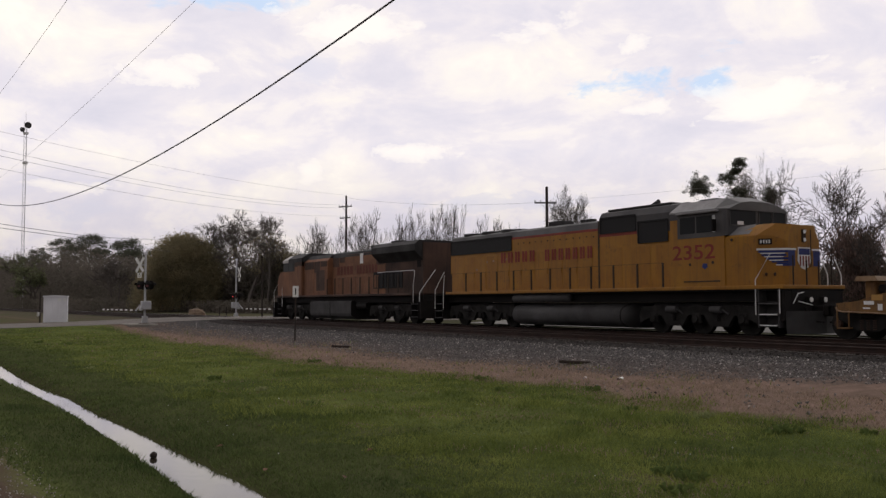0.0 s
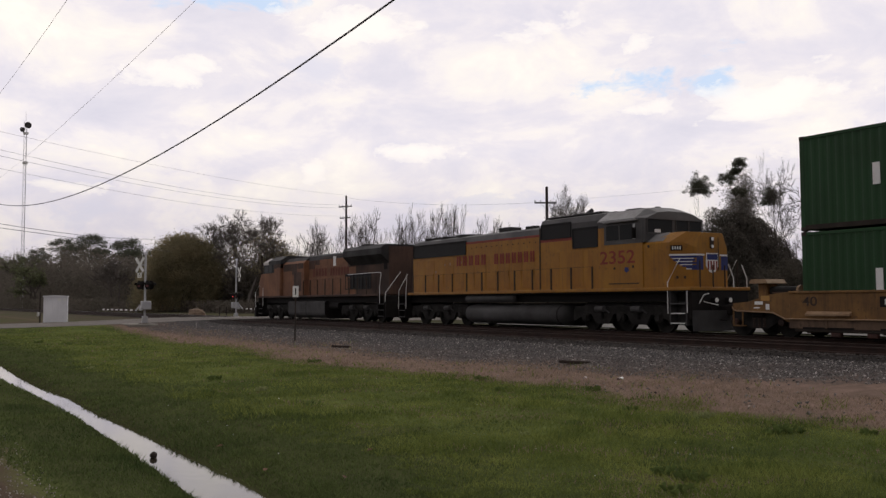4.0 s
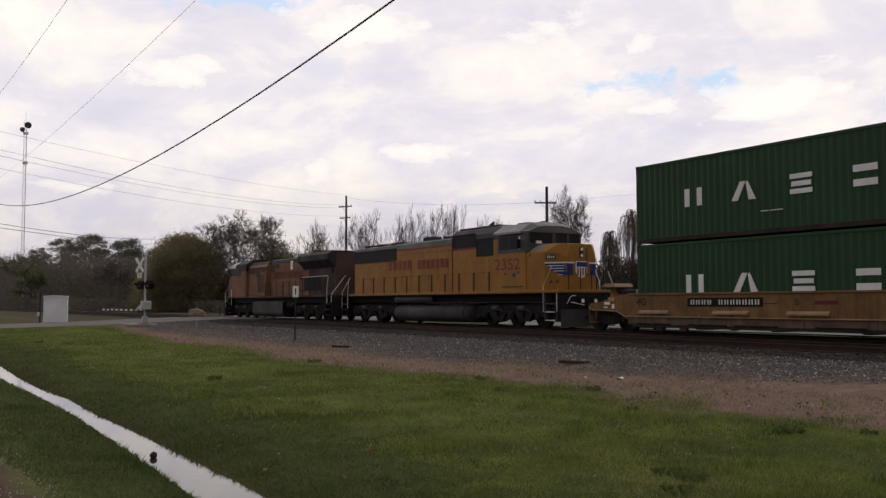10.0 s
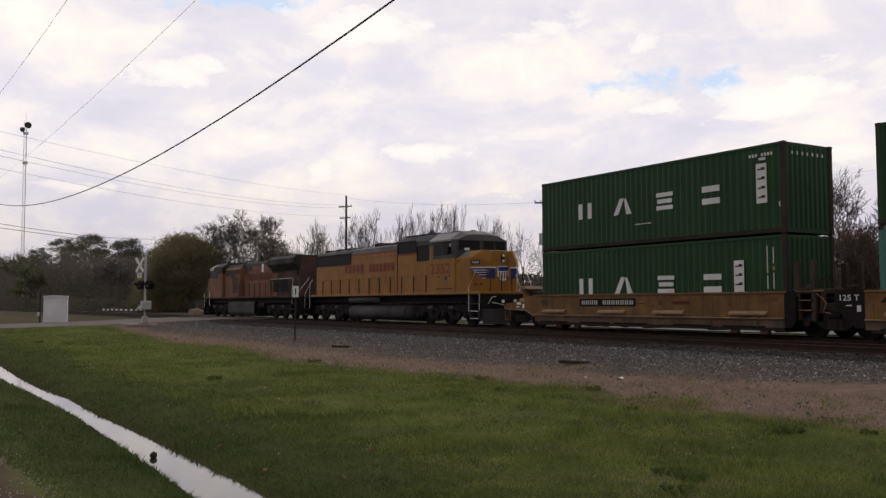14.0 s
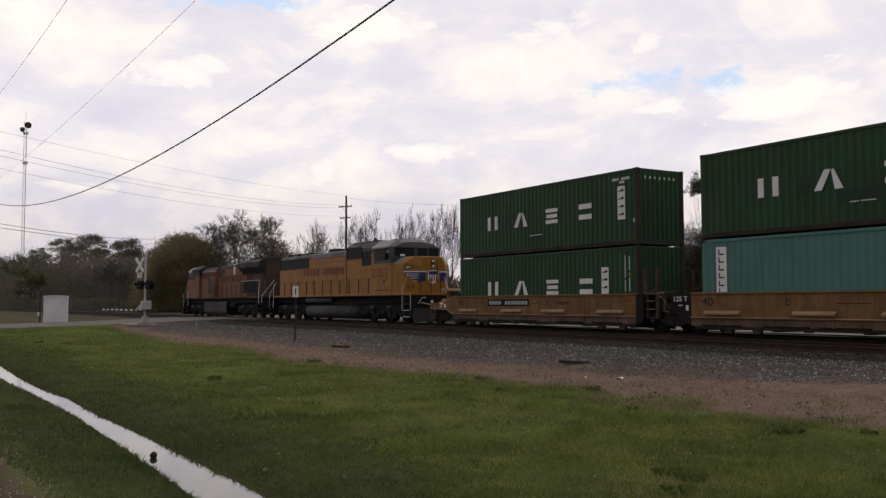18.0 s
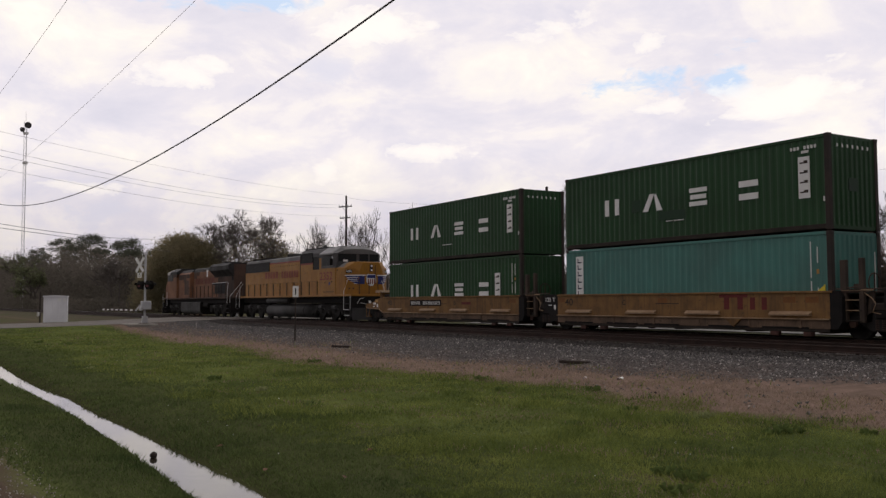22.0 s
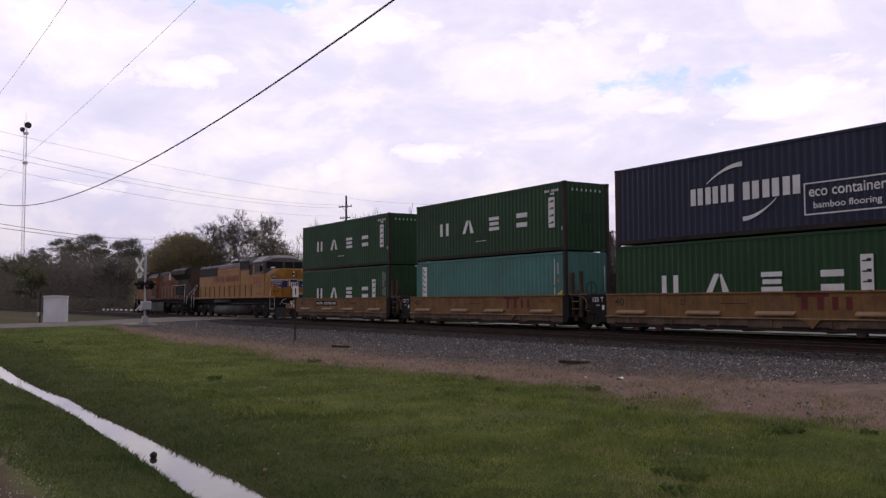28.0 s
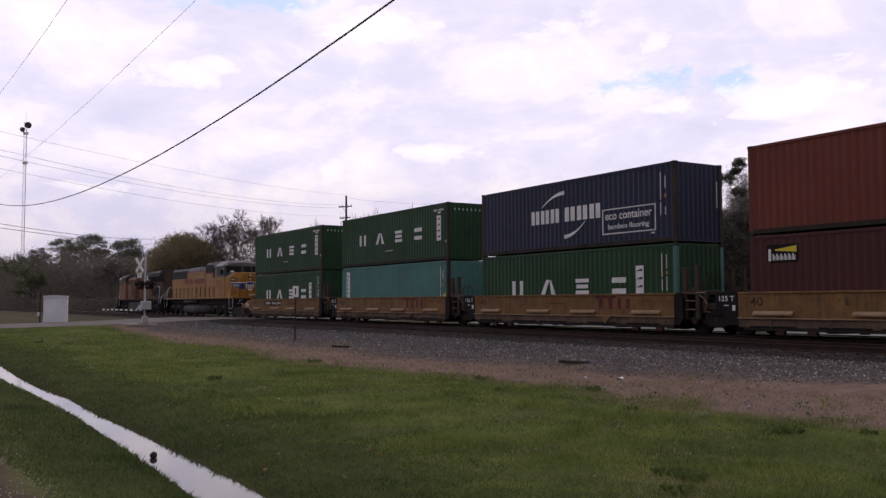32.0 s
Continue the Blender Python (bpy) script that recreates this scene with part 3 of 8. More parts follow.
    col = mixc(t, west_verge, col, mixc(t, wob2, (0.115, 0.098, 0.068), (0.085, 0.088, 0.050)))
    ditch = math_node(t, "MULTIPLY", strip(2.3, 2.7), math_node(t, "SUBTRACT", 1.0, strip(3.0, 3.5)))
    col = mixc(t, math_node(t, "MULTIPLY", ditch, 0.6), col, (0.045, 0.036, 0.022))
    col = mixc(t, zone(10.6, 11.4), col, dirt)
    yb = math_node(t, "ADD", sep.outputs[1], math_node(t, "MULTIPLY", math_node(t, "SUBTRACT", wob2, 0.5), 1.6))
    dusty = mixc(t, ramp(t, wob, [(0.4, 0.2), (0.6, 0.75)]), stones, dirt)
    foot = math_node(t, "SUBTRACT", yb, edge_line(BALLAST_EDGE))
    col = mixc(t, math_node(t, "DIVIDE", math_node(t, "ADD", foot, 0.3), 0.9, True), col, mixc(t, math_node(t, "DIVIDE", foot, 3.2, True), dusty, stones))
    # track bed mixed towards black: oil and shade together in the ground's colour
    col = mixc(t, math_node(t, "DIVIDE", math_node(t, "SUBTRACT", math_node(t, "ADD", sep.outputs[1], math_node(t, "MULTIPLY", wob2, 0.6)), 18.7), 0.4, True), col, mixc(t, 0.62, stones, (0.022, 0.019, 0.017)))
    col = mixc(t, math_node(t, "DIVIDE", math_node(t, "SUBTRACT", yb, 28.5), 1.0, True), col, field)
    weedy = math_node(t, "MULTIPLY", math_node(t, "DIVIDE", math_node(t, "SUBTRACT", -75.0, sep.outputs[0]), 3.0, True), ramp(t, wob2, [(0.3, 0.6), (0.7, 0.95)]))
    col = mixc(t, weedy, col, mixc(t, ramp(t, patch, [(0.4, 0.0), (0.6, 1.0)]), (0.105, 0.084, 0.064), (0.088, 0.092, 0.048)))
    col = mixc(t, 1.0, col, (0.94, 0.94, 0.94), "MULTIPLY")
    t.links.new(col, bs.inputs["Base Color"])
    bs.inputs["Roughness"].default_value = 0.95
    bs.inputs["Specular IOR Level"].default_value = 0.0
    bp = nd(t, "ShaderNodeBump", Strength=0.6, Distance=0.05)
    t.links.new(fine, bp.inputs["Height"])
    t.links.new(bp.outputs[0], bs.inputs["Normal"])
    return m


GROUND = ground_material()
tagged(new("ground", raw_mesh("ground", *ground_sheet(), GROUND, True)), "grassy verge with dirt strip, ballast bed and ditch", "ground", kind="structure")

# water standing in the ditch
WATER = bpy.data.materials.new("still_water")
WATER.use_nodes = True
_b = WATER.node_tree.nodes["Principled BSDF"]
_b.inputs["Base Color"].default_value = (0.035, 0.03, 0.022, 1)
_b.inputs["Roughness"].default_value = 0.04
_b.inputs["IOR"].default_value = 1.5
_c = nd(WATER.node_tree, "ShaderNodeTexCoord")
_p = nd(WATER.node_tree, "ShaderNodeBump", Strength=0.06, Distance=0.02)
WATER.node_tree.links.new(noise_tex(WATER.node_tree, _c.outputs["Object"], 5.0, 3.0), _p.inputs["Height"])
WATER.node_tree.links.new(_p.outputs[0], _b.inputs["Normal"])
w = Shape()
w.add([(-60, 2.1, -0.775), (40, 2.1, -0.775), (40, 3.7, -0.775), (-60, 3.7, -0.775)], [(0, 1, 2, 3)])
solo("ditch_water", w, WATER, "narrow strip of still water reflecting the sky", "water", kind="structure")

# road over the crossing
rs = Shape()
ysr = list(np.linspace(-60, 60, 61))
for a, b in zip(ysr[:-1], ysr[1:]):
    za, zb = float(height(np.array(-68.7), np.array(a))) + 0.02, float(height(np.array(-68.7), np.array(b))) + 0.02
    rs.add([(ROAD_X0, a, za), (ROAD_X1, a, za), (ROAD_X1, b, zb), (ROAD_X0, b, zb)], [(0, 1, 2, 3)])
solo("road", rs, ASPHALT, "pale worn asphalt road over the level crossing", "road", kind="structure")

LANE = surface("pale_gravel_lane", (0.185, 0.180, 0.165), (0.135, 0.130, 0.118), 0.4, 0.9, bump=0.3, fine=20)
ln = Shape()
for i in range(40):
    a, b = -105 + 3.5 * i, -105 + 3.5 * (i + 1)
    ln.add([(a, 38.0, -0.46), (b, 38.0, -0.46), (b, 44.5, -0.36), (a, 44.5, -0.36), (b, 51.0, -0.42), (a, 51.0, -0.42)], [(0, 1, 2, 3), (3, 2, 4, 5)])
solo("gravel_lane", ln, LANE, "pale gravel lane beyond the tracks", "road", kind="structure")

# ---- track
RAIL_PROFILE = [(-0.070, -0.17), (0.070, -0.17), (0.070, -0.155), (0.012, -0.135), (0.010, -0.045), (0.036, -0.035), (0.036, -0.004), (-0.036, -0.004), (-0.036, -0.035), (-0.010, -0.045), (-0.012, -0.135), (-0.070, -0.155)]
tie_mesh = Shape().cbox(-0.115, 0.115, -1.3, 1.3, -0.34, -0.175, 0.012).mesh("tie", TIE)
for name, yc in (("main_track", TRACK_Y), ("siding_track", SIDING_Y)):
    tr = thing(name, pose(0, yc, 0), "steel rails on wooden ties in grey ballast", "railway track", "tracks", "structure")
    for side in (-0.753, 0.753):
        r = Shape().prism([(a + side, b) for a, b in RAIL_PROFILE], -700, 60)
        rail = part("rail", r, RAIL_SIDE, tr, "rust-brown steel rail")
        h = Shape().prism([(side - 0.034, -0.004), (side + 0.034, -0.004), (side + 0.026, 0.0), (side - 0.026, 0.0)], -700, 60)
        part("rail_head", h, RAIL_TOP if yc == TRACK_Y else RAIL_SIDE, rail, "worn running surface")
    far = Shape()
    for i in range(560):
        x = -0.5 - 0.53 * i
        if ROAD_X0 - 1 < x < ROAD_X1 + 1:
            continue
        if 8 < i < 120:
            part("tie", tie_mesh, TIE, tr, at=pose(x + random.uniform(-0.03, 0.03), random.uniform(-0.06, 0.06), random.uniform(-0.012, 0.006), 0, 0, random.uniform(-1.2, 1.2)))
        else:
            far.box(x - 0.115, x + 0.115, -1.3, 1.3, -0.34, -0.175)
    tagged(part("tie_rows", far, TIE, tr, "rows of dark wooden ties"), kind="stuff")

# ---------------------------------------------------------------- the train
TRAIN, WHEELS = [], []


def wheelset(parent, x, r, name="wheelset"):
    s = Shape()
    for sy in (-1, 1):
        s.disc((0, sy * 0.745, 0), r, 0.10, "y", 28)
        s.disc((0, sy * 0.68, 0), r + 0.028, 0.03, "y", 28)
        s.disc((0, sy * 0.83, 0), r * 0.45, 0.10, "y", 16, r * 0.3)
        s.disc((0, sy * 0.95, 0), 0.11, 0.22, "y", 12)
        for k in range(4):
            a = k * math.pi / 2 + 0.4
            s.box(0.07 * math.cos(a) - 0.02, 0.07 * math.cos(a) + 0.02, sy * 1.06 - 0.015, sy * 1.06 + 0.015, 0.07 * math.sin(a) - 0.02, 0.07 * math.sin(a) + 0.02)
    s.tube([(0, -1.0, 0), (0, 1.0, 0)], 0.085, 12)
    ob = part(name, s, TRUCK, parent, "steel wheels on one axle")
    m = pose(x, 0, r)
    ob.matrix_basis = m
    WHEELS.append((ob, m, r))
    return ob


def loco_truck(parent, xs):
    """A three-axle truck: deep cast side frames, journal boxes, springs, brake cylinders."""
    x0, x1, r = xs[0], xs[-1], 0.52
    tr = part("truck", Shape().cbox(x0 - 0.3, x1 + 0.3, -0.9, 0.9, 0.75, 1.1, 0.05), BLACK, parent, "cast steel three-axle truck")
    for sy in (-1, 1):
        y0, y1 = (sy * 1.02, sy * 1.16)
        prof = [(x0 - 0.75, 0.62), (x0 - 0.62, 0.95), (x0 + 0.5, 1.0), (xs[1] - 0.5, 0.93), (xs[1], 1.02), (xs[1] + 0.5, 0.93), (x1 - 0.5, 1.0), (x1 + 0.62, 0.95), (x1 + 0.75, 0.62),
                (x1 + 0.70, 0.34), (x1 + 0.35, 0.50), (x1 - 0.35, 0.66), (x1 - 0.62, 0.28), (xs[1] + 0.62, 0.28), (xs[1] + 0.35, 0.66), (xs[1] - 0.35, 0.66), (xs[1] - 0.62, 0.28), (x0 + 0.62, 0.28), (x0 + 0.35, 0.66), (x0 - 0.35, 0.50), (x0 - 0.70, 0.34)]
        part("side_frame", Shape().prism(prof, min(y0, y1), max(y0, y1), "y"), TRUCK, tr)
    for x in xs:
        wheelset(tr, x, r)
    for sy in (-1, 1):
        for x in xs:
            j = Shape().cbox(x - 0.2, x + 0.2, sy * 1.10 - 0.09, sy * 1.10 + 0.09, 0.36, 0.74, 0.04)
            j.disc((x, sy * 1.21, 0.54), 0.13, 0.06, "y", 14)
            part("journal_box", j, TRUCK, tr)
        for x in ((xs[0] + xs[1]) / 2, (xs[1] + xs[2]) / 2):
            b = Shape().tube([(x - 0.25, sy * 1.25, 0.85), (x + 0.22, sy * 1.25, 0.85)], 0.12, 12)
            b.tube([(x + 0.22, sy * 1.25, 0.85), (x + 0.45, sy * 1.2, 0.70)], 0.03, 6)
            part("brake_cylinder", b, TANK, tr)
            k = Shape()
            for i in range(5):
                k.disc((x, sy * 1.16, 0.50 + 0.055 * i), 0.09, 0.03, "z", 10)
            part("spring", k, BLACK, tr)



def bars(parent, x0, x1, z0, z1, y, n, mat, name="lettering", gap=0.35, label=""):
    """Plain bars in a row, two to each letter's width."""
    w = (x1 - x0) / n
    for i in range(n):
        a, b = x0 + i * w + w * gap / 2, x0 + (i + 1) * w - w * gap / 2
        st = (b - a) * 0.42
        part(name, Shape().box(a, a + st, y - 0.004, y, z0, z1).box(b - st, b, y - 0.004, y, z0, z1), mat, parent, label)


def louvre(parent, x0, x1, y, z0, z1, mat, name="radiator_grille", n=10, label="black air intake grille"):
    """A framed grille with upright ribs, standing 3 cm proud of the hood side."""
    s = Shape().box(x0, x1, y - 0.012, y + 0.10, z0, z1)
    g = part(name, s, mat, parent, label)
    k = Shape()
    for i in range(n + 1):
        x = x0 + (x1 - x0) * i / n
        k.box(x - 0.018, x + 0.018, y - 0.035, y - 0.012, z0, z1)
    for z in (z0, z1):
        k.box(x0, x1, y - 0.04, y - 0.012, z - 0.025, z + 0.025)
    part("grille_frame", k, MESHWIRE, g)
    return g


def handrail(parent, pts_list, mat, name="handrail", r=0.02, label=""):
    for p in pts_list:
        part(name, Shape().tube(p, r, 6), mat, parent, label)


def stanchions(parent, xs, y, z0, z1, mat):
    for x in xs:
        s = Shape().cbox(x - 0.038, x + 0.038, y - 0.022, y + 0.022, z0, z1, 0.006)
        part("railing_post", s, mat, parent)
    s = Shape().tube([(xs[0], y, z1), (xs[-1], y, z1)], 0.006, 5)
    part("railing_wire", s, mat, parent)


def coupler(parent, x, d):
    s = Shape().cbox(x, x + d * 0.45, -0.12, 0.12, 0.72, 0.98, 0.02)
    s.cbox(x + d * 0.40, x + d * 0.72, -0.19, 0.13, 0.66, 1.02, 0.04)
    part("coupler", s, BLACK, parent, "knuckle coupler")
    for sy in (-0.5, 0.5):
        s = Shape().tube([(x, sy, 0.95), (x + d * 0.12, sy, 0.7), (x + d * 0.3, sy * 0.8, 0.5), (x + d * 0.55, sy * 0.6, 0.48)], 0.03, 6)
        part("air_hose", s, BLACK, parent)


def end_steps(parent, x0, x1, sy, mat):
    """A stair well cut into the corner of the platform."""
    s = Shape()
    lo, hi = min(x0, x1), max(x0, x1)
    y0, y1 = sorted((sy * 1.12, sy * 1.50))
    for i, z in enumerate((0.34, 0.68, 1.02)):
        s.cbox(lo, hi, y0, y1, z, z + 0.05, 0.01)
    s.box(lo - 0.02, lo + 0.02, y0, y1, 0.3, 1.5)
    s.box(hi - 0.02, hi + 0.02, y0, y1, 0.3, 1.5)
    yi = sy * 1.10
    s.box(lo, hi, min(yi, yi + 0.03), max(yi, yi + 0.03), 0.3, 1.5)
    part("step_well", s, mat, parent, "corner steps")
    e = Shape()
    for z in (0.37, 0.71, 1.05):
        e.box(lo, hi, sy * 1.505 - 0.008, sy * 1.505 + 0.008, z - 0.012, z + 0.02)
    part("step_edge", e, ROOF_GREY, parent, "worn grey step edges")


def tank(parent, x0, x1):
    prof = []
    for k in range(24):
        a = 2 * math.pi * k / 24
        c, s = math.cos(a), math.sin(a)
        prof.append((1.45 * math.copysign(abs(c) ** 0.55, c), 0.60 + 0.47 * math.copysign(abs(s) ** 0.75, s)))
    t = part("fuel_tank", Shape().prism(prof, x0, x1), TANK, parent, "grey rounded fuel tank", True)
    for x in (x0 + 0.05, x1 - 0.05):
        part("tank_band", Shape().prism([(a * 1.012, (b - 0.60) * 1.02 + 0.60) for a, b in prof], x - 0.03, x + 0.03), BLACK, t)
    return t


def rear_loco():
    """Wide-cab six-axle engine whose nose points back at the container cars."""
    C = -13.65
    X = lambda v: v - C
    T = thing("diesel_locomotive", pose(0, TRACK_Y, 0), "yellow and grey six-axle diesel locomotive, nose towards the cars", "locomotive", "locomotives")
    part("underframe", Shape().cbox(X(-24.95), X(-4.25), -1.12, 1.12, 1.12, 1.50, 0.02), BLACK, T)
    part("walkway", Shape().cbox(X(-24.9), X(-4.24), -1.49, 1.49, 1.46, 1.512, 0.01), BLACK, T)
    part("sill_stripe", Shape().cbox(X(-23.85), X(-4.22), -1.53, 1.53, 1.51, 1.63, 0.015), YELLOW, T, "yellow walkway edge")
    # long hood
    hood = part("hood", Shape().prism([(-0.95, 1.62), (-0.95, 3.93), (0.95, 3.93), (0.95, 1.62)], X(-24.25), X(-13.2)), YELLOW, T, "yellow engine hood")
    part("hood_stripe", Shape().prism([(-0.955, 3.93), (-0.955, 4.03), (0.955, 4.03), (0.955, 3.93)], X(-24.25), X(-13.2)), RED_PAINT, hood, "red stripe")
    part("hood_roof", Shape().prism([(-0.95, 4.03), (-0.84, 4.28), (-0.6, 4.38), (0.6, 4.38), (0.84, 4.28), (0.95, 4.03)], X(-24.25), X(-13.2)), ROOF_GREY, hood, "grey roof")
    hood2 = part("hood", Shape().prism([(-0.98, 1.62), (-0.98, 3.66), (0.98, 3.66), (0.98, 1.62)], X(-13.2), X(-8.9)), YELLOW, T, "yellow equipment hood")
    part("hood_stripe", Shape().prism([(-0.985, 3.66), (-0.985, 3.78), (0.985, 3.78), (0.985, 3.66)], X(-13.2), X(-11.1)), RED_PAINT, hood2, "red stripe")
    part("hood_roof", Shape().prism([(-0.98, 3.66), (-0.98, 4.35), (-0.85, 4.6), (-0.6, 4.68), (0.6, 4.68), (0.85, 4.6), (0.98, 4.35), (0.98, 3.66)], X(-11.1), X(-8.9)), ROOF_GREY, hood2, "grey roof")
    part("hood_roof", Shape().prism([(-0.98, 3.78), (-0.98, 4.35), (-0.85, 4.6), (-0.6, 4.68), (0.6, 4.68), (0.85, 4.6), (0.98, 4.35), (0.98, 3.78)], X(-13.2), X(-11.1)), ROOF_GREY, hood2, "grey roof")
    for sy in (-1, 1):
        yy = -0.95 if sy < 0 else 0.86
        louvre(T, X(-24.2), X(-19.1), yy if sy < 0 else 0.88, 3.46, 4.10, MESHWIRE, n=1)
        louvre(T, X(-13.1), X(-11.15), -0.98 if sy < 0 else 0.92, 3.80, 4.40, MESHWIRE, n=1)
        louvre(T, X(-11.02), X(-9.5), -0.98 if sy < 0 else 0.92, 3.32, 4.10, MESHWIRE, "inlet_grille", n=1)
    for x in (-23.2, -21.6, -20.0):
        f = Shape().disc((X(x), 0, 4.39), 0.72, 0.16, "z", 28)
        fan = part("roof_fan", f, ROOF_SOOT, T, "round radiator fan")
        k = Shape()
        for i in range(8):
            a = i * math.pi / 8
            k.box(-0.66, 0.66, -0.012, 0.012, 4.475, 4.495)
            k.v[-8:] = [(X(x) + p[0] * math.cos(a) - p[1] * math.sin(a), p[0] * math.sin(a) + p[1] * math.cos(a), p[2]) for p in k.v[-8:]]
        part("fan_guard", k, BLACK, fan)
    part("exhaust_stack", Shape().cbox(X(-17.2), X(-16.3), -0.35, 0.35, 4.36, 4.62, 0.03), ROOF_SOOT, T)
    for x in (-14.9, -14.5):
        part("roof_bracket", Shape().cbox(X(x), X(x) + 0.3, -0.5, -0.2, 4.36, 4.52, 0.02), ROOF_SOOT, T)
    part("brake_hatch", Shape().cbox(X(-13.0), X(-9.6), -0.7, 0.7, 4.66, 4.75, 0.03), ROOF_SOOT, T)
    part("air_horn", Shape().tube([(X(-11.0), -0.3, 4.76), (X(-10.6), -0.3, 4.88)], 0.05, 8, 0.09).tube([(X(-11.0), -0.3, 4.7), (X(-11.0), -0.3, 4.8)], 0.03), ROOF_SOOT, T)
    # hood doors
    x = -23.9
    while x < -13.6:
        d = Shape().cbox(X(x), X(x + 0.86), -0.957, -0.94, 1.75, 3.28, 0.005)
        d.box(X(x) + 0.78, X(x) + 0.81, -0.985, -0.966, 2.3, 2.55)
        part("hood_door", d, YELLOW, T)
        x += 0.94
    for x in (-12.9, -11.4, -10.1):
        part("hood_door", Shape().cbox(X(x), X(x + 1.0), -0.987, -0.97, 1.75, 3.2, 0.005), YELLOW, T)
    for i in range(13):
        part("vent_bolt", Shape().disc((X(-18.6 + 0.42 * i), -0.957, 3.72 + 0.02 * (i % 2)), 0.032, 0.02, "y", 7), STENCIL, T)
    for a, z, w in ((-22.0, 2.62, 0.14), (-21.1, 2.95, 0.10), (-20.6, 2.98, 0.12), (-19.6, 3.02, 0.12)):
        part("worn_patch", Shape().box(X(a), X(a + w), -0.9605, -0.9575, z, z + 0.10), TAN_PALE, T, "pale worn paint")
    part("body_seam", Shape().box(X(-13.26), X(-13.18), -0.995, -0.94, 1.66, 4.3), STENCIL, T)
    # cab
    cab = part("cab", Shape().prism([(-1.5, 1.62), (-1.5, 3.95), (1.5, 3.95), (1.5, 1.62)], X(-8.9), X(-6.5)), YELLOW, T, "yellow wide cab")
    part("cab_roof", Shape().prism([(-1.51, 4.17), (-1.51, 4.22), (-0.92, 4.60), (-0.4, 4.66), (0.4, 4.66), (0.92, 4.60), (1.51, 4.22), (1.51, 4.17)], X(-8.92), X(-6.86)), CAB_GREY, cab, "grey faceted cab roof")
    hip = Shape()
    hip.v = [(X(-6.86), a, b) for a, b in ((-1.51, 4.17), (-1.51, 4.22), (-0.92, 4.60), (-0.4, 4.66), (0.4, 4.66), (0.92, 4.60), (1.51, 4.22), (1.51, 4.17))]
    hip.v += [(X(-6.30), a, b) for a, b in ((-1.46, 4.15), (-1.46, 4.18), (-0.90, 4.40), (-0.4, 4.46), (0.4, 4.46), (0.90, 4.40), (1.46, 4.18), (1.46, 4.15))]
    hip.f = [(i, i + 1, i + 9, i + 8) for i in range(7)] + [tuple(range(8, 16)), (0, 8, 15, 7)]
    part("roof_brow", hip, FRONT_GREY, cab, "darker sloping brow over the windshield")
    part("cab_collar", Shape().prism([(-1.508, 3.28), (-1.508, 4.17), (1.508, 4.17), (1.508, 3.28)], X(-8.55), X(-6.49)), ROOF_GREY, cab, "dark band round the windows")
    part("cab_corner", Shape().prism([(-1.505, 3.95), (-1.505, 4.17), (1.505, 4.17), (1.505, 3.95)], X(-8.9), X(-8.55)), ROOF_GREY, cab)
    part("roof_hatch", Shape().cbox(X(-8.5), X(-7.7), -0.45, 0.45, 4.64, 4.72, 0.02), ROOF_GREY, cab)
    part("antenna", Shape().disc((X(-7.3), 0.1, 4.70), 0.16, 0.09, "z", 12, 0.10), ROOF_SOOT, cab)
    for sy in (-1, 1):
        y0, y1 = sorted((sy * 1.512, sy * 1.50))
        for a, b, mm in ((-8.42, -7.75, GLASS), (-7.68, -7.02, GLASS), (-6.97, -6.86, PALE_GLASS)):
            part("cab_window", Shape().box(X(a), X(b), y0 - 0.004 * (sy < 0), y1 + 0.004 * (sy > 0), 3.44, 4.0), mm, cab, "dark cab side window")
        part("sun_visor", Shape().cbox(X(-8.5), X(-6.7), *sorted((sy * 1.50, sy * 1.66)), 4.10, 4.16, 0.01), CAB_GREY, cab)
        part("mirror", Shape().cbox(X(-6.85), X(-6.80), *sorted((sy * 1.53, sy * 1.72)), 3.45, 3.85, 0.01), BLACK, cab)
    for y0, y1 in ((-1.38, -0.14), (0.06, 0.68), (0.78, 1.38)):
        fr = part("windshield", Shape().box(X(-6.35) - 0.02, X(-6.35) + 0.012, y0, y1, 3.66, 4.14), GLASS, cab, "dark windshield pane")
        k = Shape()
        for a, b, c, d in ((y0 - 0.03, y1 + 0.03, 3.62, 3.66), (y0 - 0.03, y1 + 0.03, 4.14, 4.18), (y0 - 0.03, y0, 3.62, 4.18), (y1, y1 + 0.03, 3.62, 4.18)):
            k.box(X(-6.36), X(-6.325), a, b, c, d)
        part("window_frame", k, ROOF_GREY, fr)
    part("cab_front", Shape().box(X(-6.5), X(-6.352), -1.5, 1.5, 3.3, 4.16), ROOF_GREY, cab, "grey cab front")
    part("window_card", Shape().box(X(-6.33), X(-6.326), -1.05, -0.75, 3.66, 3.78), WHITE_PAINT, cab)
    # nose, wide, with chamfered corners and a raised middle
    n = Shape()
    ring = lambda x, w, zs, zt, wt: [(x, -w, 1.62), (x, -w, zs), (x, -wt, zt), (x, wt, zt), (x, w, zs), (x, w, 1.62)]
    rows = [ring(X(-6.5), 1.47, 3.22, 3.56, 0.95), ring(X(-5.30), 1.40, 3.22, 3.60, 1.02), ring(X(-4.92), 1.06, 3.20, 3.60, 0.92), ring(X(-4.60), 0.78, 3.02, 3.56, 0.55)]
    for r in rows:
        n.v += r
    for i in range(len(rows) - 1):
        n.f += [(i * 6 + k, i * 6 + k + 1, i * 6 + 7 + k, i * 6 + 6 + k) for k in range(5)]
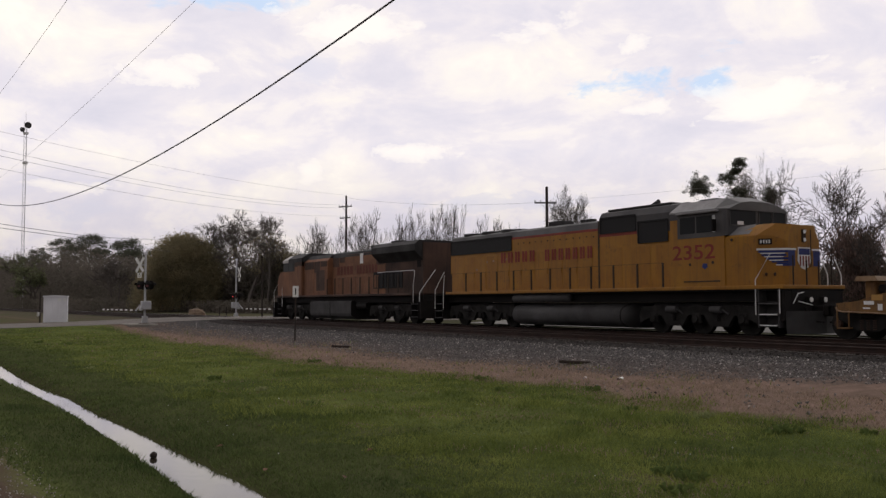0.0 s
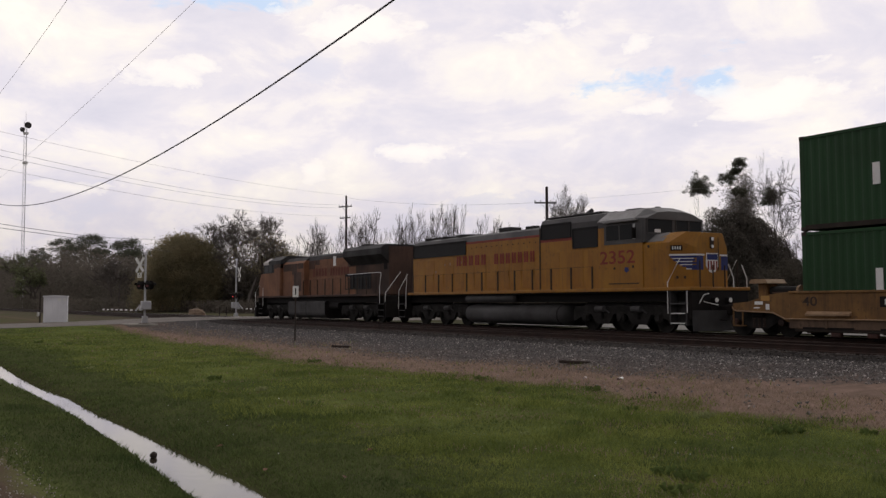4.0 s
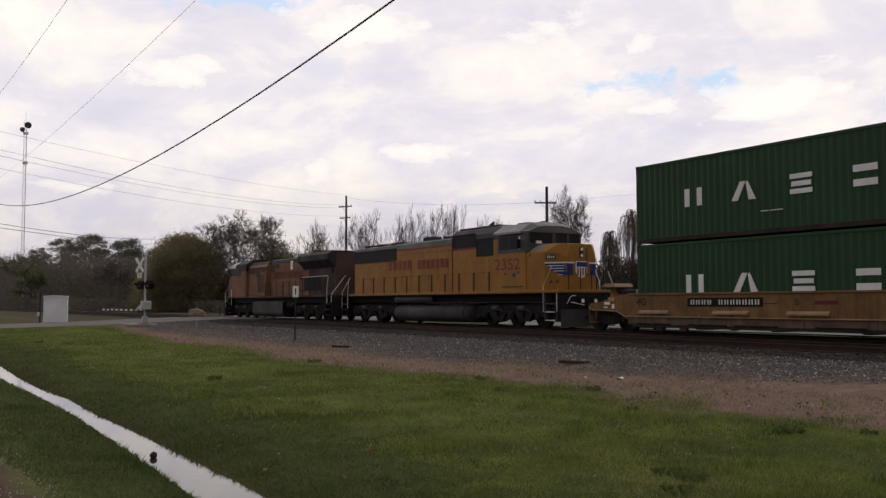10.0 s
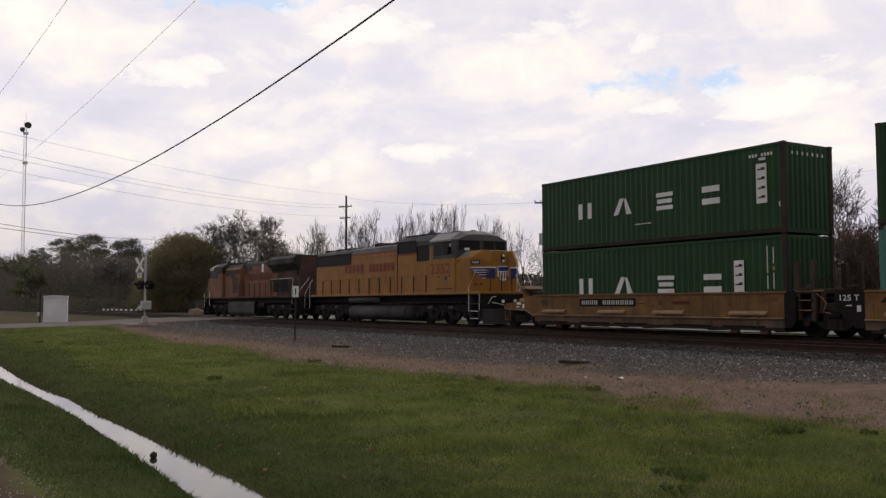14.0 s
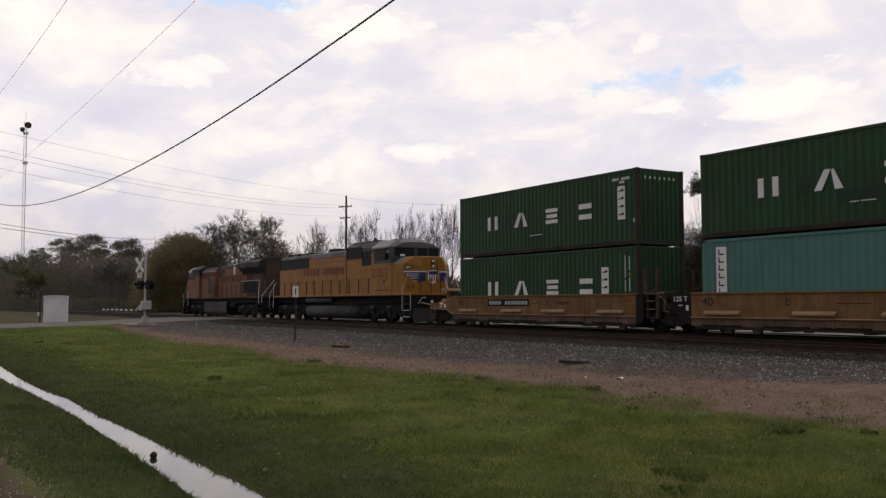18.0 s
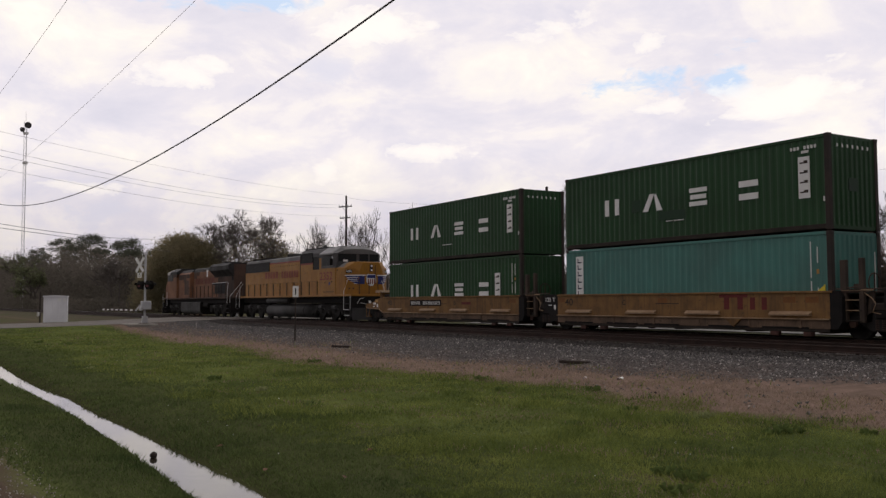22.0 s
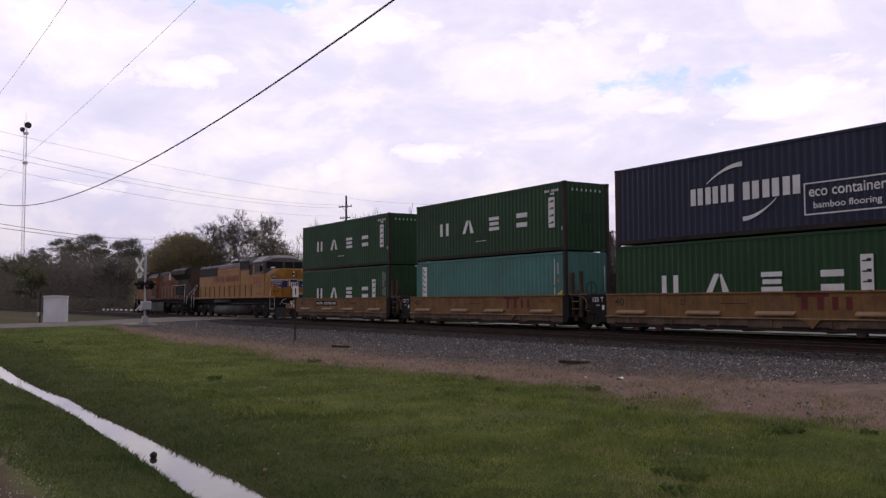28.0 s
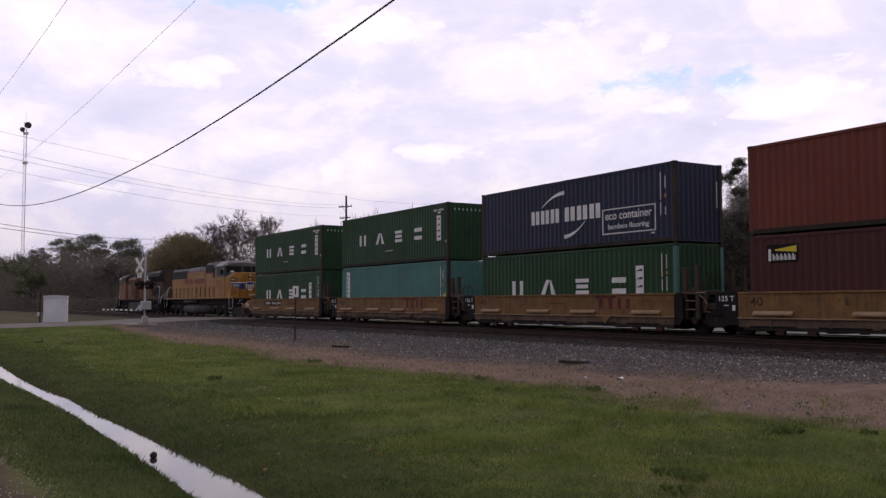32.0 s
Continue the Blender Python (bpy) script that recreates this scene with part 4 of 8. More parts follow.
    n.f += [tuple(range(6)), tuple(range(len(rows) * 6 - 6, len(rows) * 6))[::-1]]
    nose = part("nose", n, YELLOW, T, "yellow wide nose with chamfered corners")
    for sy in (-1, 1):
        q = [(X(-6.45), sy * 1.42, 3.275), (X(-5.6), sy * 1.37, 3.29), (X(-5.6), sy * 0.99, 3.625), (X(-6.45), sy * 0.97, 3.575)]
        part("nose_top", Shape().add(q, [(0, 1, 2, 3) if sy < 0 else (3, 2, 1, 0)]), CAB_GREY, nose, "grey anti-glare panel")
    hl = part("headlight", Shape().cbox(X(-4.68), X(-4.555), -0.11, 0.09, 3.0, 3.42, 0.03), STENCIL, nose, "black twin headlight housing")
    for z in (3.34, 3.08):
        part("lens", Shape().disc((X(-4.55), -0.01, z), 0.062, 0.02, "x", 16), LENS, hl)

    def corner(u, sy):
        """A place on the nose's chamfer (u from 0 at the side to 1 at the front) and on, 1 to 2, across the front."""
        if u <= 1:
            return (X(-5.30 + 0.70 * u) + 0.010, sy * (1.40 - 0.62 * u) + sy * 0.014)
        return (X(-4.60) + 0.008, sy * 0.78 * (2 - u))
    for sy in (-1, 1):
        a, b = corner(0.06, sy), corner(0.50, sy)
        nb = part("number_board", Shape().add([(*a, 2.92), (*b, 2.92), (*b, 3.11), (*a, 3.11)], [(0, 1, 2, 3) if sy < 0 else (3, 2, 1, 0)]), BLACK, nose, "black number board")
        for k in range(4):
            a, b = corner(0.12 + 0.09 * k, sy), corner(0.17 + 0.09 * k, sy)
            o = 0.004
            part("number_bar", Shape().add([(a[0] + o, a[1] + o * sy, 2.96), (b[0] + o, b[1] + o * sy, 2.96), (b[0] + o, b[1] + o * sy, 3.07), (a[0] + o, a[1] + o * sy, 3.07)], [(0, 1, 2, 3) if sy < 0 else (3, 2, 1, 0)]), REFLECT, nb)
        # wing badge as plain stripes
        for u0, u1, z0, z1, mm in ((0.0, 1.0, 2.74, 2.80, WHITE_PAINT), (1.0, 1.5, 2.74, 2.80, WHITE_PAINT), (0.05, 1.0, 2.66, 2.735, BLUE_PAINT), (0.12, 0.9, 2.625, 2.655, WHITE_PAINT), (0.16, 0.95, 2.55, 2.62, BLUE_PAINT), (0.24, 0.85, 2.515, 2.545, WHITE_PAINT),
                                   (0.30, 1.0, 2.44, 2.51, BLUE_PAINT), (0.40, 0.85, 2.405, 2.435, WHITE_PAINT), (0.48, 1.0, 2.345, 2.40, BLUE_PAINT), (0.64, 1.0, 2.29, 2.34, BLUE_PAINT), (0.82, 1.0, 2.24, 2.285, BLUE_PAINT), (1.0, 1.42, 2.24, 2.735, BLUE_PAINT), (0.62, 0.82, 2.255, 2.285, WHITE_PAINT)):
            a, b = corner(u0, sy), corner(u1, sy)
            part("wing_badge", Shape().add([(*a, z0), (*b, z0), (*b, z1), (*a, z1)], [(0, 1, 2, 3) if sy < 0 else (3, 2, 1, 0)]), mm, nose)
    sh = part("shield_badge", Shape().prism([(-0.30, 2.84), (-0.33, 2.40), (-0.16, 2.18), (0, 2.13), (0.16, 2.18), (0.33, 2.40), (0.30, 2.84)], X(-4.60), X(-4.585)), WHITE_PAINT, nose, "shield with red stripes")
    for i in range(4):
        part("shield_stripe", Shape().box(X(-4.585), X(-4.58), -0.24 + i * 0.14, -0.17 + i * 0.14, 2.24, 2.56), RED_PAINT, sh)
    part("shield_top", Shape().box(X(-4.585), X(-4.58), -0.27, 0.27, 2.60, 2.80), BLUE_PAINT, sh)
    part("nose_handle", Shape().tube([(X(-4.58), 0.24, 2.2), (X(-4.52), 0.24, 2.25), (X(-4.52), 0.24, 3.4)], 0.015, 5), STENCIL, nose)
    for y0, z0 in ((-1.22, 1.98), (-1.05, 1.98)):
        part("bolt_cover", Shape().disc((X(-5.30 + (1.40 + y0) / 0.62 * 0.70) + 0.01, y0, z0), 0.05, 0.04, "x", 8), STENCIL, nose)
    # front platform, pilot, steps
    part("pilot", Shape().cbox(X(-4.5), X(-4.26), -1.45, 1.45, 0.5, 1.46, 0.02), BLACK, T, "black pilot plate")
    plow = Shape()
    cols, zs = [k / 4 for k in range(-4, 5)], (0.11, 0.28, 0.46, 0.64, 0.82)
    for back in (0.0, -0.03):
        plow.v += [(X(-3.86 - 0.34 * abs(f) ** 1.3 + 0.16 * (0.5 - z) ** 2) + back, 1.45 * f, z) for f in cols for z in zs]
    for i in range(8):
        for k in range(4):
            q = (i * 5 + k, i * 5 + 5 + k, i * 5 + 6 + k, i * 5 + 1 + k)
            plow.f += [q, tuple(a + 45 for a in q[::-1])]
    part("pilot_plow", plow, TANK, T, "dusty grey curved plow")
    part("rear_pilot", Shape().cbox(X(-25.0), X(-24.85), -1.45, 1.45, 0.3, 1.25, 0.02), BLACK, T)
    for sy in (-1, 1):
        end_steps(T, X(-5.2), X(-4.45), sy, TANK)
        for z in (0.37, 0.71):
            part("step_edge", Shape().box(X(-5.15), X(-4.5), sy * 1.518 - 0.006, sy * 1.518 + 0.006, z - 0.014, z + 0.02), REFLECT, T, "white step edge")
        end_steps(T, X(-24.85), X(-24.2), sy, BLACK)
        handrail(T, [[(X(-5.3), sy * 1.5, 0.7), (X(-5.3), sy * 1.5, 1.8), (X(-4.75), sy * 1.45, 2.62)]], WHITE_PAINT, r=0.016, label="white grab rail")
        handrail(T, [[(X(-4.4), sy * 1.5, 0.75), (X(-4.4), sy * 1.5, 1.5)]], WHITE_PAINT, r=0.016, label="white grab rail")
        handrail(T, [[(X(-24.1), sy * 1.5, 0.8), (X(-24.1), sy * 1.5, 1.6), (X(-24.0), sy * 1.5, 2.45)], [(X(-24.9), sy * 1.5, 0.8), (X(-24.9), sy * 1.48, 1.75), (X(-24.9), sy * 0.95, 2.65)]], WHITE_PAINT, r=0.016, label="white grab rail")
        ys = sy * 1.46
        stanchions(T, [X(-23.4 + i * 1.28) for i in range(12)], ys, 1.6, 2.5, STENCIL)
        handrail(T, [[(X(-4.3), sy * 0.95, 1.6), (X(-4.3), sy * 0.95, 2.55)], [(X(-4.3), sy * 0.3, 1.6), (X(-4.3), sy * 0.3, 2.4)]], STENCIL, "railing_post", 0.025)
    for y in (0.72, 1.42):
        handrail(T, [[(X(-4.28), y, 1.5), (X(-4.28), y, 1.95), (X(-4.4), y - 0.12, 2.45)]], WHITE_PAINT, r=0.018, label="white grab rail")
    handrail(T, [[(X(-4.18), -1.15, 1.05), (X(-4.1), -1.0, 1.36), (X(-4.1), -0.75, 1.40)], [(X(-4.1), -1.0, 1.12), (X(-4.1), -0.3, 1.0)]], REFLECT, "uncoupling_lever", 0.016, "pale uncoupling lever")
    for sy in (-1, 1):
        dl = part("ditch_light", Shape().cbox(X(-4.3), X(-4.12), sy * 0.35 - 0.12, sy * 0.35 + 0.12, 1.06, 1.28, 0.03), BLACK, T)
        part("ditch_lens", Shape().disc((X(-4.11), sy * 0.35, 1.17), 0.08, 0.02, "x", 14), LENS, dl)
    coupler(T, X(-4.25), 1)
    coupler(T, X(-24.95), -1)
    tank(T, X(-18.5), X(-11.5))
    part("air_reservoir", Shape().tube([(X(-18.4), -1.30, 1.29), (X(-14.6), -1.30, 1.29)], 0.165, 14), TANK, T, "long grey air reservoir", True)
    part("air_reservoir", Shape().tube([(X(-18.4), 1.30, 1.29), (X(-14.6), 1.30, 1.29)], 0.165, 14), TANK, T, "long grey air reservoir", True)
    loco_truck(T, [X(-23.3), X(-21.3), X(-19.3)])
    loco_truck(T, [X(-10.1), X(-8.1), X(-6.1)])
    # lettering on the camera's side and the other
    bars(T, X(-20.0), X(-17.3), 2.90, 3.38, -0.972, 5, RED_PAINT, "red_lettering", label="red letter bars")
    bars(T, X(-16.75), X(-13.55), 2.88, 3.36, -0.972, 7, RED_PAINT, "red_lettering", label="red letter bars")
    writing("cab_number", "2352", 0.50, RED_PAINT, T, facing(X(-7.85), -1.506, 2.80), "red road number", width=1.9)
    part("cab_shield", Shape().prism([(X(-7.47), 2.28), (X(-7.35), 2.20), (X(-7.23), 2.28), (X(-7.26), 2.40), (X(-7.44), 2.40)], -1.507, -1.5, "y"), BLUE_PAINT, T)
    part("sand_hatch", Shape().cbox(X(-8.3), X(-6.7), -1.515, -1.5, 1.78, 1.82, 0.004), STENCIL, T)
    for a, b in ((-8.0, 2.38), (-7.0, 2.42), (-6.2, 3.12)):
        part("cover_plate", Shape().disc((X(a), -1.505, b), 0.05, 0.02, "y", 10), STENCIL, T)
    TRAIN.append((T, C, 0.0))


def lead_loco():
    """The leading engine, faded and sooty, nose away from the camera."""
    C = -36.9
    X = lambda v: v - C
    T = thing("diesel_locomotive", pose(-30, TRACK_Y, 0), "faded, sooty yellow six-axle diesel locomotive leading the train", "locomotive", "locomotives")
    part("underframe", Shape().cbox(X(-47.2), X(-26.5), -1.2, 1.2, 1.12, 1.52, 0.02), BLACK, T)
    part("sill_stripe", Shape().cbox(X(-46.8), X(-27.2), -1.53, 1.53, 1.50, 1.62, 0.015), SOOTY, T, "sooty walkway edge")
    hood = part("hood", Shape().prism([(-0.95, 1.6), (-0.95, 3.9), (0.95, 3.9), (0.95, 1.6)], X(-38.3), X(-31.2)), FADED, T, "faded engine hood")
    part("hood", Shape().prism([(-0.95, 1.6), (-0.95, 3.9), (0.95, 3.9), (0.95, 1.6)], X(-31.2), X(-26.95)), SOOTY, T, "soot-stained radiator end of the hood")
    part("hood_roof", Shape().prism([(-0.95, 3.9), (-0.85, 4.18), (-0.6, 4.28), (0.6, 4.28), (0.85, 4.18), (0.95, 3.9)], X(-38.3), X(-30.4)), ROOF_SOOT, hood, "sooty roof")
    cab2 = part("equipment_cab", Shape().prism([(-1.3, 1.6), (-1.3, 3.75), (-1.15, 3.95), (1.15, 3.95), (1.3, 3.75), (1.3, 1.6)], X(-42.0), X(-38.3)), FADED, T, "faded equipment cabinet")
    part("cabinet_roof", Shape().prism([(-1.15, 3.95), (-0.9, 4.2), (0.9, 4.2), (1.15, 3.95)], X(-42.0), X(-38.3)), ROOF_SOOT, cab2)
    # flared radiator wings
    part("radiator_housing", Shape().prism([(-0.95, 3.35), (-1.48, 3.85), (-1.48, 4.2), (-1.2, 4.42), (1.2, 4.42), (1.48, 4.2), (1.48, 3.85), (0.95, 3.35)], X(-31.9), X(-26.95)), ROOF_SOOT, T, "overhanging radiator housing")
    part("hood_end", Shape().box(X(-26.95), X(-26.9), -1.0, 1.0, 1.6, 4.3), SOOTY, T)
    part("end_window", Shape().box(X(-27.6), X(-27.2), -0.965, -0.945, 3.0, 3.6), BLACK, T)
    louvre(T, X(-30.3), X(-27.9), -0.95, 3.36, 3.75, MESHWIRE, n=7)
    for a, b in ((-32.6, -31.5), (-31.4, -30.3), (-30.2, -29.2)):
        louvre(T, X(a), X(b), -0.95, 1.95, 2.85, MESHWIRE, "intake_panel", n=3, label="dark louvred panel")
    part("exhaust_stack", Shape().cbox(X(-33.9), X(-32.4), -0.5, 0.5, 4.26, 4.5, 0.03), ROOF_SOOT, T)
    # soot along the top of the hood and cabinet, in panels
    for a, b, z0 in ((-41.9, -40.4, 3.30), (-40.3, -39.4, 3.05), (-39.3, -38.4, 3.42)):
        part("sooty_panel", Shape().cbox(X(a), X(b), -1.3215, -1.29, z0, 3.78, 0.004), SOOTY, T, "soot-stained upper panel")
    for a, b, z0 in ((-38.2, -37.3, 3.35), (-37.2, -36.5, 3.60), (-32.3, -31.3, 3.30)):
        part("sooty_panel", Shape().cbox(X(a), X(b), -0.9645, -0.94, z0, 3.92, 0.004), SOOTY, T, "soot-stained upper panel")
    part("pale_panel", Shape().cbox(X(-36.4), X(-32.4), -0.962, -0.94, 3.50, 3.92, 0.006), FADED, T, "dull tan upper panel")
    part("roof_pipe", Shape().tube([(X(-36.4), -0.90, 4.02), (X(-31.0), -0.90, 4.08)], 0.03, 6), SOOTY, T)
    part("hood_box", Shape().cbox(X(-31.2), X(-30.4), -0.6, 0.6, 4.26, 4.62, 0.03), ROOF_SOOT, T)
    part("white_patch", Shape().cbox(X(-34.4), X(-34.0), -0.965, -0.94, 3.45, 4.05, 0.005), WHITE_PAINT, T, "streaked white panel")
    for x in (-37.9, -36.9, -35.9, -34.9, -33.9, -32.9):
        part("hood_door", Shape().cbox(X(x), X(x + 0.9), -0.968, -0.94, 1.72, 2.7, 0.01), FADED, T)
    for a, b, z0, z1 in ((-41.8, -40.4, 1.7, 3.6), (-40.2, -38.5, 1.7, 3.6)):
        part("cabinet_door", Shape().cbox(X(a), X(b), -1.318, -1.29, z0, z1, 0.01), FADED, T)
    part("stained_door", Shape().cbox(X(-40.0), X(-38.7), -1.3225, -1.29, 1.9, 3.2, 0.004), SOOTY, T, "soot-stained cabinet door")
    cab = part("cab", Shape().prism([(-1.5, 1.6), (-1.5, 3.85), (1.5, 3.85), (1.5, 1.6)], X(-45.2), X(-42.0)), FADED, T, "faded wide cab")
    part("cab_roof", Shape().prism([(-1.5, 3.85), (-1.5, 4.1), (-0.95, 4.42), (0.95, 4.42), (1.5, 4.1), (1.5, 3.85)], X(-44.3), X(-41.95)), ROOF_SOOT, cab, "sooty cab roof")
    part("roof_front", Shape().prism([(-1.5, 3.85), (-1.5, 4.05), (-0.95, 4.36), (0.95, 4.36), (1.5, 4.05), (1.5, 3.85)], X(-45.3), X(-44.3)), ROOF_SHEEN, cab, "front of the cab roof, its sheen put into a pale colour")
    part("cab_band", Shape().prism([(-1.504, 3.25), (-1.504, 3.85), (1.504, 3.85), (1.504, 3.25)], X(-45.21), X(-43.2)), ROOF_SOOT, cab, "soot-dark band round the windows")
    part("cab_band", Shape().prism([(-1.504, 3.55), (-1.504, 3.85), (1.504, 3.85), (1.504, 3.55)], X(-43.2), X(-42.0)), SOOTY, cab)
    for sy in (-1, 1):
        for a, b in ((-45.05, -44.3), (-44.2, -43.5)):
            part("cab_window", Shape().box(X(a), X(b), sy * 1.509 - 0.006, sy * 1.509 + 0.006, 3.30, 3.82), GLASS, cab)
        part("cab_door", Shape().cbox(X(-42.6), X(-42.1), sy * 1.505 - 0.015, sy * 1.505 + 0.015, 1.7, 3.6, 0.005), FADED, cab)
    n = Shape()
    n.prism([(X(-47.0), 1.6), (X(-47.0), 2.6), (X(-46.6), 3.25), (X(-45.2), 3.35), (X(-45.2), 1.6)], -1.2, 1.2, "y")
    part("nose", n, FADED, T, "faded wide nose")
    part("windshield", Shape().box(X(-45.22), X(-45.19), -1.35, 1.35, 3.4, 3.8), GLASS, cab)
    part("plow", Shape().prism([(X(-47.3), 0.12), (X(-47.0), 0.12), (X(-46.9), 1.2), (X(-47.2), 1.2)], -1.45, 1.45, "y"), BLACK, T)
    part("rear_pilot", Shape().cbox(X(-26.55), X(-26.4), -1.45, 1.45, 0.3, 1.25, 0.02), BLACK, T)
    part("marker_lamp", Shape().disc((X(-45.9), -1.25, 1.35), 0.05, 0.05, "y", 10), LAMP, T, "small lit step lamp")
    for sy in (-1, 1):
        end_steps(T, X(-27.3), X(-26.6), sy, BLACK)
        end_steps(T, X(-46.2), X(-45.5), sy, BLACK)
        handrail(T, [[(X(-47.0), sy * 1.45, 0.8), (X(-47.1), sy * 1.45, 1.9), (X(-46.5), sy * 1.4, 2.4)], [(X(-45.4), sy * 1.5, 0.9), (X(-45.4), sy * 1.5, 2.2)]], WHITE_PAINT, label="white grab rail")
        handrail(T, [[(X(-31.2), sy * 1.46, 2.80), (X(-27.1), sy * 1.46, 2.82), (X(-26.95), sy * 1.48, 2.72), (X(-27.1), sy * 1.5, 2.0), (X(-27.1), sy * 1.5, 1.10)],
                     [(X(-26.5), sy * 0.5, 2.83), (X(-26.45), sy * 1.48, 1.66), (X(-26.45), sy * 1.5, 1.15)]], WHITE_PAINT, r=0.017, label="white hand rail")
        stanchions(T, [X(-38.0 + i * 1.15) for i in range(10)], sy * 1.46, 1.6, 2.6, STENCIL)
    coupler(T, X(-26.5), 1)
    coupler(T, X(-47.2), -1)
    ft = part("fuel_tank", Shape().prism([(-1.40, 0.34), (-1.44, 0.50), (-1.44, 1.16), (-1.34, 1.24), (1.34, 1.24), (1.44, 1.16), (1.44, 0.50), (1.40, 0.34), (1.10, 0.14), (-1.10, 0.14)], X(-40.7), X(-34.6)), TANK, T, "flat-sided grey fuel tank")
    for x in (-40.7, -37.6, -34.6):
        part("tank_band", Shape().prism([(-1.41, 0.34), (-1.452, 0.50), (-1.452, 1.17), (-1.34, 1.25), (1.34, 1.25), (1.452, 1.17), (1.452, 0.50), (1.41, 0.34), (1.10, 0.13), (-1.10, 0.13)], X(x) - 0.02, X(x) + 0.02), BLACK, ft)
    part("air_reservoir", Shape().tube([(X(-34.2), -1.15, 0.95), (X(-32.9), -1.15, 0.95)], 0.2, 12), BLACK, T)
    loco_truck(T, [X(-45.6), X(-43.7), X(-41.8)])
    loco_truck(T, [X(-32.0), X(-30.1), X(-28.2)])
    bars(T, X(-37.6), X(-35.3), 2.85, 3.35, -0.972, 5, RED_FADED, "red_lettering", label="faded red letter bars")
    bars(T, X(-34.9), X(-32.1), 2.85, 3.35, -0.972, 7, RED_FADED, "red_lettering", label="faded red letter bars")
    TRAIN.append((T, C, 0.0))


def car_truck(parent, xc):
    tr = part("truck", Shape().cbox(xc - 0.22, xc + 0.22, -1.15, 1.15, 0.62, 0.86, 0.03), BLACK, parent, "two-axle freight truck")
    for sy in (-1, 1):
        y0, y1 = sorted((sy * 0.95, sy * 1.08))
        s = Shape().prism([(xc - 1.15, 0.42), (xc - 1.05, 0.66), (xc - 0.45, 0.74), (xc - 0.35, 0.80), (xc + 0.35, 0.80), (xc + 0.45, 0.74), (xc + 1.05, 0.66), (xc + 1.15, 0.42), (xc + 0.75, 0.50), (xc + 0.35, 0.26), (xc - 0.35, 0.26), (xc - 0.75, 0.50)], y0, y1, "y")
        part("side_frame", s, TRUCK, tr)
    for dx in (-0.9, 0.9):
        wheelset(tr, xc + dx, 0.457)
        for sy in (-1, 1):
            part("bearing_cap", Shape().disc((xc + dx, sy * 1.12, 0.457), 0.11, 0.12, "y", 12), RUST, tr)
    for sy in (-1, 1):
        k = Shape()
        for dx in (-0.2, 0, 0.2):
            for i in range(5):
                k.disc((xc + dx, sy * 1.02, 0.32 + 0.06 * i), 0.085, 0.035, "z", 8)
        part("spring_nest", k, RUST, tr)


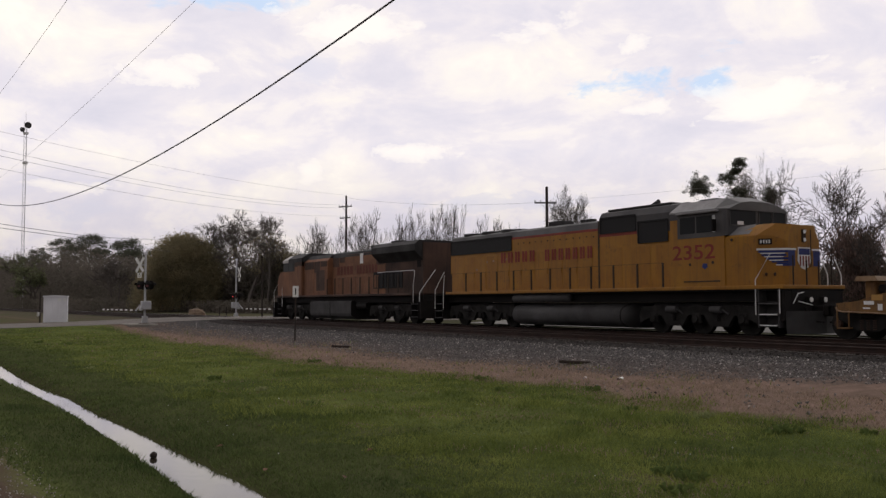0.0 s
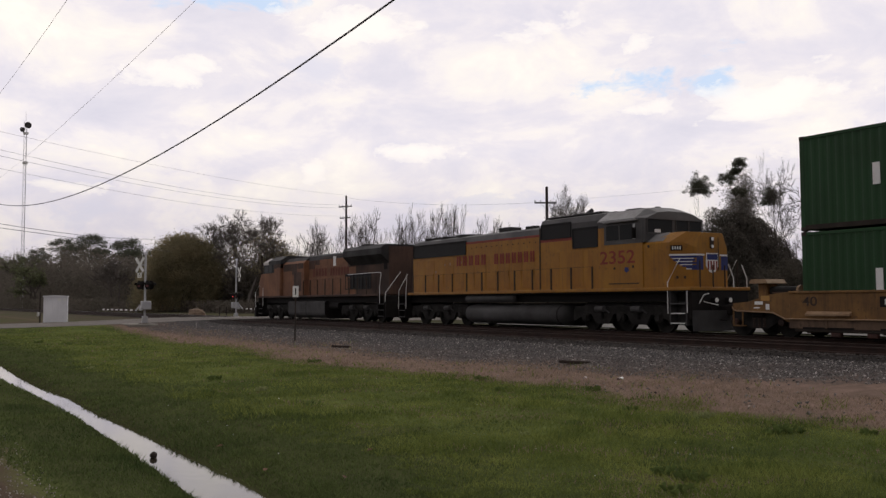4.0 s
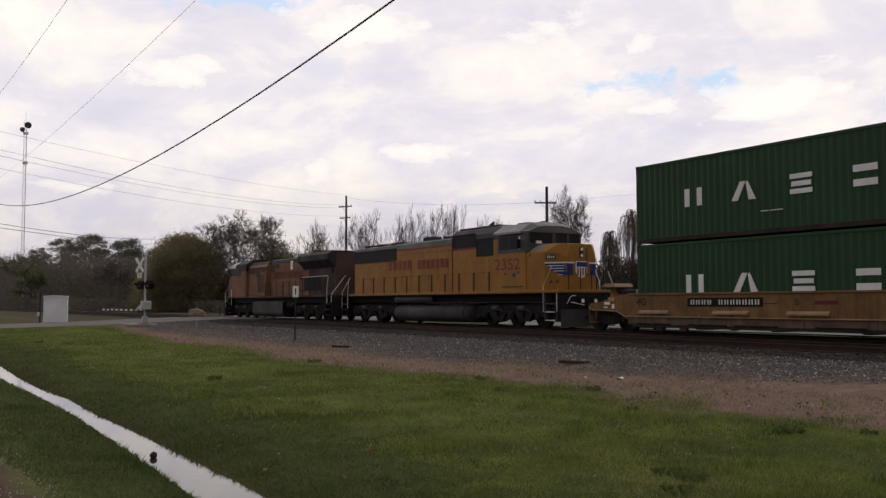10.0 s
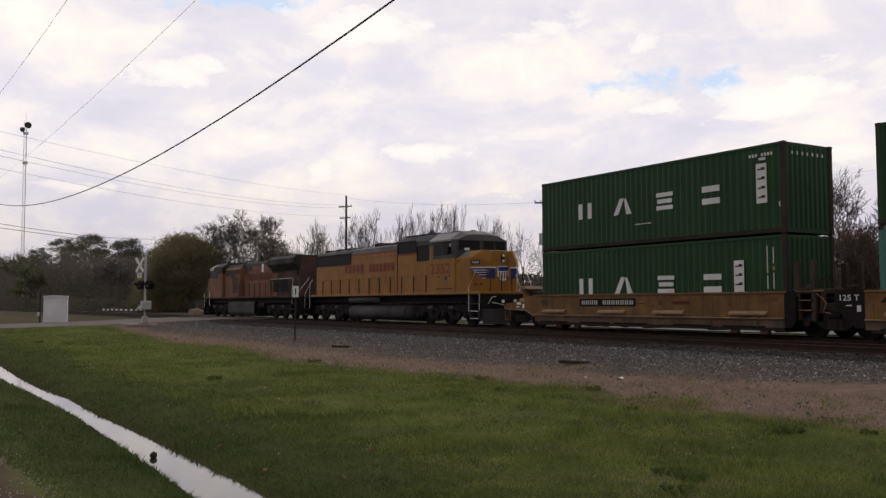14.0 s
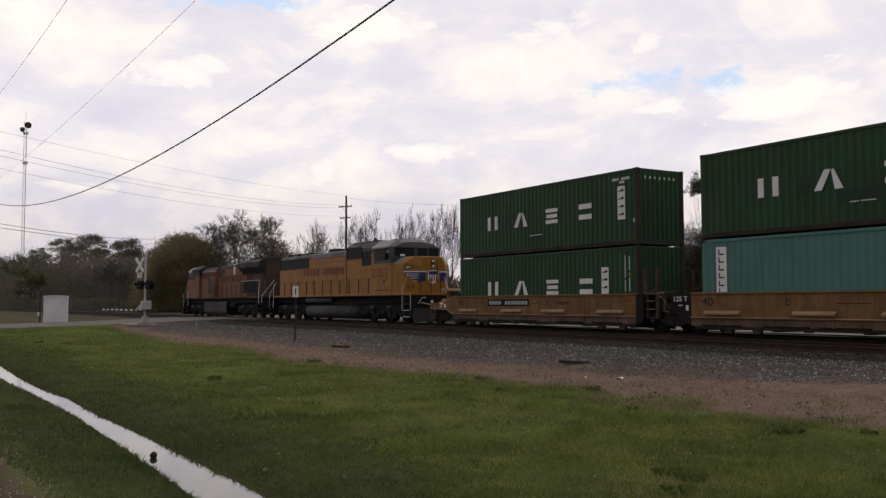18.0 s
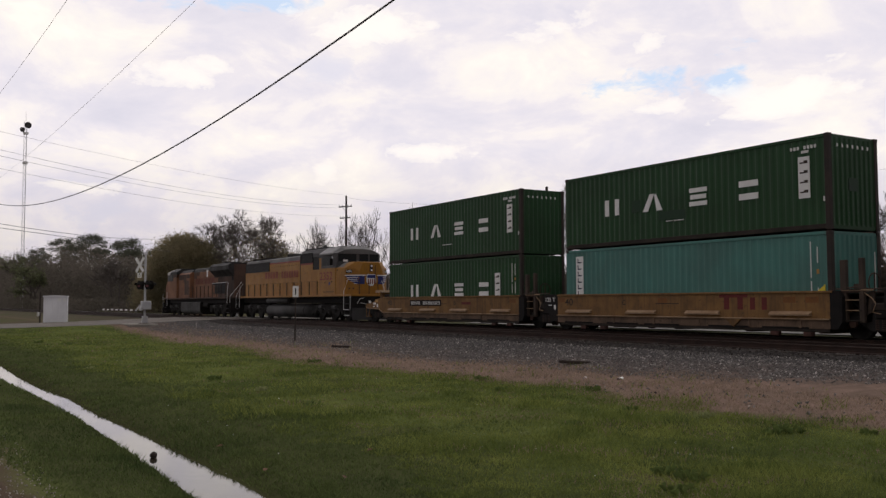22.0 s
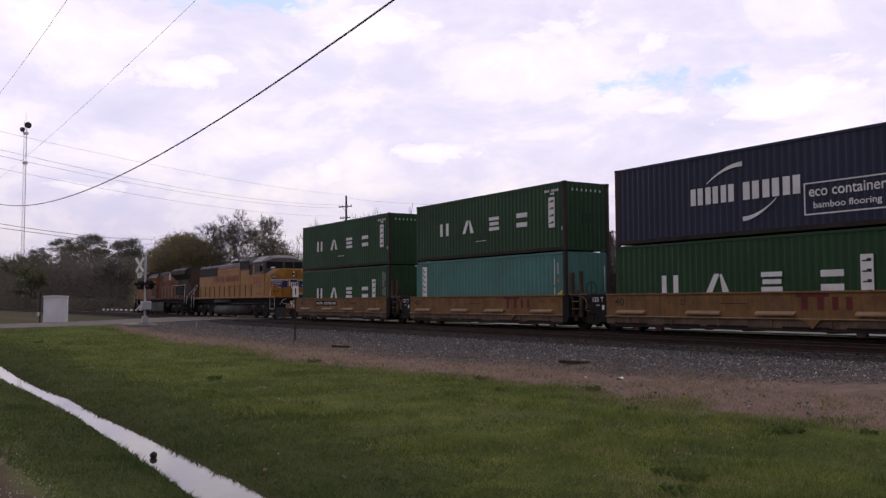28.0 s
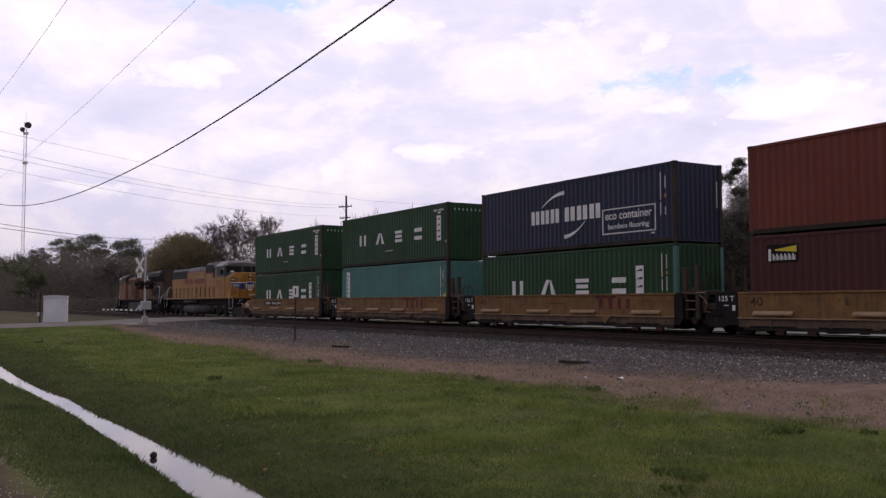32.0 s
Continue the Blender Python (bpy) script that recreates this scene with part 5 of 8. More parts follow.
def well_car(off, first=False, mark="", plate=False, wine=False):
    """One unit of the articulated well car; x = 0 at the left end of its containers."""
    T = thing("well_car", pose(20 + off, TRACK_Y, 0), ("tan end unit of the well car, coupled to the locomotive" if first else "tan articulated well car unit carrying two stacked containers"), "freight car", "well car units")
    L = 12.19
    for sy in (-1, 1):
        y0, y1 = sorted((sy * 1.36, sy * 1.40))
        w = part("side_sheet", Shape().cbox(-0.36, L + 0.03, y0, y1, 0.57, 1.42, 0.008), TAN, T, "tan steel side")
        part("lower_web", Shape().cbox(-0.36, L + 0.03, y0, y1, 0.30, 0.566, 0.008), SILL_DIRT, w, "dusty brown lower side")
        y2, y3 = sorted((sy * 1.33, sy * 1.44))
        part("top_chord", Shape().cbox(-0.36, L + 0.12, y2, y3, 1.36, 1.43, 0.012), TAN, w)
        y4, y5 = sorted((sy * 1.30, sy * 1.47))
        part("side_ledge", Shape().cbox(-0.36, L + 0.03, y4, y5, 0.565, 0.605, 0.01), TAN_PALE, w, "worn pale edge")
        y6, y7 = sorted((sy * 1.28, sy * 1.38))
        part("bottom_sill", Shape().cbox(-0.2, L, y6, y7, 0.20, 0.40, 0.02), GRIME_SHADE, w)
        for a in (0.1, 2.6, 4.6, 7.6, 9.8):
            part("sill_slot", Shape().cbox(a, a + 1.7, *sorted((sy * 1.395, sy * 1.41)), 0.295, 0.35, 0.004), BLACK, w)
        for a in (0.26, 3.74, 6.65, 10.13):
            part("guide_ledge", Shape().prism([(sy * 1.40, 0.82), (sy * 1.52, 0.74), (sy * 1.52, 0.69), (sy * 1.40, 0.69)], a, a + 1.47), TAN_PALE, w, "pale worn guide ledge")
        for a in (0.9, 3.0, 5.1, 7.2, 9.3, 11.2):
            part("side_rib", Shape().cbox(a - 0.04, a + 0.04, *sorted((sy * 1.395, sy * 1.43)), 0.32, 0.565, 0.008), SILL_DIRT, w)
        for a in (1.15, 2.3, 10.2, 11.4):
            part("floor_bracket", Shape().cbox(a - 0.16, a + 0.16, *sorted((sy * 1.18, sy * 1.36)), 0.06, 0.24, 0.03), RED_BRACKET, w)
    for x in (0.3, 3.0, 6.1, 9.2, L - 0.3):
        part("floor_beam", Shape().cbox(x - 0.15, x + 0.15, -1.3, 1.3, 0.16, 0.29, 0.02), RUST, T)
    # end structures
    for x, d in ((-0.36, -1), (L + 0.12, 1)):
        part("end_bulkhead", Shape().cbox(min(x, x + d * 0.12), max(x, x + d * 0.12), -1.3, 1.3, 0.3, 1.35, 0.02), RUST, T)
        part("end_platform", Shape().cbox(min(x, x + d * 1.1), max(x, x + d * 1.1), -0.65, 0.65, 0.95, 1.25, 0.03), BLACK, T)
        part("crossover_grate", Shape().cbox(min(x, x + d * 0.75), max(x, x + d * 0.75), -1.25, 1.25, 1.36, 1.41, 0.01), RUST, T)
    if first:
        part("end_sill", Shape().prism([(-2.56, 0.86), (-2.56, 1.06), (-1.9, 1.12), (-1.1, 1.34), (-0.36, 1.42), (-0.36, 0.46), (-0.54, 0.52), (-0.96, 0.78)], -1.35, 1.35, "y"), TAN, T, "tan end platform")
        for sy in (-1, 1):
            e = Shape().tube([(-2.56, sy * 1.38, 0.95), (-2.52, sy * 1.38, 0.86), (-2.4, sy * 1.38, 0.82), (-0.98, sy * 1.38, 0.77), (-0.54, sy * 1.38, 0.58), (-0.36, sy * 1.40, 0.57)], 0.025, 6)
            part("edge_pipe", e, TAN_PALE, T)
        part("brake_housing", Shape().cbox(-2.05, -1.7, -0.75, -0.2, 1.14, 1.72, 0.04), TAN, T)
        part("brake_cover", Shape().prism([(-2.25, 1.70), (-2.15, 1.84), (-1.6, 1.84), (-1.5, 1.70)], -0.95, 0.0, "y"), TAN_PALE, T, "pale brake housing cover")
        part("air_reservoir", Shape().tube([(-1.65, -0.55, 1.46), (-0.62, -0.55, 1.46)], 0.14, 12), BLACK, T, "black air tank on the platform")
        part("reservoir_end", Shape().disc((-0.58, -0.55, 1.46), 0.17, 0.08, "x", 12), TAN_PALE, T)
        part("orange_patch", Shape().box(-1.45, -1.12, -1.356, -1.35, 1.14, 1.30), ORANGE, T)
        part("data_panel", Shape().box(-1.69, -1.38, -1.357, -1.35, 1.02, 1.12), WHITE_PAINT, T)
        part("data_panel", Shape().box(-1.72, -1.50, -1.357, -1.35, 0.90, 0.94), WHITE_PAINT, T)
        part("data_panel", Shape().box(-1.27, -1.13, -1.357, -1.35, 0.86, 1.04), WHITE_PAINT, T)
        part("striker_box", Shape().cbox(-3.05, -2.72, -0.35, 0.35, 0.80, 1.08, 0.02), TAN, T)
        coupler(T, -2.95, -1)
        for sy in (-1, 1):
            part("corner_step", Shape().cbox(-2.56, -2.14, *sorted((sy * 1.2, sy * 1.38)), 0.32, 0.36, 0.01).box(-2.55, -2.52, sy * 1.36 - 0.02, sy * 1.36 + 0.02, 0.32, 0.9).box(-2.18, -2.15, sy * 1.36 - 0.02, sy * 1.36 + 0.02, 0.32, 0.9), TAN, T)
        car_truck(T, -1.75)
    else:
        for sy in (-1, 1):
            y0, y1 = sorted((sy * 1.0, sy * 1.40))
            pl = part("end_plate", Shape().prism([(-1.30, 0.95), (-1.30, 1.43), (-0.36, 1.43), (-0.36, 0.35), (-0.70, 0.35)], y0, y1, "y"), BLACK, T, "black painted end plate")
            if sy < 0:
                writing("capacity_mark", "125 T", 0.17, WHITE_PAINT, pl, facing(-0.83, -1.404, 1.22), width=0.62)
                part("data_panel", Shape().box(-0.60, -0.48, -1.406, -1.40, 0.82, 1.0), WHITE_PAINT, pl)
                part("data_bars", Shape().box(-0.95, -0.75, -1.406, -1.40, 0.98, 1.01), REFLECT, pl)
        car_truck(T, -1.53)
    # posts and ladder at the right-hand end
    for sy in (-1, 1):
        for x, z, w in ((L + 0.36, 2.32, 0.10), (L + 0.93, 2.36, 0.075)):
            part("end_post", Shape().cbox(x - w, x + w, *sorted((sy * 1.10, sy * 1.24)), 0.5, z, 0.015), POST_RUST, T, "rusty brown upright post")
        k = Shape()
        for i in range(4):
            k.tube([(L + 0.38, sy * 1.25, 0.55 + 0.3 * i), (L + 0.93, sy * 1.25, 0.55 + 0.3 * i)], 0.02, 5)
        part("ladder_rung", k, GRIME_SHADE, T)
        part("end_plate", Shape().prism([(L + 0.03, 0.30), (L + 0.03, 1.425), (L + 0.30, 1.425), (L + 0.42, 1.25), (L + 0.42, 0.52), (L + 0.28, 0.30)], *sorted((sy * 1.05, sy * 1.405)), "y"), BLACK, T, "black painted end plate")
        part("rung_edge", Shape().box(L + 0.45, L + 0.87, sy * 1.272 - 0.004, sy * 1.272 + 0.004, 0.84, 0.862).box(L + 0.45, L + 0.87, sy * 1.272 - 0.004, sy * 1.272 + 0.004, 1.14, 1.162), TAN_PALE, T, "worn rung edges")
        part("walkway_edge", Shape().cbox(L + 0.30, L + 1.30, *sorted((sy * 1.22, sy * 1.26)), 1.415, 1.45, 0.008), TAN_PALE, T, "pale worn walkway edge")
        part("spring_rod", Shape().tube([(L + 1.0, sy * 1.2, 1.36), (L + 1.25, sy * 1.22, 1.2), (L + 1.35, sy * 1.22, 1.05), (L + 1.25, sy * 1.22, 0.8), (L + 1.5, sy * 1.22, 0.76)], 0.014, 5), TAN_PALE, T, "pale bent lever")
        part("side_strut", Shape().prism([(L + 0.98, 0.52), (L + 1.08, 1.40), (L + 1.22, 1.40), (L + 1.14, 0.52)], *sorted((sy * 0.98, sy * 1.08)), "y"), POST_RUST, T)
    part("articulation_block", Shape().prism([(L + 0.25, 0.62), (L + 0.45, 1.22), (L + 2.55, 1.22), (L + 2.75, 0.62), (L + 2.3, 0.40), (L + 0.7, 0.40)], -0.62, 0.62, "y"), BLACK, T, "heavy articulated joint casting")
    for sy in (-1, 1):
        part("brake_rigging", Shape().cbox(L + 0.62, L + 2.5, *sorted((sy * 0.66, sy * 0.78)), 0.50, 0.74, 0.02), TRUCK, T)
        part("side_bearing", Shape().cbox(L + 1.15, L + 1.85, *sorted((sy * 0.8, sy * 1.16)), 0.84, 1.06, 0.03), GRIME_SHADE, T)
        part("air_valve", Shape().cbox(L + 0.62, L + 0.92, *sorted((sy * 0.98, sy * 1.16)), 1.44, 1.62, 0.03), POST_RUST, T)
        part("conduit", Shape().tube([(L + 0.1, sy * 1.18, 1.47), (L + 0.7, sy * 1.2, 1.52), (L + 1.2, sy * 1.16, 1.47), (L + 1.9, sy * 1.18, 1.48)], 0.025, 6), POST_RUST, T)
    part("brake_wheel", Shape().tube([(L + 1.0, -0.7 + 0.28 * math.cos(a), 1.65 + 0.28 * math.sin(a)) for a in np.linspace(0, 2 * math.pi, 17)], 0.02, 5, caps=False).tube([(L + 1.0, -0.7, 1.2), (L + 1.0, -0.7, 1.95)], 0.02, 5), RUST, T)
    part("hose", Shape().tube([(L + 0.3, -0.9, 1.2), (L + 0.8, -1.0, 0.85), (L + 1.4, -0.95, 1.05), (L + 1.7, -0.9, 1.2)], 0.03, 6), BLACK, T)
    # stencils on the camera's side
    writing("length_stencil", "40", 0.28, STENCIL, T, facing(0.36, -1.404, 1.12), width=0.50)
    if mark:
        writing("unit_stencil", mark, 0.2, STENCIL, T, facing(7.0 if plate else 3.55, -1.404, 1.1))
    if plate:
        p = part("number_plate", Shape().cbox(2.6, 5.75, -1.408, -1.40, 0.95, 1.25, 0.002), BLACK, T, "black plate with pale bars")
        s = Shape()
        for i in range(12):
            if i != 4:
                a = 2.75 + i * 0.245
                s.box(a, a + 0.05, -1.413, -1.408, 1.02, 1.18)
                s.box(a + 0.11, a + 0.16, -1.413, -1.408, 1.02, 1.18)
        part("number_bars", s, REFLECT, p)
        part("worn_mark", Shape().box(7.6, 8.4, -1.404, -1.40, 1.02, 1.14), WINE, T)
    if wine:
        for x0, w in ((8.30, 0.22), (8.85, 0.22), (9.35, 0.20), (9.80, 0.20)):
            part("wine_mark", Shape().box(x0, x0 + w, -1.406, -1.40, 0.86, 1.25), WINE, T, "wine-red bar")
        part("wine_mark", Shape().box(8.10, 9.25, -1.406, -1.40, 1.25, 1.35), WINE, T, "wine-red bar")
        for a in (5.3, 10.6, 11.4):
            part("rust_patch", Shape().box(a, a + 0.45, -1.404, -1.40, 1.08, 1.26), RUST_PATCH, T, "orange-brown worn patch")
        part("jacking_bracket", Shape().prism([(8.25, 0.56), (9.15, 0.56), (9.05, 0.60), (8.70, 0.30), (8.35, 0.60)], -1.46, -1.38, "y"), TAN, T, "small notched bracket")
    s = Shape().box(5.2, 6.3, -1.404, -1.40, 1.04, 1.07)
    part("small_print", s, STENCIL, T)
    part("orange_patch", Shape().box(-0.25, 0.1, -1.404, -1.40, 1.12, 1.28) if not plate else Shape().box(11.5, 12.0, -1.404, -1.40, 1.1, 1.25), RUST_PATCH, T)
    TRAIN.append((T, off, 0.0))


def corrugated(L, h, pitch=0.278, depth=0.028):
    """A trapezoid-ribbed sheet of length L along x and height h, outer face towards -y, 3 mm thick behind."""
    n = max(1, round(L / pitch))
    p = L / n
    xs, ys = [0.0], [0.0]
    for i in range(n):
        for f, d in ((0.26, 0.0), (0.50, depth), (0.76, depth), (1.0, 0.0)):
            xs.append((i + f) * p)
            ys.append(d)
    v = [(x, y, 0) for x, y in zip(xs, ys)] + [(x, y, h) for x, y in zip(xs, ys)]
    k = len(xs)
    return v, [(i, i + 1, k + i + 1, k + i) for i in range(k - 1)]


def container(off, x0, z0, mat, label, decor, height=2.896, door_post=None, end_post=None):
    """A forty-foot box: ribbed sides and end, frame of posts and rails, doors at the left-hand end."""
    L, W, H = 12.19, 2.438, height
    T = thing("shipping_container", pose(off + x0, TRACK_Y, z0), label, "container", "containers")
    y = W / 2
    v, f = corrugated(L - 0.30, H - 0.24)
    part("side_wall", Shape().add([(a + 0.15, -y + 0.015 + b, c + 0.14) for a, b, c in v], f), mat, T, "ribbed side wall")
    part("side_wall", Shape().add([(a + 0.15, y - 0.015 - b, c + 0.14) for a, b, c in v], [q[::-1] for q in f]), mat, T, "ribbed side wall")
    v, f = corrugated(W - 0.30, H - 0.24, 0.25, 0.036)
    part("end_wall", Shape().add([(L - 0.015 - b, -y + 0.15 + a, c + 0.14) for a, b, c in v], f), mat, T, "ribbed end wall")
    d = Shape().box(0.03, 0.06, -y + 0.12, -0.01, 0.14, H - 0.1).box(0.03, 0.06, 0.01, y - 0.12, 0.14, H - 0.1)
    door = part("door_leaf", d, mat, T)
    k = Shape()
    for yy in (-0.85, -0.4, 0.4, 0.85):
        k.tube([(0.0, yy, 0.15), (0.0, yy, H - 0.12)], 0.018, 6)
    part("lock_rod", k, REFLECT, door)
    part("roof", Shape().box(0.05, L - 0.05, -y + 0.04, y - 0.04, H - 0.05, H - 0.02), mat, T)
    part("floor", Shape().box(0.05, L - 0.05, -y + 0.04, y - 0.04, 0.06, 0.14), BLACK, T)
    for sy in (-1, 1):
        part("top_rail", Shape().cbox(0.1, L - 0.1, *sorted((sy * y, sy * (y - 0.07))), H - 0.11, H - 0.012, 0.008), mat, T)
        # upper boxes: grime and the shadow line at the joint in the rail's colour
        part("bottom_rail", Shape().cbox(0.1, L - 0.1, *sorted((sy * (y - 0.005), sy * (y - 0.07))), 0.03, 0.18, 0.008), (GRIME_SHADE if z0 > 1 else mat), T)
        for x in (0.08, L - 0.08):
            part("corner_post", Shape().cbox(x - 0.08, x + 0.08, *sorted((sy * y, sy * (y - 0.16))), 0.1, H - 0.1, 0.012), ((end_post or CONT_POST) if x > 1 else (door_post or mat)), T)
            for z in (0.0, H - 0.118):
                part("corner_casting", Shape().cbox(x - 0.089, x + 0.089, *sorted((sy * (y + 0.004), sy * (y - 0.16))), z, z + 0.118, 0.01), CONT_POST, T)
    for x in (0.10, L - 0.10):
        part("end_rail", Shape().cbox(x - 0.06, x + 0.06, -y + 0.15, y - 0.15, H - 0.11, H - 0.012, 0.008), mat, T)
        part("end_rail", Shape().cbox(x - 0.06, x + 0.06, -y + 0.15, y - 0.15, 0.03, 0.17, 0.008), mat, T)
    if z0 > 1:
        for sy in (-1, 1):
            for x in (0.09, L - 0.09):
                part("stacking_cone", Shape().cbox(x - 0.05, x + 0.05, sy * (y - 0.08) - 0.05, sy * (y - 0.08) + 0.05, -0.033, 0.004, 0.01), CONT_POST, T)
    decor(T, -y - 0.001)
    TRAIN.append((T, off + x0, z0))
    return T


def four_marks(T, y, z, panel=11.13, zp=None, low=False):
    """Four large white marks as plain bars, a white tag column, small code bars, end code bars."""
    h = 0.62
    def put(*qs):
        for a, b, c, d in qs:
            part("white_mark", Shape().box(a, b, y - 0.004, y + 0.016, z + c, z + d), WHITE_PAINT, T)
    w = 0.22
    put((2.39, 2.39 + w, 0.0, h), (3.17 - w, 3.17, 0.0, h))
    for q in ([(4.44, z), (4.70, z), (5.02, z + h), (4.80, z + h)], [(5.14, z), (5.42, z), (5.10, z + h), (5.03, z + h - 0.05)]):
        part("white_mark", Shape().prism(q, y - 0.004, y + 0.016, "y"), WHITE_PAINT, T)
    put((6.71, 7.50, 0.0, 0.15), (6.76, 7.46, 0.235, 0.385), (6.71, 7.50, 0.47, h))
    put((8.86, 9.62, 0.42, h), (8.86, 9.62, 0.0, 0.20))
    zp = 5.52 - 3.247 if zp is None else zp
    tag = part("white_tag", Shape().box(panel, panel + 0.40, y - 0.004, y + 0.016, zp - 1.27, zp), WHITE_PAINT, T, "white column of small marks")
    for i in range(4):
        zc = zp - 0.18 - i * 0.30
        part("tag_bar", Shape().box(panel + 0.06, panel + 0.34, y - 0.008, y - 0.004, zc - 0.03, zc + 0.015).box(panel + 0.20, panel + 0.34, y - 0.008, y - 0.004, zc + 0.015, zc + 0.06), STENCIL, tag)
    if low:
        k = Shape()
        for a, b, c in ((11.47, 1.2, 1.62), (11.47, 1.70, 2.55), (11.70, 1.2, 1.7), (11.70, 2.0, 2.5)):
            k.box(a, a + 0.028, y - 0.004, y + 0.016, b, c)
        part("reflective_strip", k, REFLECT, T)
        part("orange_mark", Shape().box(11.68, 11.76, y - 0.004, y + 0.016, 1.78, 1.90), ORANGE, T)
    else:
        part("small_bars", Shape().box(5.60, 5.90, y - 0.004, y + 0.016, 0.735, 0.765).box(5.97, 6.42, y - 0.004, y + 0.016, 0.735, 0.765), REFLECT, T)
        for i in range(8):
            if i != 3:
                part("code_bar", Shape().box(10.86 + i * 0.12, 10.93 + i * 0.12, y - 0.004, y + 0.016, 2.50, 2.60), REFLECT, T)
        part("code_bar", Shape().box(11.25, 11.5, y - 0.004, y + 0.016, 2.38, 2.46), REFLECT, T)
        for i in range(7):
            part("code_bar", Shape().box(12.176, 12.20, -0.82 + i * 0.25, -0.77 + i * 0.25, 2.50, 2.60), REFLECT, T)
        part("end_plate", Shape().box(11.98, 12.02, y - 0.004, y + 0.016, 0.85, 1.0), REFLECT, T)


def strips(T, y, z1=2.3, z0=0.6):
    k = Shape()
    for a, b, c in ((11.47, 0.0, 0.30), (11.47, 0.36, 1.0), (11.70, 0.0, 0.18), (11.70, 0.62, 0.9)):
        k.box(a, a + 0.028, y - 0.004, y + 0.016, z0 + (z1 - z0) * b, z0 + (z1 - z0) * c)
    part("reflective_strip", k, REFLECT, T)
    part("orange_mark", Shape().box(11.68, 11.76, y - 0.004, y + 0.016, 1.62, 1.76), ORANGE, T)
    part("reflective_strip", Shape().box(12.178, 12.20, 0.9, 0.93, z0 + 0.3, z1 - 0.3), REFLECT, T)


def decor_teal(T, y):
    tag = part("white_tag", Shape().box(0.62, 1.05, y - 0.004, y + 0.016, 0.9, 2.62), WHITE_PAINT, T, "white upright panel with dark bars")
    k = Shape()
    for i in range(6):
        z = 2.48 - i * 0.26
        k.box(0.72, 0.95, y - 0.008, y - 0.004, z - 0.13, z - 0.08)
        k.box(0.72, 0.77, y - 0.008, y - 0.004, z - 0.10, z + 0.06)
    part("tag_bars", k, NAVY_BOX, tag)
    strips(T, y, 2.6, 0.9)
    part("yellow_mark", Shape().prism([(11.7, 1.1), (11.95, 1.1), (11.95, 1.3)], y - 0.004, y + 0.016, "y"), BADGE_YELLOW, T)


def decor_navy(T, y):
    def arc(x0, z0, x1, z1, bulge, w0, w1):
        a, b = [], []
        for i in range(13):
            t = i / 12
            x = x0 + (x1 - x0) * t
            z = z0 + (z1 - z0) * t + bulge * 4 * t * (1 - t)
            w = w0 + (w1 - w0) * t
            a.append((x, z + w / 2))
            b.append((x, z - w / 2))
        part("white_swoosh", Shape().prism(a + b[::-1], y - 0.004, y + 0.016, "y"), WHITE_PAINT, T, "white swoosh")
    o = -3.247
    arc(4.55, 5.12 + o, 6.05, 5.62 + o, 0.13, 0.03, 0.16)
    arc(6.05, 3.80 + o, 7.35, 4.36 + o, -0.13, 0.16, 0.03)
    bars(T, 3.76, 5.75, 4.42 + o, 5.0 + o, y + 0.012, 3, WHITE_PAINT, "white_lettering", 0.18, "bold white letter bars")
    bars(T, 6.0, 8.30, 4.42 + o, 5.0 + o, y + 0.012, 3, WHITE_PAINT, "white_lettering", 0.18, "bold white letter bars")
    k = Shape()
    for a, b, c, d in ((8.36, 11.22, 4.66, 4.70), (8.36, 11.22, 3.72, 3.76), (8.36, 8.40, 3.76, 4.66), (11.18, 11.22, 3.76, 4.66)):
        k.box(a, b, y - 0.004, y + 0.016, c + o, d + o)
    fr = part("text_frame", k, WHITE_PAINT, T, "white outlined panel")
    writing("panel_text", "eco container", 0.30, WHITE_PAINT, fr, facing(9.79, y - 0.004, 4.42 + o), width=2.5)
    writing("panel_text", "bamboo flooring", 0.26, WHITE_PAINT, fr, facing(9.79, y - 0.004, 3.98 + o), width=2.2)
    strips(T, y, 2.55, 1.0)
    part("small_mark", Shape().box(11.0, 11.15, y - 0.004, y + 0.016, 0.36, 0.42), REFLECT, T)


def decor_red(T, y):
    strips(T, y)


def decor_badge(T, y):
    o = -0.28
    b = part("dark_badge", Shape().box(0.66, 1.80, y - 0.004, y + 0.016, 2.30 + o, 2.86 + o), BLACK, T, "dark badge with a yellow beam")
    part("badge_beam", Shape().prism([(0.95, 2.70 + o), (1.76, 2.80 + o), (1.76, 2.60 + o), (1.0, 2.66 + o)], y - 0.008, y - 0.004, "y"), BADGE_YELLOW, b)
    part("badge_tower", Shape().box(0.72, 0.82, y - 0.008, y - 0.004, 2.34 + o, 2.72 + o), WHITE_PAINT, b)
    k = Shape()
    for i in range(6):
        k.box(0.88 + i * 0.145, 0.93 + i * 0.145, y - 0.008, y - 0.004, 2.36 + o, 2.56 + o)
        k.box(0.95 + i * 0.145, 0.985 + i * 0.145, y - 0.008, y - 0.004, 2.36 + o, 2.50 + o)
    part("badge_bars", k, WHITE_PAINT, b)
    strips(T, y)


lead_loco()
rear_loco()
UNITS = (0.0, 15.26, 30.47, 45.85)
well_car(UNITS[0], first=True, mark="B", plate=True)
well_car(UNITS[1], mark="C", wine=True)
well_car(UNITS[2], mark="D", wine=True)
well_car(UNITS[3], mark="E")
UP, LOW = 3.247, 0.32
upper_green = lambda T, y: four_marks(T, y, 4.42 - UP)


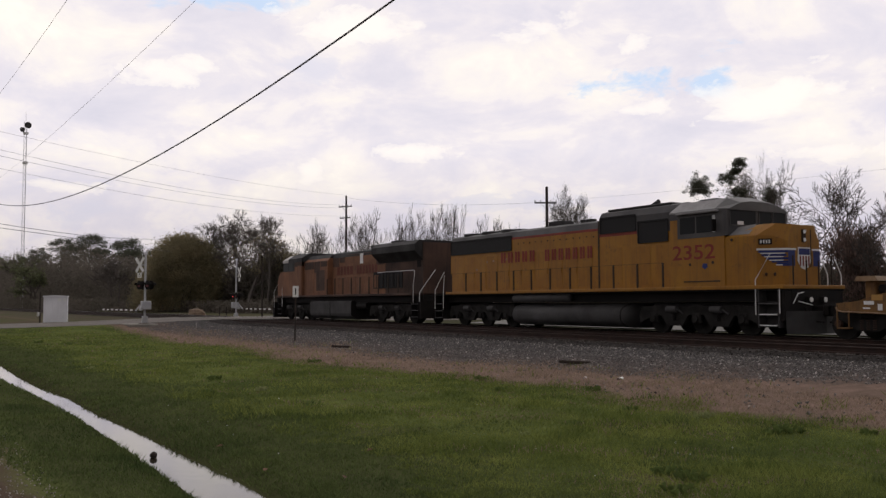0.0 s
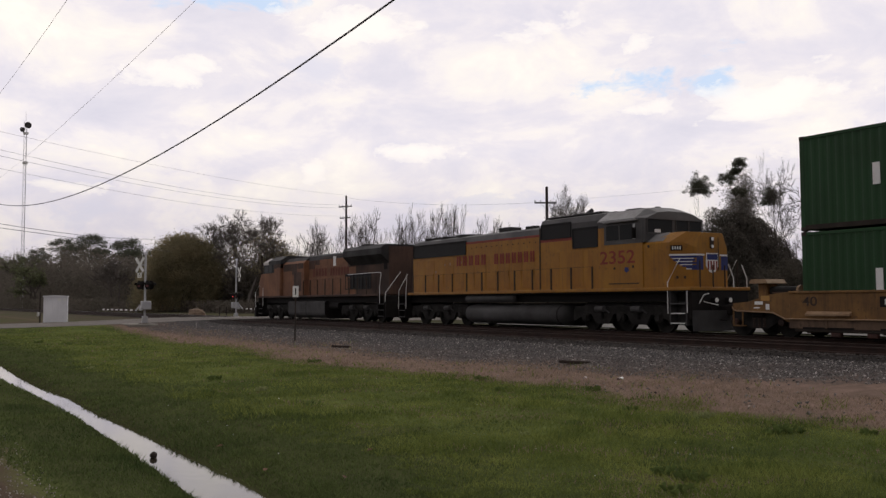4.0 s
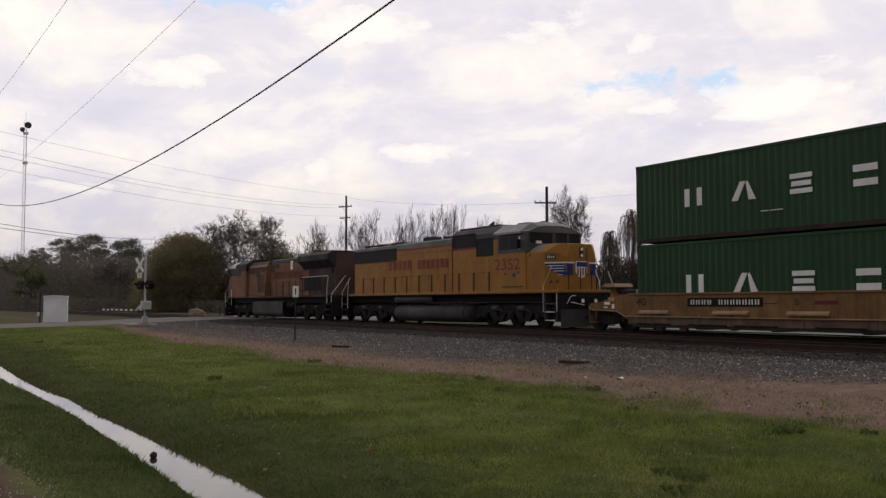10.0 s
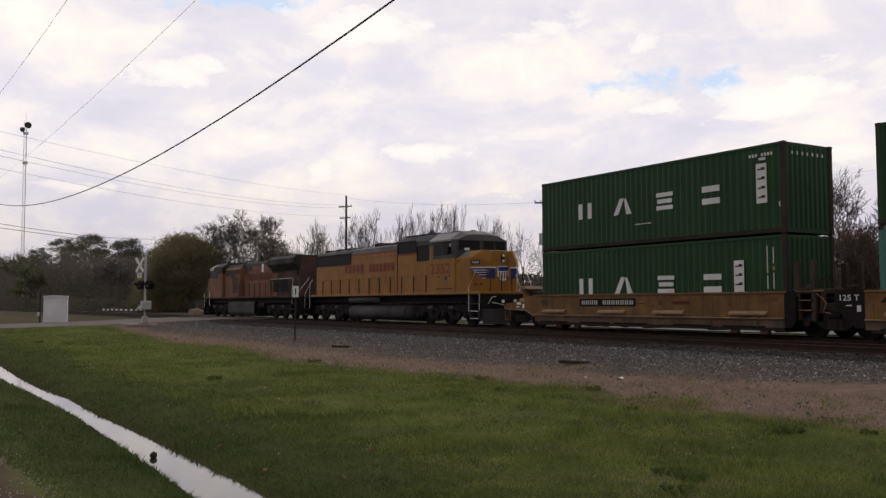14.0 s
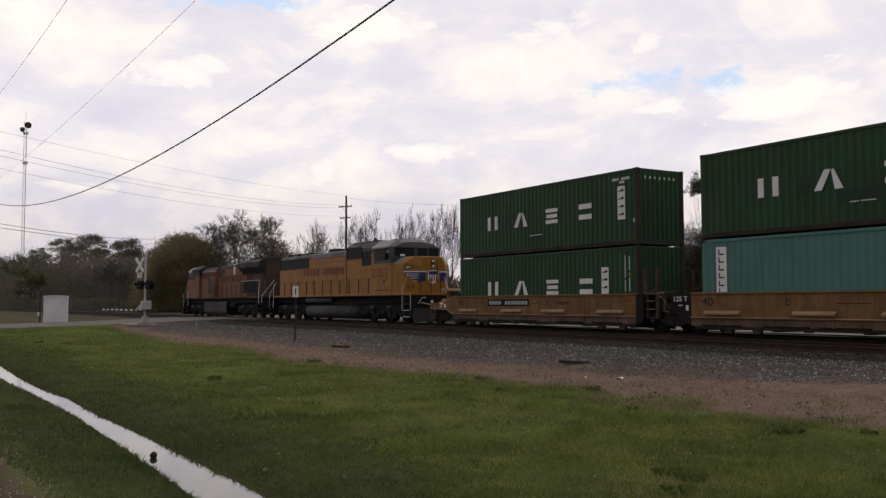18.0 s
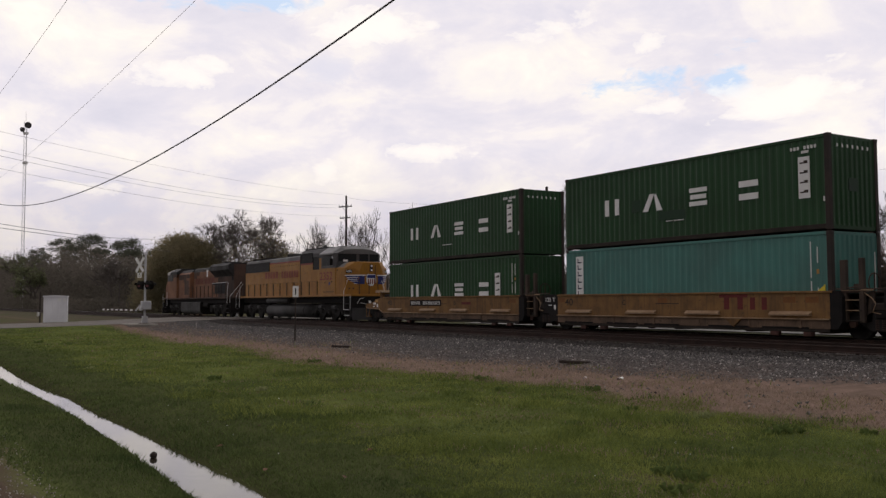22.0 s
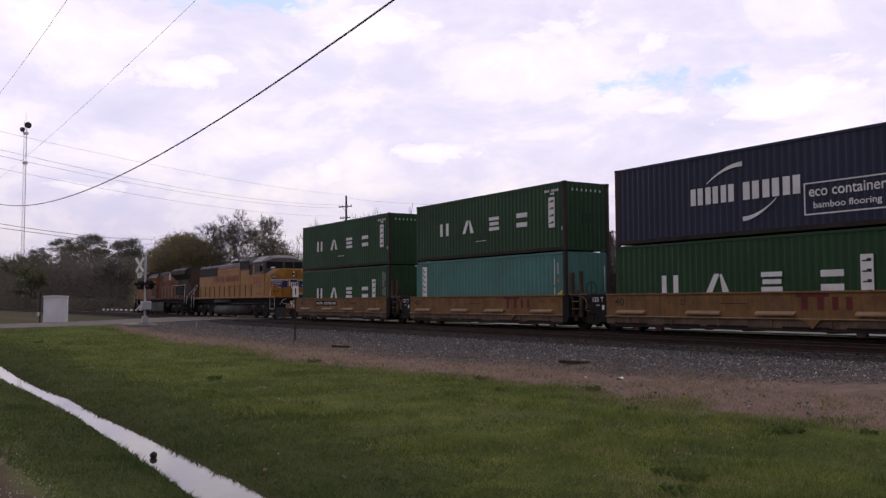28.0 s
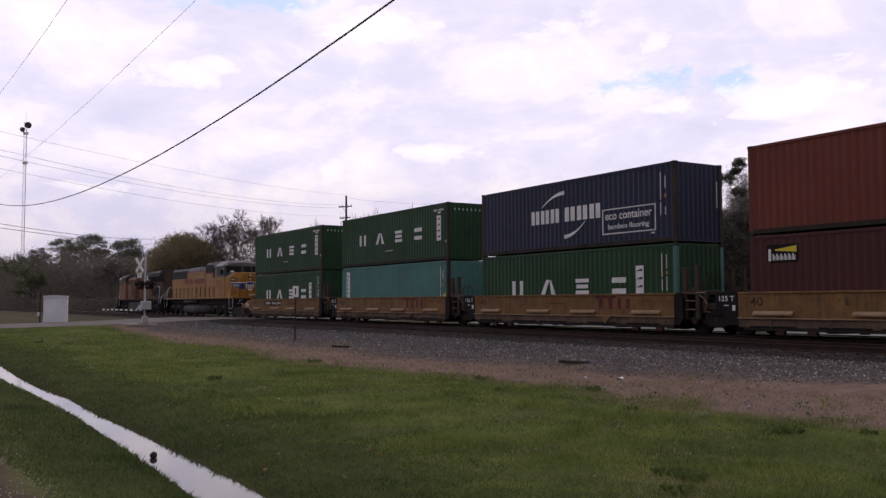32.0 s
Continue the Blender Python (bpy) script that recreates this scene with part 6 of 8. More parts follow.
def patched_green(T, y):
    upper_green(T, y)
    for a, b, z0, z1 in ((3.85, 4.30, 1.2, 1.65), (5.2, 6.5, 0.80, 1.12)):
        part("paint_patch", Shape().box(a, b, y + 0.0085, y + 0.0155, z0, z1), PATCH, T, "dark overpainted patch")
    part("paint_patch", Shape().box(12.165, 12.178, -0.25, 0.2, 1.2, 1.6), PATCH, T, "dark overpainted patch")


lower_green = lambda T, y: four_marks(T, y, 1.43 - LOW, 10.16, 2.46 - LOW, True)
container(UNITS[0], 0, LOW, GREEN_BOX, "dark green ribbed steel container low in the well", lower_green)
container(UNITS[0], 0, UP, GREEN_BOX, "dark green ribbed steel container stacked on a green one", upper_green)
container(UNITS[1], 0, LOW, TEAL_BOX, "teal ribbed steel container low in the well", decor_teal)
container(UNITS[1], 0, UP, GREEN_BOX, "dark green container with patched paint, on a teal one", patched_green)
container(UNITS[2], 0, LOW, GREEN_BOX, "dark green ribbed steel container under a navy one", lower_green, end_post=TEAL_BOX)
container(UNITS[2], 0, UP, NAVY_BOX, "navy blue container with white swooshes, stacked on top", decor_navy, door_post=MAROON_BOX)
container(UNITS[3], 0, LOW, MAROON_BOX, "maroon container with a dark badge, low in the well", decor_badge)
container(UNITS[3], 0, UP, RED_BOX, "brown-red ribbed steel container stacked on a maroon one", decor_red)

# ---------------------------------------------------------------- surroundings


def floor_at(x, y):
    return float(height(np.array(float(x)), np.array(float(y))))


class Grower:
    """Grows the limbs of one tree; keeps the tips for leaves."""

    def __init__(self, seed):
        self.rng = random.Random(seed)
        self.trunk, self.limbs, self.tips = Shape(), Shape(), []

    def limb(self, p, d, length, r, level, top, kids, bend, up, rmin):
        rng = self.rng
        pts, n = [p.copy()], 4 if level < 2 else 3
        for i in range(n):
            d = (d + Vector((rng.uniform(-bend, bend), rng.uniform(-bend, bend), rng.uniform(-bend, bend) * 0.6 + up))).normalized()
            pts.append(pts[-1] + d * length / n)
        (self.trunk if level == 0 else self.limbs).tube(pts, r, 7 if level == 0 else (5 if level == 1 else 3), max(r * (0.55 if level == 0 else 0.45), rmin), caps=level == 0)
        if level >= top:
            self.tips.append(pts[-1])
            if level > 0:
                self.tips.append(pts[1])
            return
        k = kids + (rng.random() < 0.4)
        for i in range(k):
            f = (0.40 + 0.6 * (i + rng.random()) / k) if level == 0 else (0.30 + 0.7 * (i + rng.random()) / k)
            s = min(int(f * n), n - 1)
            q = pts[s].lerp(pts[s + 1], f * n - s)
            a = rng.uniform(0, 2 * math.pi)
            side = d.cross(Vector((math.cos(a), math.sin(a), 0.3))).normalized()
            nd_ = (d * rng.uniform(0.55, 0.95) + side * rng.uniform(0.5, 0.95)).normalized()
            self.limb(q, nd_, length * rng.uniform(0.48, 0.68), max(r * 0.42, rmin), level + 1, top, kids, bend * 1.15, up, rmin)
        if level > 0:
            self.limb(pts[-1], d, length * 0.55, max(r * 0.45, rmin), level + 1, top, kids, bend * 1.15, up, rmin)


def leaf_quads(centres, per, radius, size, seed, droop=0.0, squash=0.8):
    """Small leaf clumps scattered round the given places."""
    rng = np.random.default_rng(seed)
    c = np.repeat(np.asarray([tuple(p) for p in centres]), per, axis=0)
    o = rng.normal(size=(len(c), 3)) * radius * 0.5
    o[:, 2] *= squash
    if droop:
        o[:, 2] -= np.abs(rng.normal(size=len(c))) * droop
    c = c + o
    s = size * rng.uniform(0.5, 1.3, (len(c), 1))
    u = rng.normal(size=(len(c), 3))
    u /= np.linalg.norm(u, axis=1, keepdims=True)
    w = np.cross(u, rng.normal(size=(len(c), 3)))
    w /= np.linalg.norm(w, axis=1, keepdims=True)
    if droop:
        u = u * 0.25 + np.array([0, 0, 1.4])
    v = np.stack([c - u * s - w * s * 0.15, c + w * s * 0.55, c + u * s, c - w * s * 0.5], 1).reshape(-1, 3)
    return v, np.arange(len(v)).reshape(-1, 4)


def tree(x, y, top, spread, seed, label, bark=BARK, leaf=None, per=0, size=0.25, levels=4, kids=3, lean=0.0, radius=0.8, droop=0.0, trunk=0.35, name="tree", rmin=None, clumps=(), r0=None, up=0.06, bend=0.2):
    """A tree grown from a tapered trunk; top is its height above the ground."""
    g = Grower(seed)
    rmin = rmin or 0.00026 * math.hypot(x, y)
    d = Vector((lean, 0, 1)).normalized()
    g.limb(Vector((0, 0, -0.1)), d, top * trunk * 1.25, r0 or top * 0.0135, 0, levels, kids, bend * 0.5, up, rmin)
    # scale the grown crown to the height and width wanted
    zs = [v[2] for v in g.trunk.v + g.limbs.v]
    xs = sorted(abs(v[0] - v[2] * lean) for v in g.limbs.v)
    kz, kx = top / max(zs), spread / 2 / max(xs[int(len(xs) * 0.96)], 0.1)
    fit = lambda p: (p[2] * kz * lean + (p[0] - p[2] * lean) * kx, p[1] * kx, p[2] * kz)
    low = top * trunk * 0.6
    trunk_fit = lambda p: tuple(a + (b - a) * min(max(p[2] / low, 0), 1) for a, b in zip((p[0], p[1], p[2] * kz), fit(p)))
    g.trunk.v = [trunk_fit(p) for p in g.trunk.v]
    g.limbs.v = [fit(p) for p in g.limbs.v]
    T = thing(name, pose(x, y, floor_at(x, y), 0, 0, 0), label, "tree", "trees behind the tracks")
    tr = part("trunk", g.trunk, bark, T)
    crown = part("crown", g.limbs, bark, T, "branches and twigs")
    if leaf:
        v, f = leaf_quads([fit(p) for p in g.tips], per, radius, size, seed, droop)
        part("foliage", raw_mesh("foliage", v, f, leaf), leaf, T)
    for dx, dz, r in clumps:
        rng = np.random.default_rng(seed + int(dz * 10))
        c = rng.normal(size=(46, 3)) * np.array([r, r, r * 0.75]) * 0.42 + np.array([dx, 0, dz])
        v, f = leaf_quads(c, 46, r * 0.32, 0.060, seed, 0, 0.8)
        part("leaf_clump", raw_mesh("leaf_clump", v, f, CLUMP), CLUMP, T, "dark evergreen clump")
    return T


def pine(x, y, top, spread, seed, bare=0.55):
    """A loblolly pine: long bare trunk, clumped crown with gaps."""
    rng = random.Random(seed)
    T = thing("pine_tree", pose(x, y, floor_at(x, y)), "tall dark green pine with clumped crown", "tree", "trees behind the tracks")
    sway = rng.uniform(-0.6, 0.6)
    tp = [(sway * (z / top) ** 2, 0.3 * sway * (z / top), z) for z in np.linspace(-0.1, top * 0.96, 8)]
    part("trunk", Shape().tube(tp, top * 0.013, 7, 0.05), BARK, T)
    limbs, tips = Shape(), []
    for i in range(17):
        h = bare + (0.96 - bare) * ((i + rng.random()) / 17) ** 0.7
        z, a = top * h, i * 2.4 + rng.uniform(-0.4, 0.4)
        u = (h - bare) / (1 - bare)
        ln = spread / 2 * math.sqrt(max(1.0 - (u - 0.35) ** 2 * 2.0, 0.1)) * rng.uniform(0.55, 1.05)
        b = Vector((sway * h ** 2, 0, z))
        e = b + Vector((math.cos(a) * ln, math.sin(a) * ln, ln * rng.uniform(0.0, 0.35)))
        limbs.tube([b, (b + e) / 2 + Vector((0, 0, -0.15)), e], 0.08, 4, 0.03)
        tips += [e] * 2 + [b.lerp(e, rng.uniform(0.5, 0.75)) + Vector((0, 0, 0.3))]
    tips.append(Vector((sway, 0, top * 0.98)))
    part("crown", limbs, BARK, T)
    v, f = leaf_quads(tips, 120, spread * 0.16, 0.15 * max(spread / 8, 0.5), seed, 0, 0.55)
    part("foliage", raw_mesh("foliage", v, f, PINE), PINE, T, "dark needle clumps")
    return T


def mound_tree(x, y, top, spread, seed):
    """A dense, broad crown that reaches nearly to the ground."""
    rng = np.random.default_rng(seed)
    T = thing("broadleaf_tree", pose(x, y, floor_at(x, y)), "broad dense olive-brown tree with a rounded crown", "tree", "trees behind the tracks")
    g = Grower(seed)
    g.limb(Vector((0, 0, -0.1)), Vector((0, 0, 1)), top * 0.7, 0.35, 0, 3, 5, 0.15, 0.05, 0.03)
    k = min(0.8 * top / max(p[2] for p in g.limbs.v), 0.36 * spread / max(math.hypot(p[0], p[1]) for p in g.limbs.v))
    for q in (g.trunk, g.limbs):
        q.v = [(p[0] * k, p[1] * k, p[2] * k) for p in q.v]
    part("trunk", g.trunk, BARK, T)
    part("crown", g.limbs, BARK, T)
    n = 520
    a = rng.uniform(0, 2 * math.pi, n)
    h = rng.uniform(0.05, 1, n) ** 0.8
    rr = spread / 2 * np.sqrt(np.clip(1 - (np.clip(h - 0.40, 0, 1) / 0.60) ** 3.4, 0, 1)) * rng.uniform(0.55, 1.0, n) ** 0.5 * (0.82 + 0.18 * np.sin(a * 3 + 1) * np.sin(h * 7))
    c = np.stack([rr * np.cos(a), rr * np.sin(a), h * (top - 0.8) + rng.uniform(-0.5, 0.5, n)], 1)
    v, f = leaf_quads(c, 150, 1.5, 0.145, seed, 0, 0.8)
    part("foliage", raw_mesh("foliage", v, f, OAK), OAK, T, "thick olive-brown foliage")


def brush(name, xs, ys, tops, count, size, mat, seed, label, depth=5.0):
    """An uneven band of undergrowth along a line, denser towards the ground."""
    rng = np.random.default_rng(seed)
    u = rng.uniform(0, len(xs) - 1, count)
    x, y, h = (np.interp(u, range(len(xs)), q) for q in (xs, ys, tops))
    wob = np.array([noise.noise((a * 0.11, b * 0.11, seed)) * 0.45 + noise.noise((a * 0.5, b * 0.5, seed + 7)) * 0.28 for a, b in zip(x, y)])
    h = h * (0.85 + wob * 0.8)
    z = h * rng.uniform(0, 1, count)
    back = rng.uniform(0, depth, count)
    c = np.stack([x, y + back, z - 0.5], 1)
    s = size * rng.uniform(0.4, 1.4, (count, 1))
    a = rng.normal(size=(count, 3)) + np.array([0, 0, 0.8])
    a /= np.linalg.norm(a, axis=1, keepdims=True)
    b = np.cross(a, rng.normal(size=(count, 3)))
    b /= np.linalg.norm(b, axis=1, keepdims=True)
    v = np.stack([c - a * s, c + b * s * 0.42, c + a * s, c - b * s * 0.38], 1).reshape(-1, 3)
    return tagged(new(name, raw_mesh(name, v, np.arange(len(v)).reshape(-1, 4), mat)), label, "undergrowth", kind="stuff")


def wood_edge(name, xs, ys, tops, mat, seed, label):
    """The dark inside of the wood behind the undergrowth: an uneven bank of foliage."""
    n, m = 260, 9
    v = []
    for i in range(n):
        u = i / (n - 1) * (len(xs) - 1)
        x, y, h = (float(np.interp(u, range(len(xs)), q)) for q in (xs, ys, tops))
        h *= 0.85 + 0.35 * noise.noise((x * 0.12, y * 0.12, seed)) + 0.2 * noise.noise((x * 0.6, y * 0.6, seed))
        for j in range(m):
            f = j / (m - 1)
            v.append((x + noise.noise((i * 0.9, j * 0.8, seed)) * 0.8, y + 2.2 * f * f + noise.noise((i * 0.7, j * 1.1, seed + 3)) * 1.4, -0.8 + (h + 0.3) * f))
    f = [(i * m + j, i * m + m + j, i * m + m + j + 1, i * m + j + 1) for i in range(n - 1) for j in range(m - 1)]
    s = Shape().add(v, f)
    return solo(name, s, mat, label, "woods", kind="stuff")


# treeline far down the line and beyond the tracks
LINE_X = [60, -20, -60, -100, -130, -165, -210, -290, -420, -620]
LINE_Y = [60, 61, 62, 64, 60, 50, 42, 42, 44, 46]
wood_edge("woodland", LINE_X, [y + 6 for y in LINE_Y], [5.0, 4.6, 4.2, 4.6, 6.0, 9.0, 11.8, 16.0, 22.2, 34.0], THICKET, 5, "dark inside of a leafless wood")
brush("undergrowth", LINE_X, LINE_Y, [5.6, 5.2, 4.8, 5.0, 6.6, 9.8, 12.8, 17.2, 23.4, 35.0], 170000, 0.30, THICKET, 11, "tangled grey-brown brush at the wood's edge", 7)
brush("undergrowth", LINE_X[:5], [y - 2 for y in LINE_Y[:5]], [4.6, 4.8, 4.0, 3.6, 3.8], 60000, 0.17, THICKET, 12, "tangled grey-brown brush beyond the tracks", 5)
brush("undergrowth", [-120, -165, -210, -290, -420], [50, 42, 36, 35, 36], [2.0, 2.5, 3, 4, 5], 20000, 0.30, THICKET, 13, "low grey-brown shrubs along the line", 6)
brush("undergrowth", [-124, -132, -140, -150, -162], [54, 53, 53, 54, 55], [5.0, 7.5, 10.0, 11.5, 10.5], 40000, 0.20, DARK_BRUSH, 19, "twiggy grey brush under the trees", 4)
brush("undergrowth", [-250, -300, -380, -520], [8, 6, 2, -10], [4, 7, 10, 13], 12000, 0.7, THICKET, 14, "grey-brown brush at the end of the road", 10)

for i, (x, h, w, bare) in enumerate(((-476, 22.4, 9, 0.6), (-438, 23.0, 8, 0.62), (-406, 24.6, 8, 0.66), (-380, 21.0, 8, 0.6), (-348, 25.0, 9, 0.72), (-330, 20.5, 8, 0.45), (-312, 21.0, 8, 0.62), (-298.4, 23.4, 9.5, 0.70), (-285, 18.6, 7, 0.6), (-270.3, 17.2, 7, 0.6),
                                     (-249, 15.6, 6, 0.65), (-243.3, 18.3, 9.0, 0.66), (-230.2, 15.2, 6, 0.66), (-220.8, 14.6, 5, 0.66))):
    pine(x, 52 + (i * 5) % 3, h, w, 20 + i, bare)
tree(-318, 40, 17.5, 10, 41, "half-leafed young tree in spring green", BARK, SPRING, 26, 0.24, 3, 3, name="young_tree")
tree(-292, 38, 12.5, 10, 42, "half-leafed young tree in spring green", BARK, SPRING, 26, 0.24, 3, 3, name="young_tree")
tree(-190, 40, 10.5, 8, 43, "leafless grey tree at the wood's edge", BARK_PALE, None, levels=4, name="bare_tree")
tree(-196, 40, 11.5, 7, 44, "leafless grey tree at the wood's edge", BARK_PALE, None, levels=4, name="bare_tree")
mound_tree(-162.5, 45.5, 13.9, 16.5, 51)
mound_tree(-166.5, 47.0, 12.5, 12.0, 53)
mound_tree(-176, 46.0, 9.5, 13, 52)
tree(-156.5, 53, 19.2, 18.0, 514, "spreading grey tree with a few new leaves", BARK_PALE, VINE_TANGLE, 1, 0.05, 5, 4, rmin=0.019, name="budding_tree", bend=0.3, radius=0.9)
tree(-135.5, 51, 15.8, 9, 56, "grey tree with thin grey-brown buds", BARK_PALE, VINE_TANGLE, 1, 0.07, 5, 3, rmin=0.020, name="budding_tree", bend=0.3, radius=0.8)
tree(-141, 50, 13.0, 11, 57, "grey tree with thin olive foliage", BARK_PALE, OAK, 10, 0.10, 4, 4, rmin=0.02, name="budding_tree", bend=0.3)
for i, (x, y, h, w) in enumerate(((-135.7, 57, 14.4, 5.5), (-130, 58, 14.8, 5), (-125, 58, 15.2, 6), (-122, 60, 13.8, 5), (-119, 58, 14.6, 5), (-116, 60, 13.6, 5), (-113, 58, 15.0, 6), (-110, 60, 14.2, 4.5), (-107, 58, 15.2, 5.5), (-104.3, 60, 13.4, 4.5),
                                 (-101.5, 58, 13.8, 4.5), (-98, 58, 14.4, 6), (-95, 60, 14.0, 5), (-92.5, 58, 13.4, 4.5), (-140, 58, 13.5, 6), (-88.5, 60, 12.4, 5), (-84.5, 60, 11.6, 4.5))):
    tree(x, y, h, w, 60 + i, "slender leafless tree behind the tracks", BARK, None, levels=4, kids=3, name="bare_tree", trunk=0.5, up=0.17, rmin=0.025, bend=0.22)
tree(-72.4, 60, 14.2, 5.0, 514, "bare tree with a rounded crown of fine twigs", BARK, VINE_TANGLE, 1, 0.04, 5, 4, rmin=0.016, name="budding_tree", trunk=0.45, radius=0.5, bend=0.3)
tree(-80.5, 60, 10.4, 4.5, 76, "low leafless tree behind the pole", BARK, None, levels=4, rmin=0.014, name="bare_tree")
tree(-77.3, 61, 10.8, 3.6, 530, "low leafless tree behind the pole", BARK, None, levels=4, rmin=0.014, name="bare_tree")


def weeping(x, y, top, spread, seed):
    """A dead trunk hung all over with long strands of vine."""
    rng = random.Random(seed)
    T = thing("vine_tree", pose(x, y, floor_at(x, y)), "dead tree draped with long hanging vines", "tree", "trees behind the tracks")
    part("trunk", Shape().tube([(0.15 * math.sin(z), 0, z) for z in np.linspace(-0.1, top * 0.97, 9)], 0.20, 7, 0.09), BARK, T)
    limbs, hang = Shape(), Shape()
    for i in range(44):
        a, f = i * 2.4 + rng.uniform(-0.3, 0.3), rng.uniform(0.84, 1.0)
        ln = spread / 2 * rng.uniform(0.35, 1.0) * (1.55 - f * 0.6)
        u, z = Vector((math.cos(a), math.sin(a), 0)), top * f - 0.55
        arc = [Vector((0, 0, z)), u * ln * 0.4 + Vector((0, 0, z + 0.45)), u * ln * 0.8 + Vector((0, 0, z + 0.25)), u * ln + Vector((0, 0, z - 0.5)), u * ln * 1.08 + Vector((0, 0, z - 1.5))]
        limbs.tube(arc, 0.035, 4, 0.012)
        for k in range(9):
            q = rng.uniform(0.6, 3.98)
            b = arc[int(q)].lerp(arc[int(q) + 1], q - int(q))
            drop = rng.uniform(0.8, 4.6) * min(1.0, top / 9)
            w = Vector((rng.uniform(-0.12, 0.12), rng.uniform(-0.12, 0.12), 0))
            hang.tube([b, b + w + Vector((0, 0, -drop * 0.5)), b + w * 1.6 + Vector((0, 0, -drop))], rng.uniform(0.008, 0.018), 3, 0.006, caps=False)
    part("crown", limbs, BARK, T)
    part("hanging_vines", hang, MOSS, T, "grey strands of vine")


weeping(-60.9, 58, 10.2, 3.1, 77)
weeping(-64.0, 58, 8.4, 2.2, 78)
tree(-55.5, 59, 9.4, 3.2, 90, "small bare tree with tangled twigs", BARK_PALE, MOSS, 3, 0.07, 4, 4, name="bare_tree", bend=0.3, radius=0.4, rmin=0.012)
tree(-54.7, 60, 12.6, 2.6, 80, "slim tree topped by a round evergreen crown", BARK, None, levels=4, name="vine_tree", trunk=0.6, rmin=0.012, clumps=((0.0, 12.0, 0.85), (0.45, 11.3, 0.8), (-0.4, 11.4, 0.8)))
tree(-51.2, 60, 13.1, 4.4, 81, "tall vine-grown tree with dark evergreen clumps", BARK, MOSS, 5, 0.07, 5, 3, name="vine_tree", trunk=0.5, lean=0.06, radius=0.7, rmin=0.010, bend=0.3, clumps=((-0.5, 12.0, 0.75), (0.9, 13.1, 0.6), (0.45, 12.4, 0.5), (0.75, 10.7, 0.55)))
tree(-46.6, 60, 13.9, 4.4, 83, "tall leafless tree with one dark clump", BARK, None, levels=5, name="bare_tree", trunk=0.5, lean=0.0, rmin=0.015, bend=0.34, clumps=((-0.6, 10.1, 0.95), (-0.95, 9.7, 0.6)))
tree(-45.4, 59, 11.6, 5.4, 84, "leaning leafless tree with long limbs", BARK, None, levels=5, name="bare_tree", lean=0.30, bend=0.30, trunk=0.55, rmin=0.015)
tree(-38.6, 57, 10.4, 6.0, 85, "leafless tree with crooked limbs", BARK_PALE, None, levels=5, rmin=0.014, r0=0.09, name="bare_tree", bend=0.40)
tree(-34.2, 56, 9.8, 6.0, 86, "leafless tree with crooked limbs", BARK_PALE, None, levels=5, rmin=0.014, r0=0.09, name="bare_tree", bend=0.40)
tree(-29.5, 57, 10.2, 6.5, 87, "leafless tree with crooked limbs", BARK_PALE, None, levels=5, rmin=0.014, r0=0.09, name="bare_tree", bend=0.40)
DEAD_LEAF = surface("dead_leaves", (0.20, 0.135, 0.115), (0.14, 0.10, 0.085), 0.6, 0.95, bump=0.0, island=(0.6, 1.4), spec=0.1, thin=0.35)
tree(-37.4, 56, 6.4, 3.0, 88, "brown bush with dead leaves", BARK, DEAD_LEAF, 8, 0.085, 4, 3, name="bush", radius=0.8, droop=0.2)
tree(-35.0, 55, 6.4, 5.0, 89, "brown bush with dead leaves", BARK, DEAD_LEAF, 8, 0.085, 4, 3, name="bush", radius=0.8, droop=0.2)
brush("vine_thicket", [-57.3, -56.0, -54.6, -53.2, -52.0, -50.0, -48.5, -47.2], [58.5] * 8, [4.5, 7.0, 10.2, 11.0, 11.4, 10.2, 8.2, 4.0], 80000, 0.09, VINE_TANGLE, 16, "tangle of grey vines over the trees", 3)
brush("vine_thicket", [-58.5, -55.5, -52, -49.5, -48, -46, -44.5], [59.5] * 7, [6.0, 8.4, 10.4, 10.2, 8.4, 5.8, 4.8], 80000, 0.14, VINE_TANGLE, 23, "dense dark tangle under the vine-grown trees", 2)
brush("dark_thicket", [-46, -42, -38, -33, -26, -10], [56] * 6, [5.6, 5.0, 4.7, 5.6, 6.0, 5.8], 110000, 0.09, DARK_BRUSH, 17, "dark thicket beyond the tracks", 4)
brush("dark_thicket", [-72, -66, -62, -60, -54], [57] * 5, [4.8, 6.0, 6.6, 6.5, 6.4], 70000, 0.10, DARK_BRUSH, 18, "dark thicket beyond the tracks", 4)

# ---- poles and wires


def wire_line(name, a, b, sag, r, mat, label, category="cable", t0=0.0, t1=1.0):
    """A sagging wire through a and b; t0 and t1 carry it on past them to its poles."""
    a, b = Vector(a), Vector(b)
    pts = [a + (b - a) * t - Vector((0, 0, 4 * sag * t * (1 - t))) for t in [t0 + (t1 - t0) * i / 80 for i in range(81)]]
    return solo(name, Shape().tube(pts, r, 5), mat, label, category)


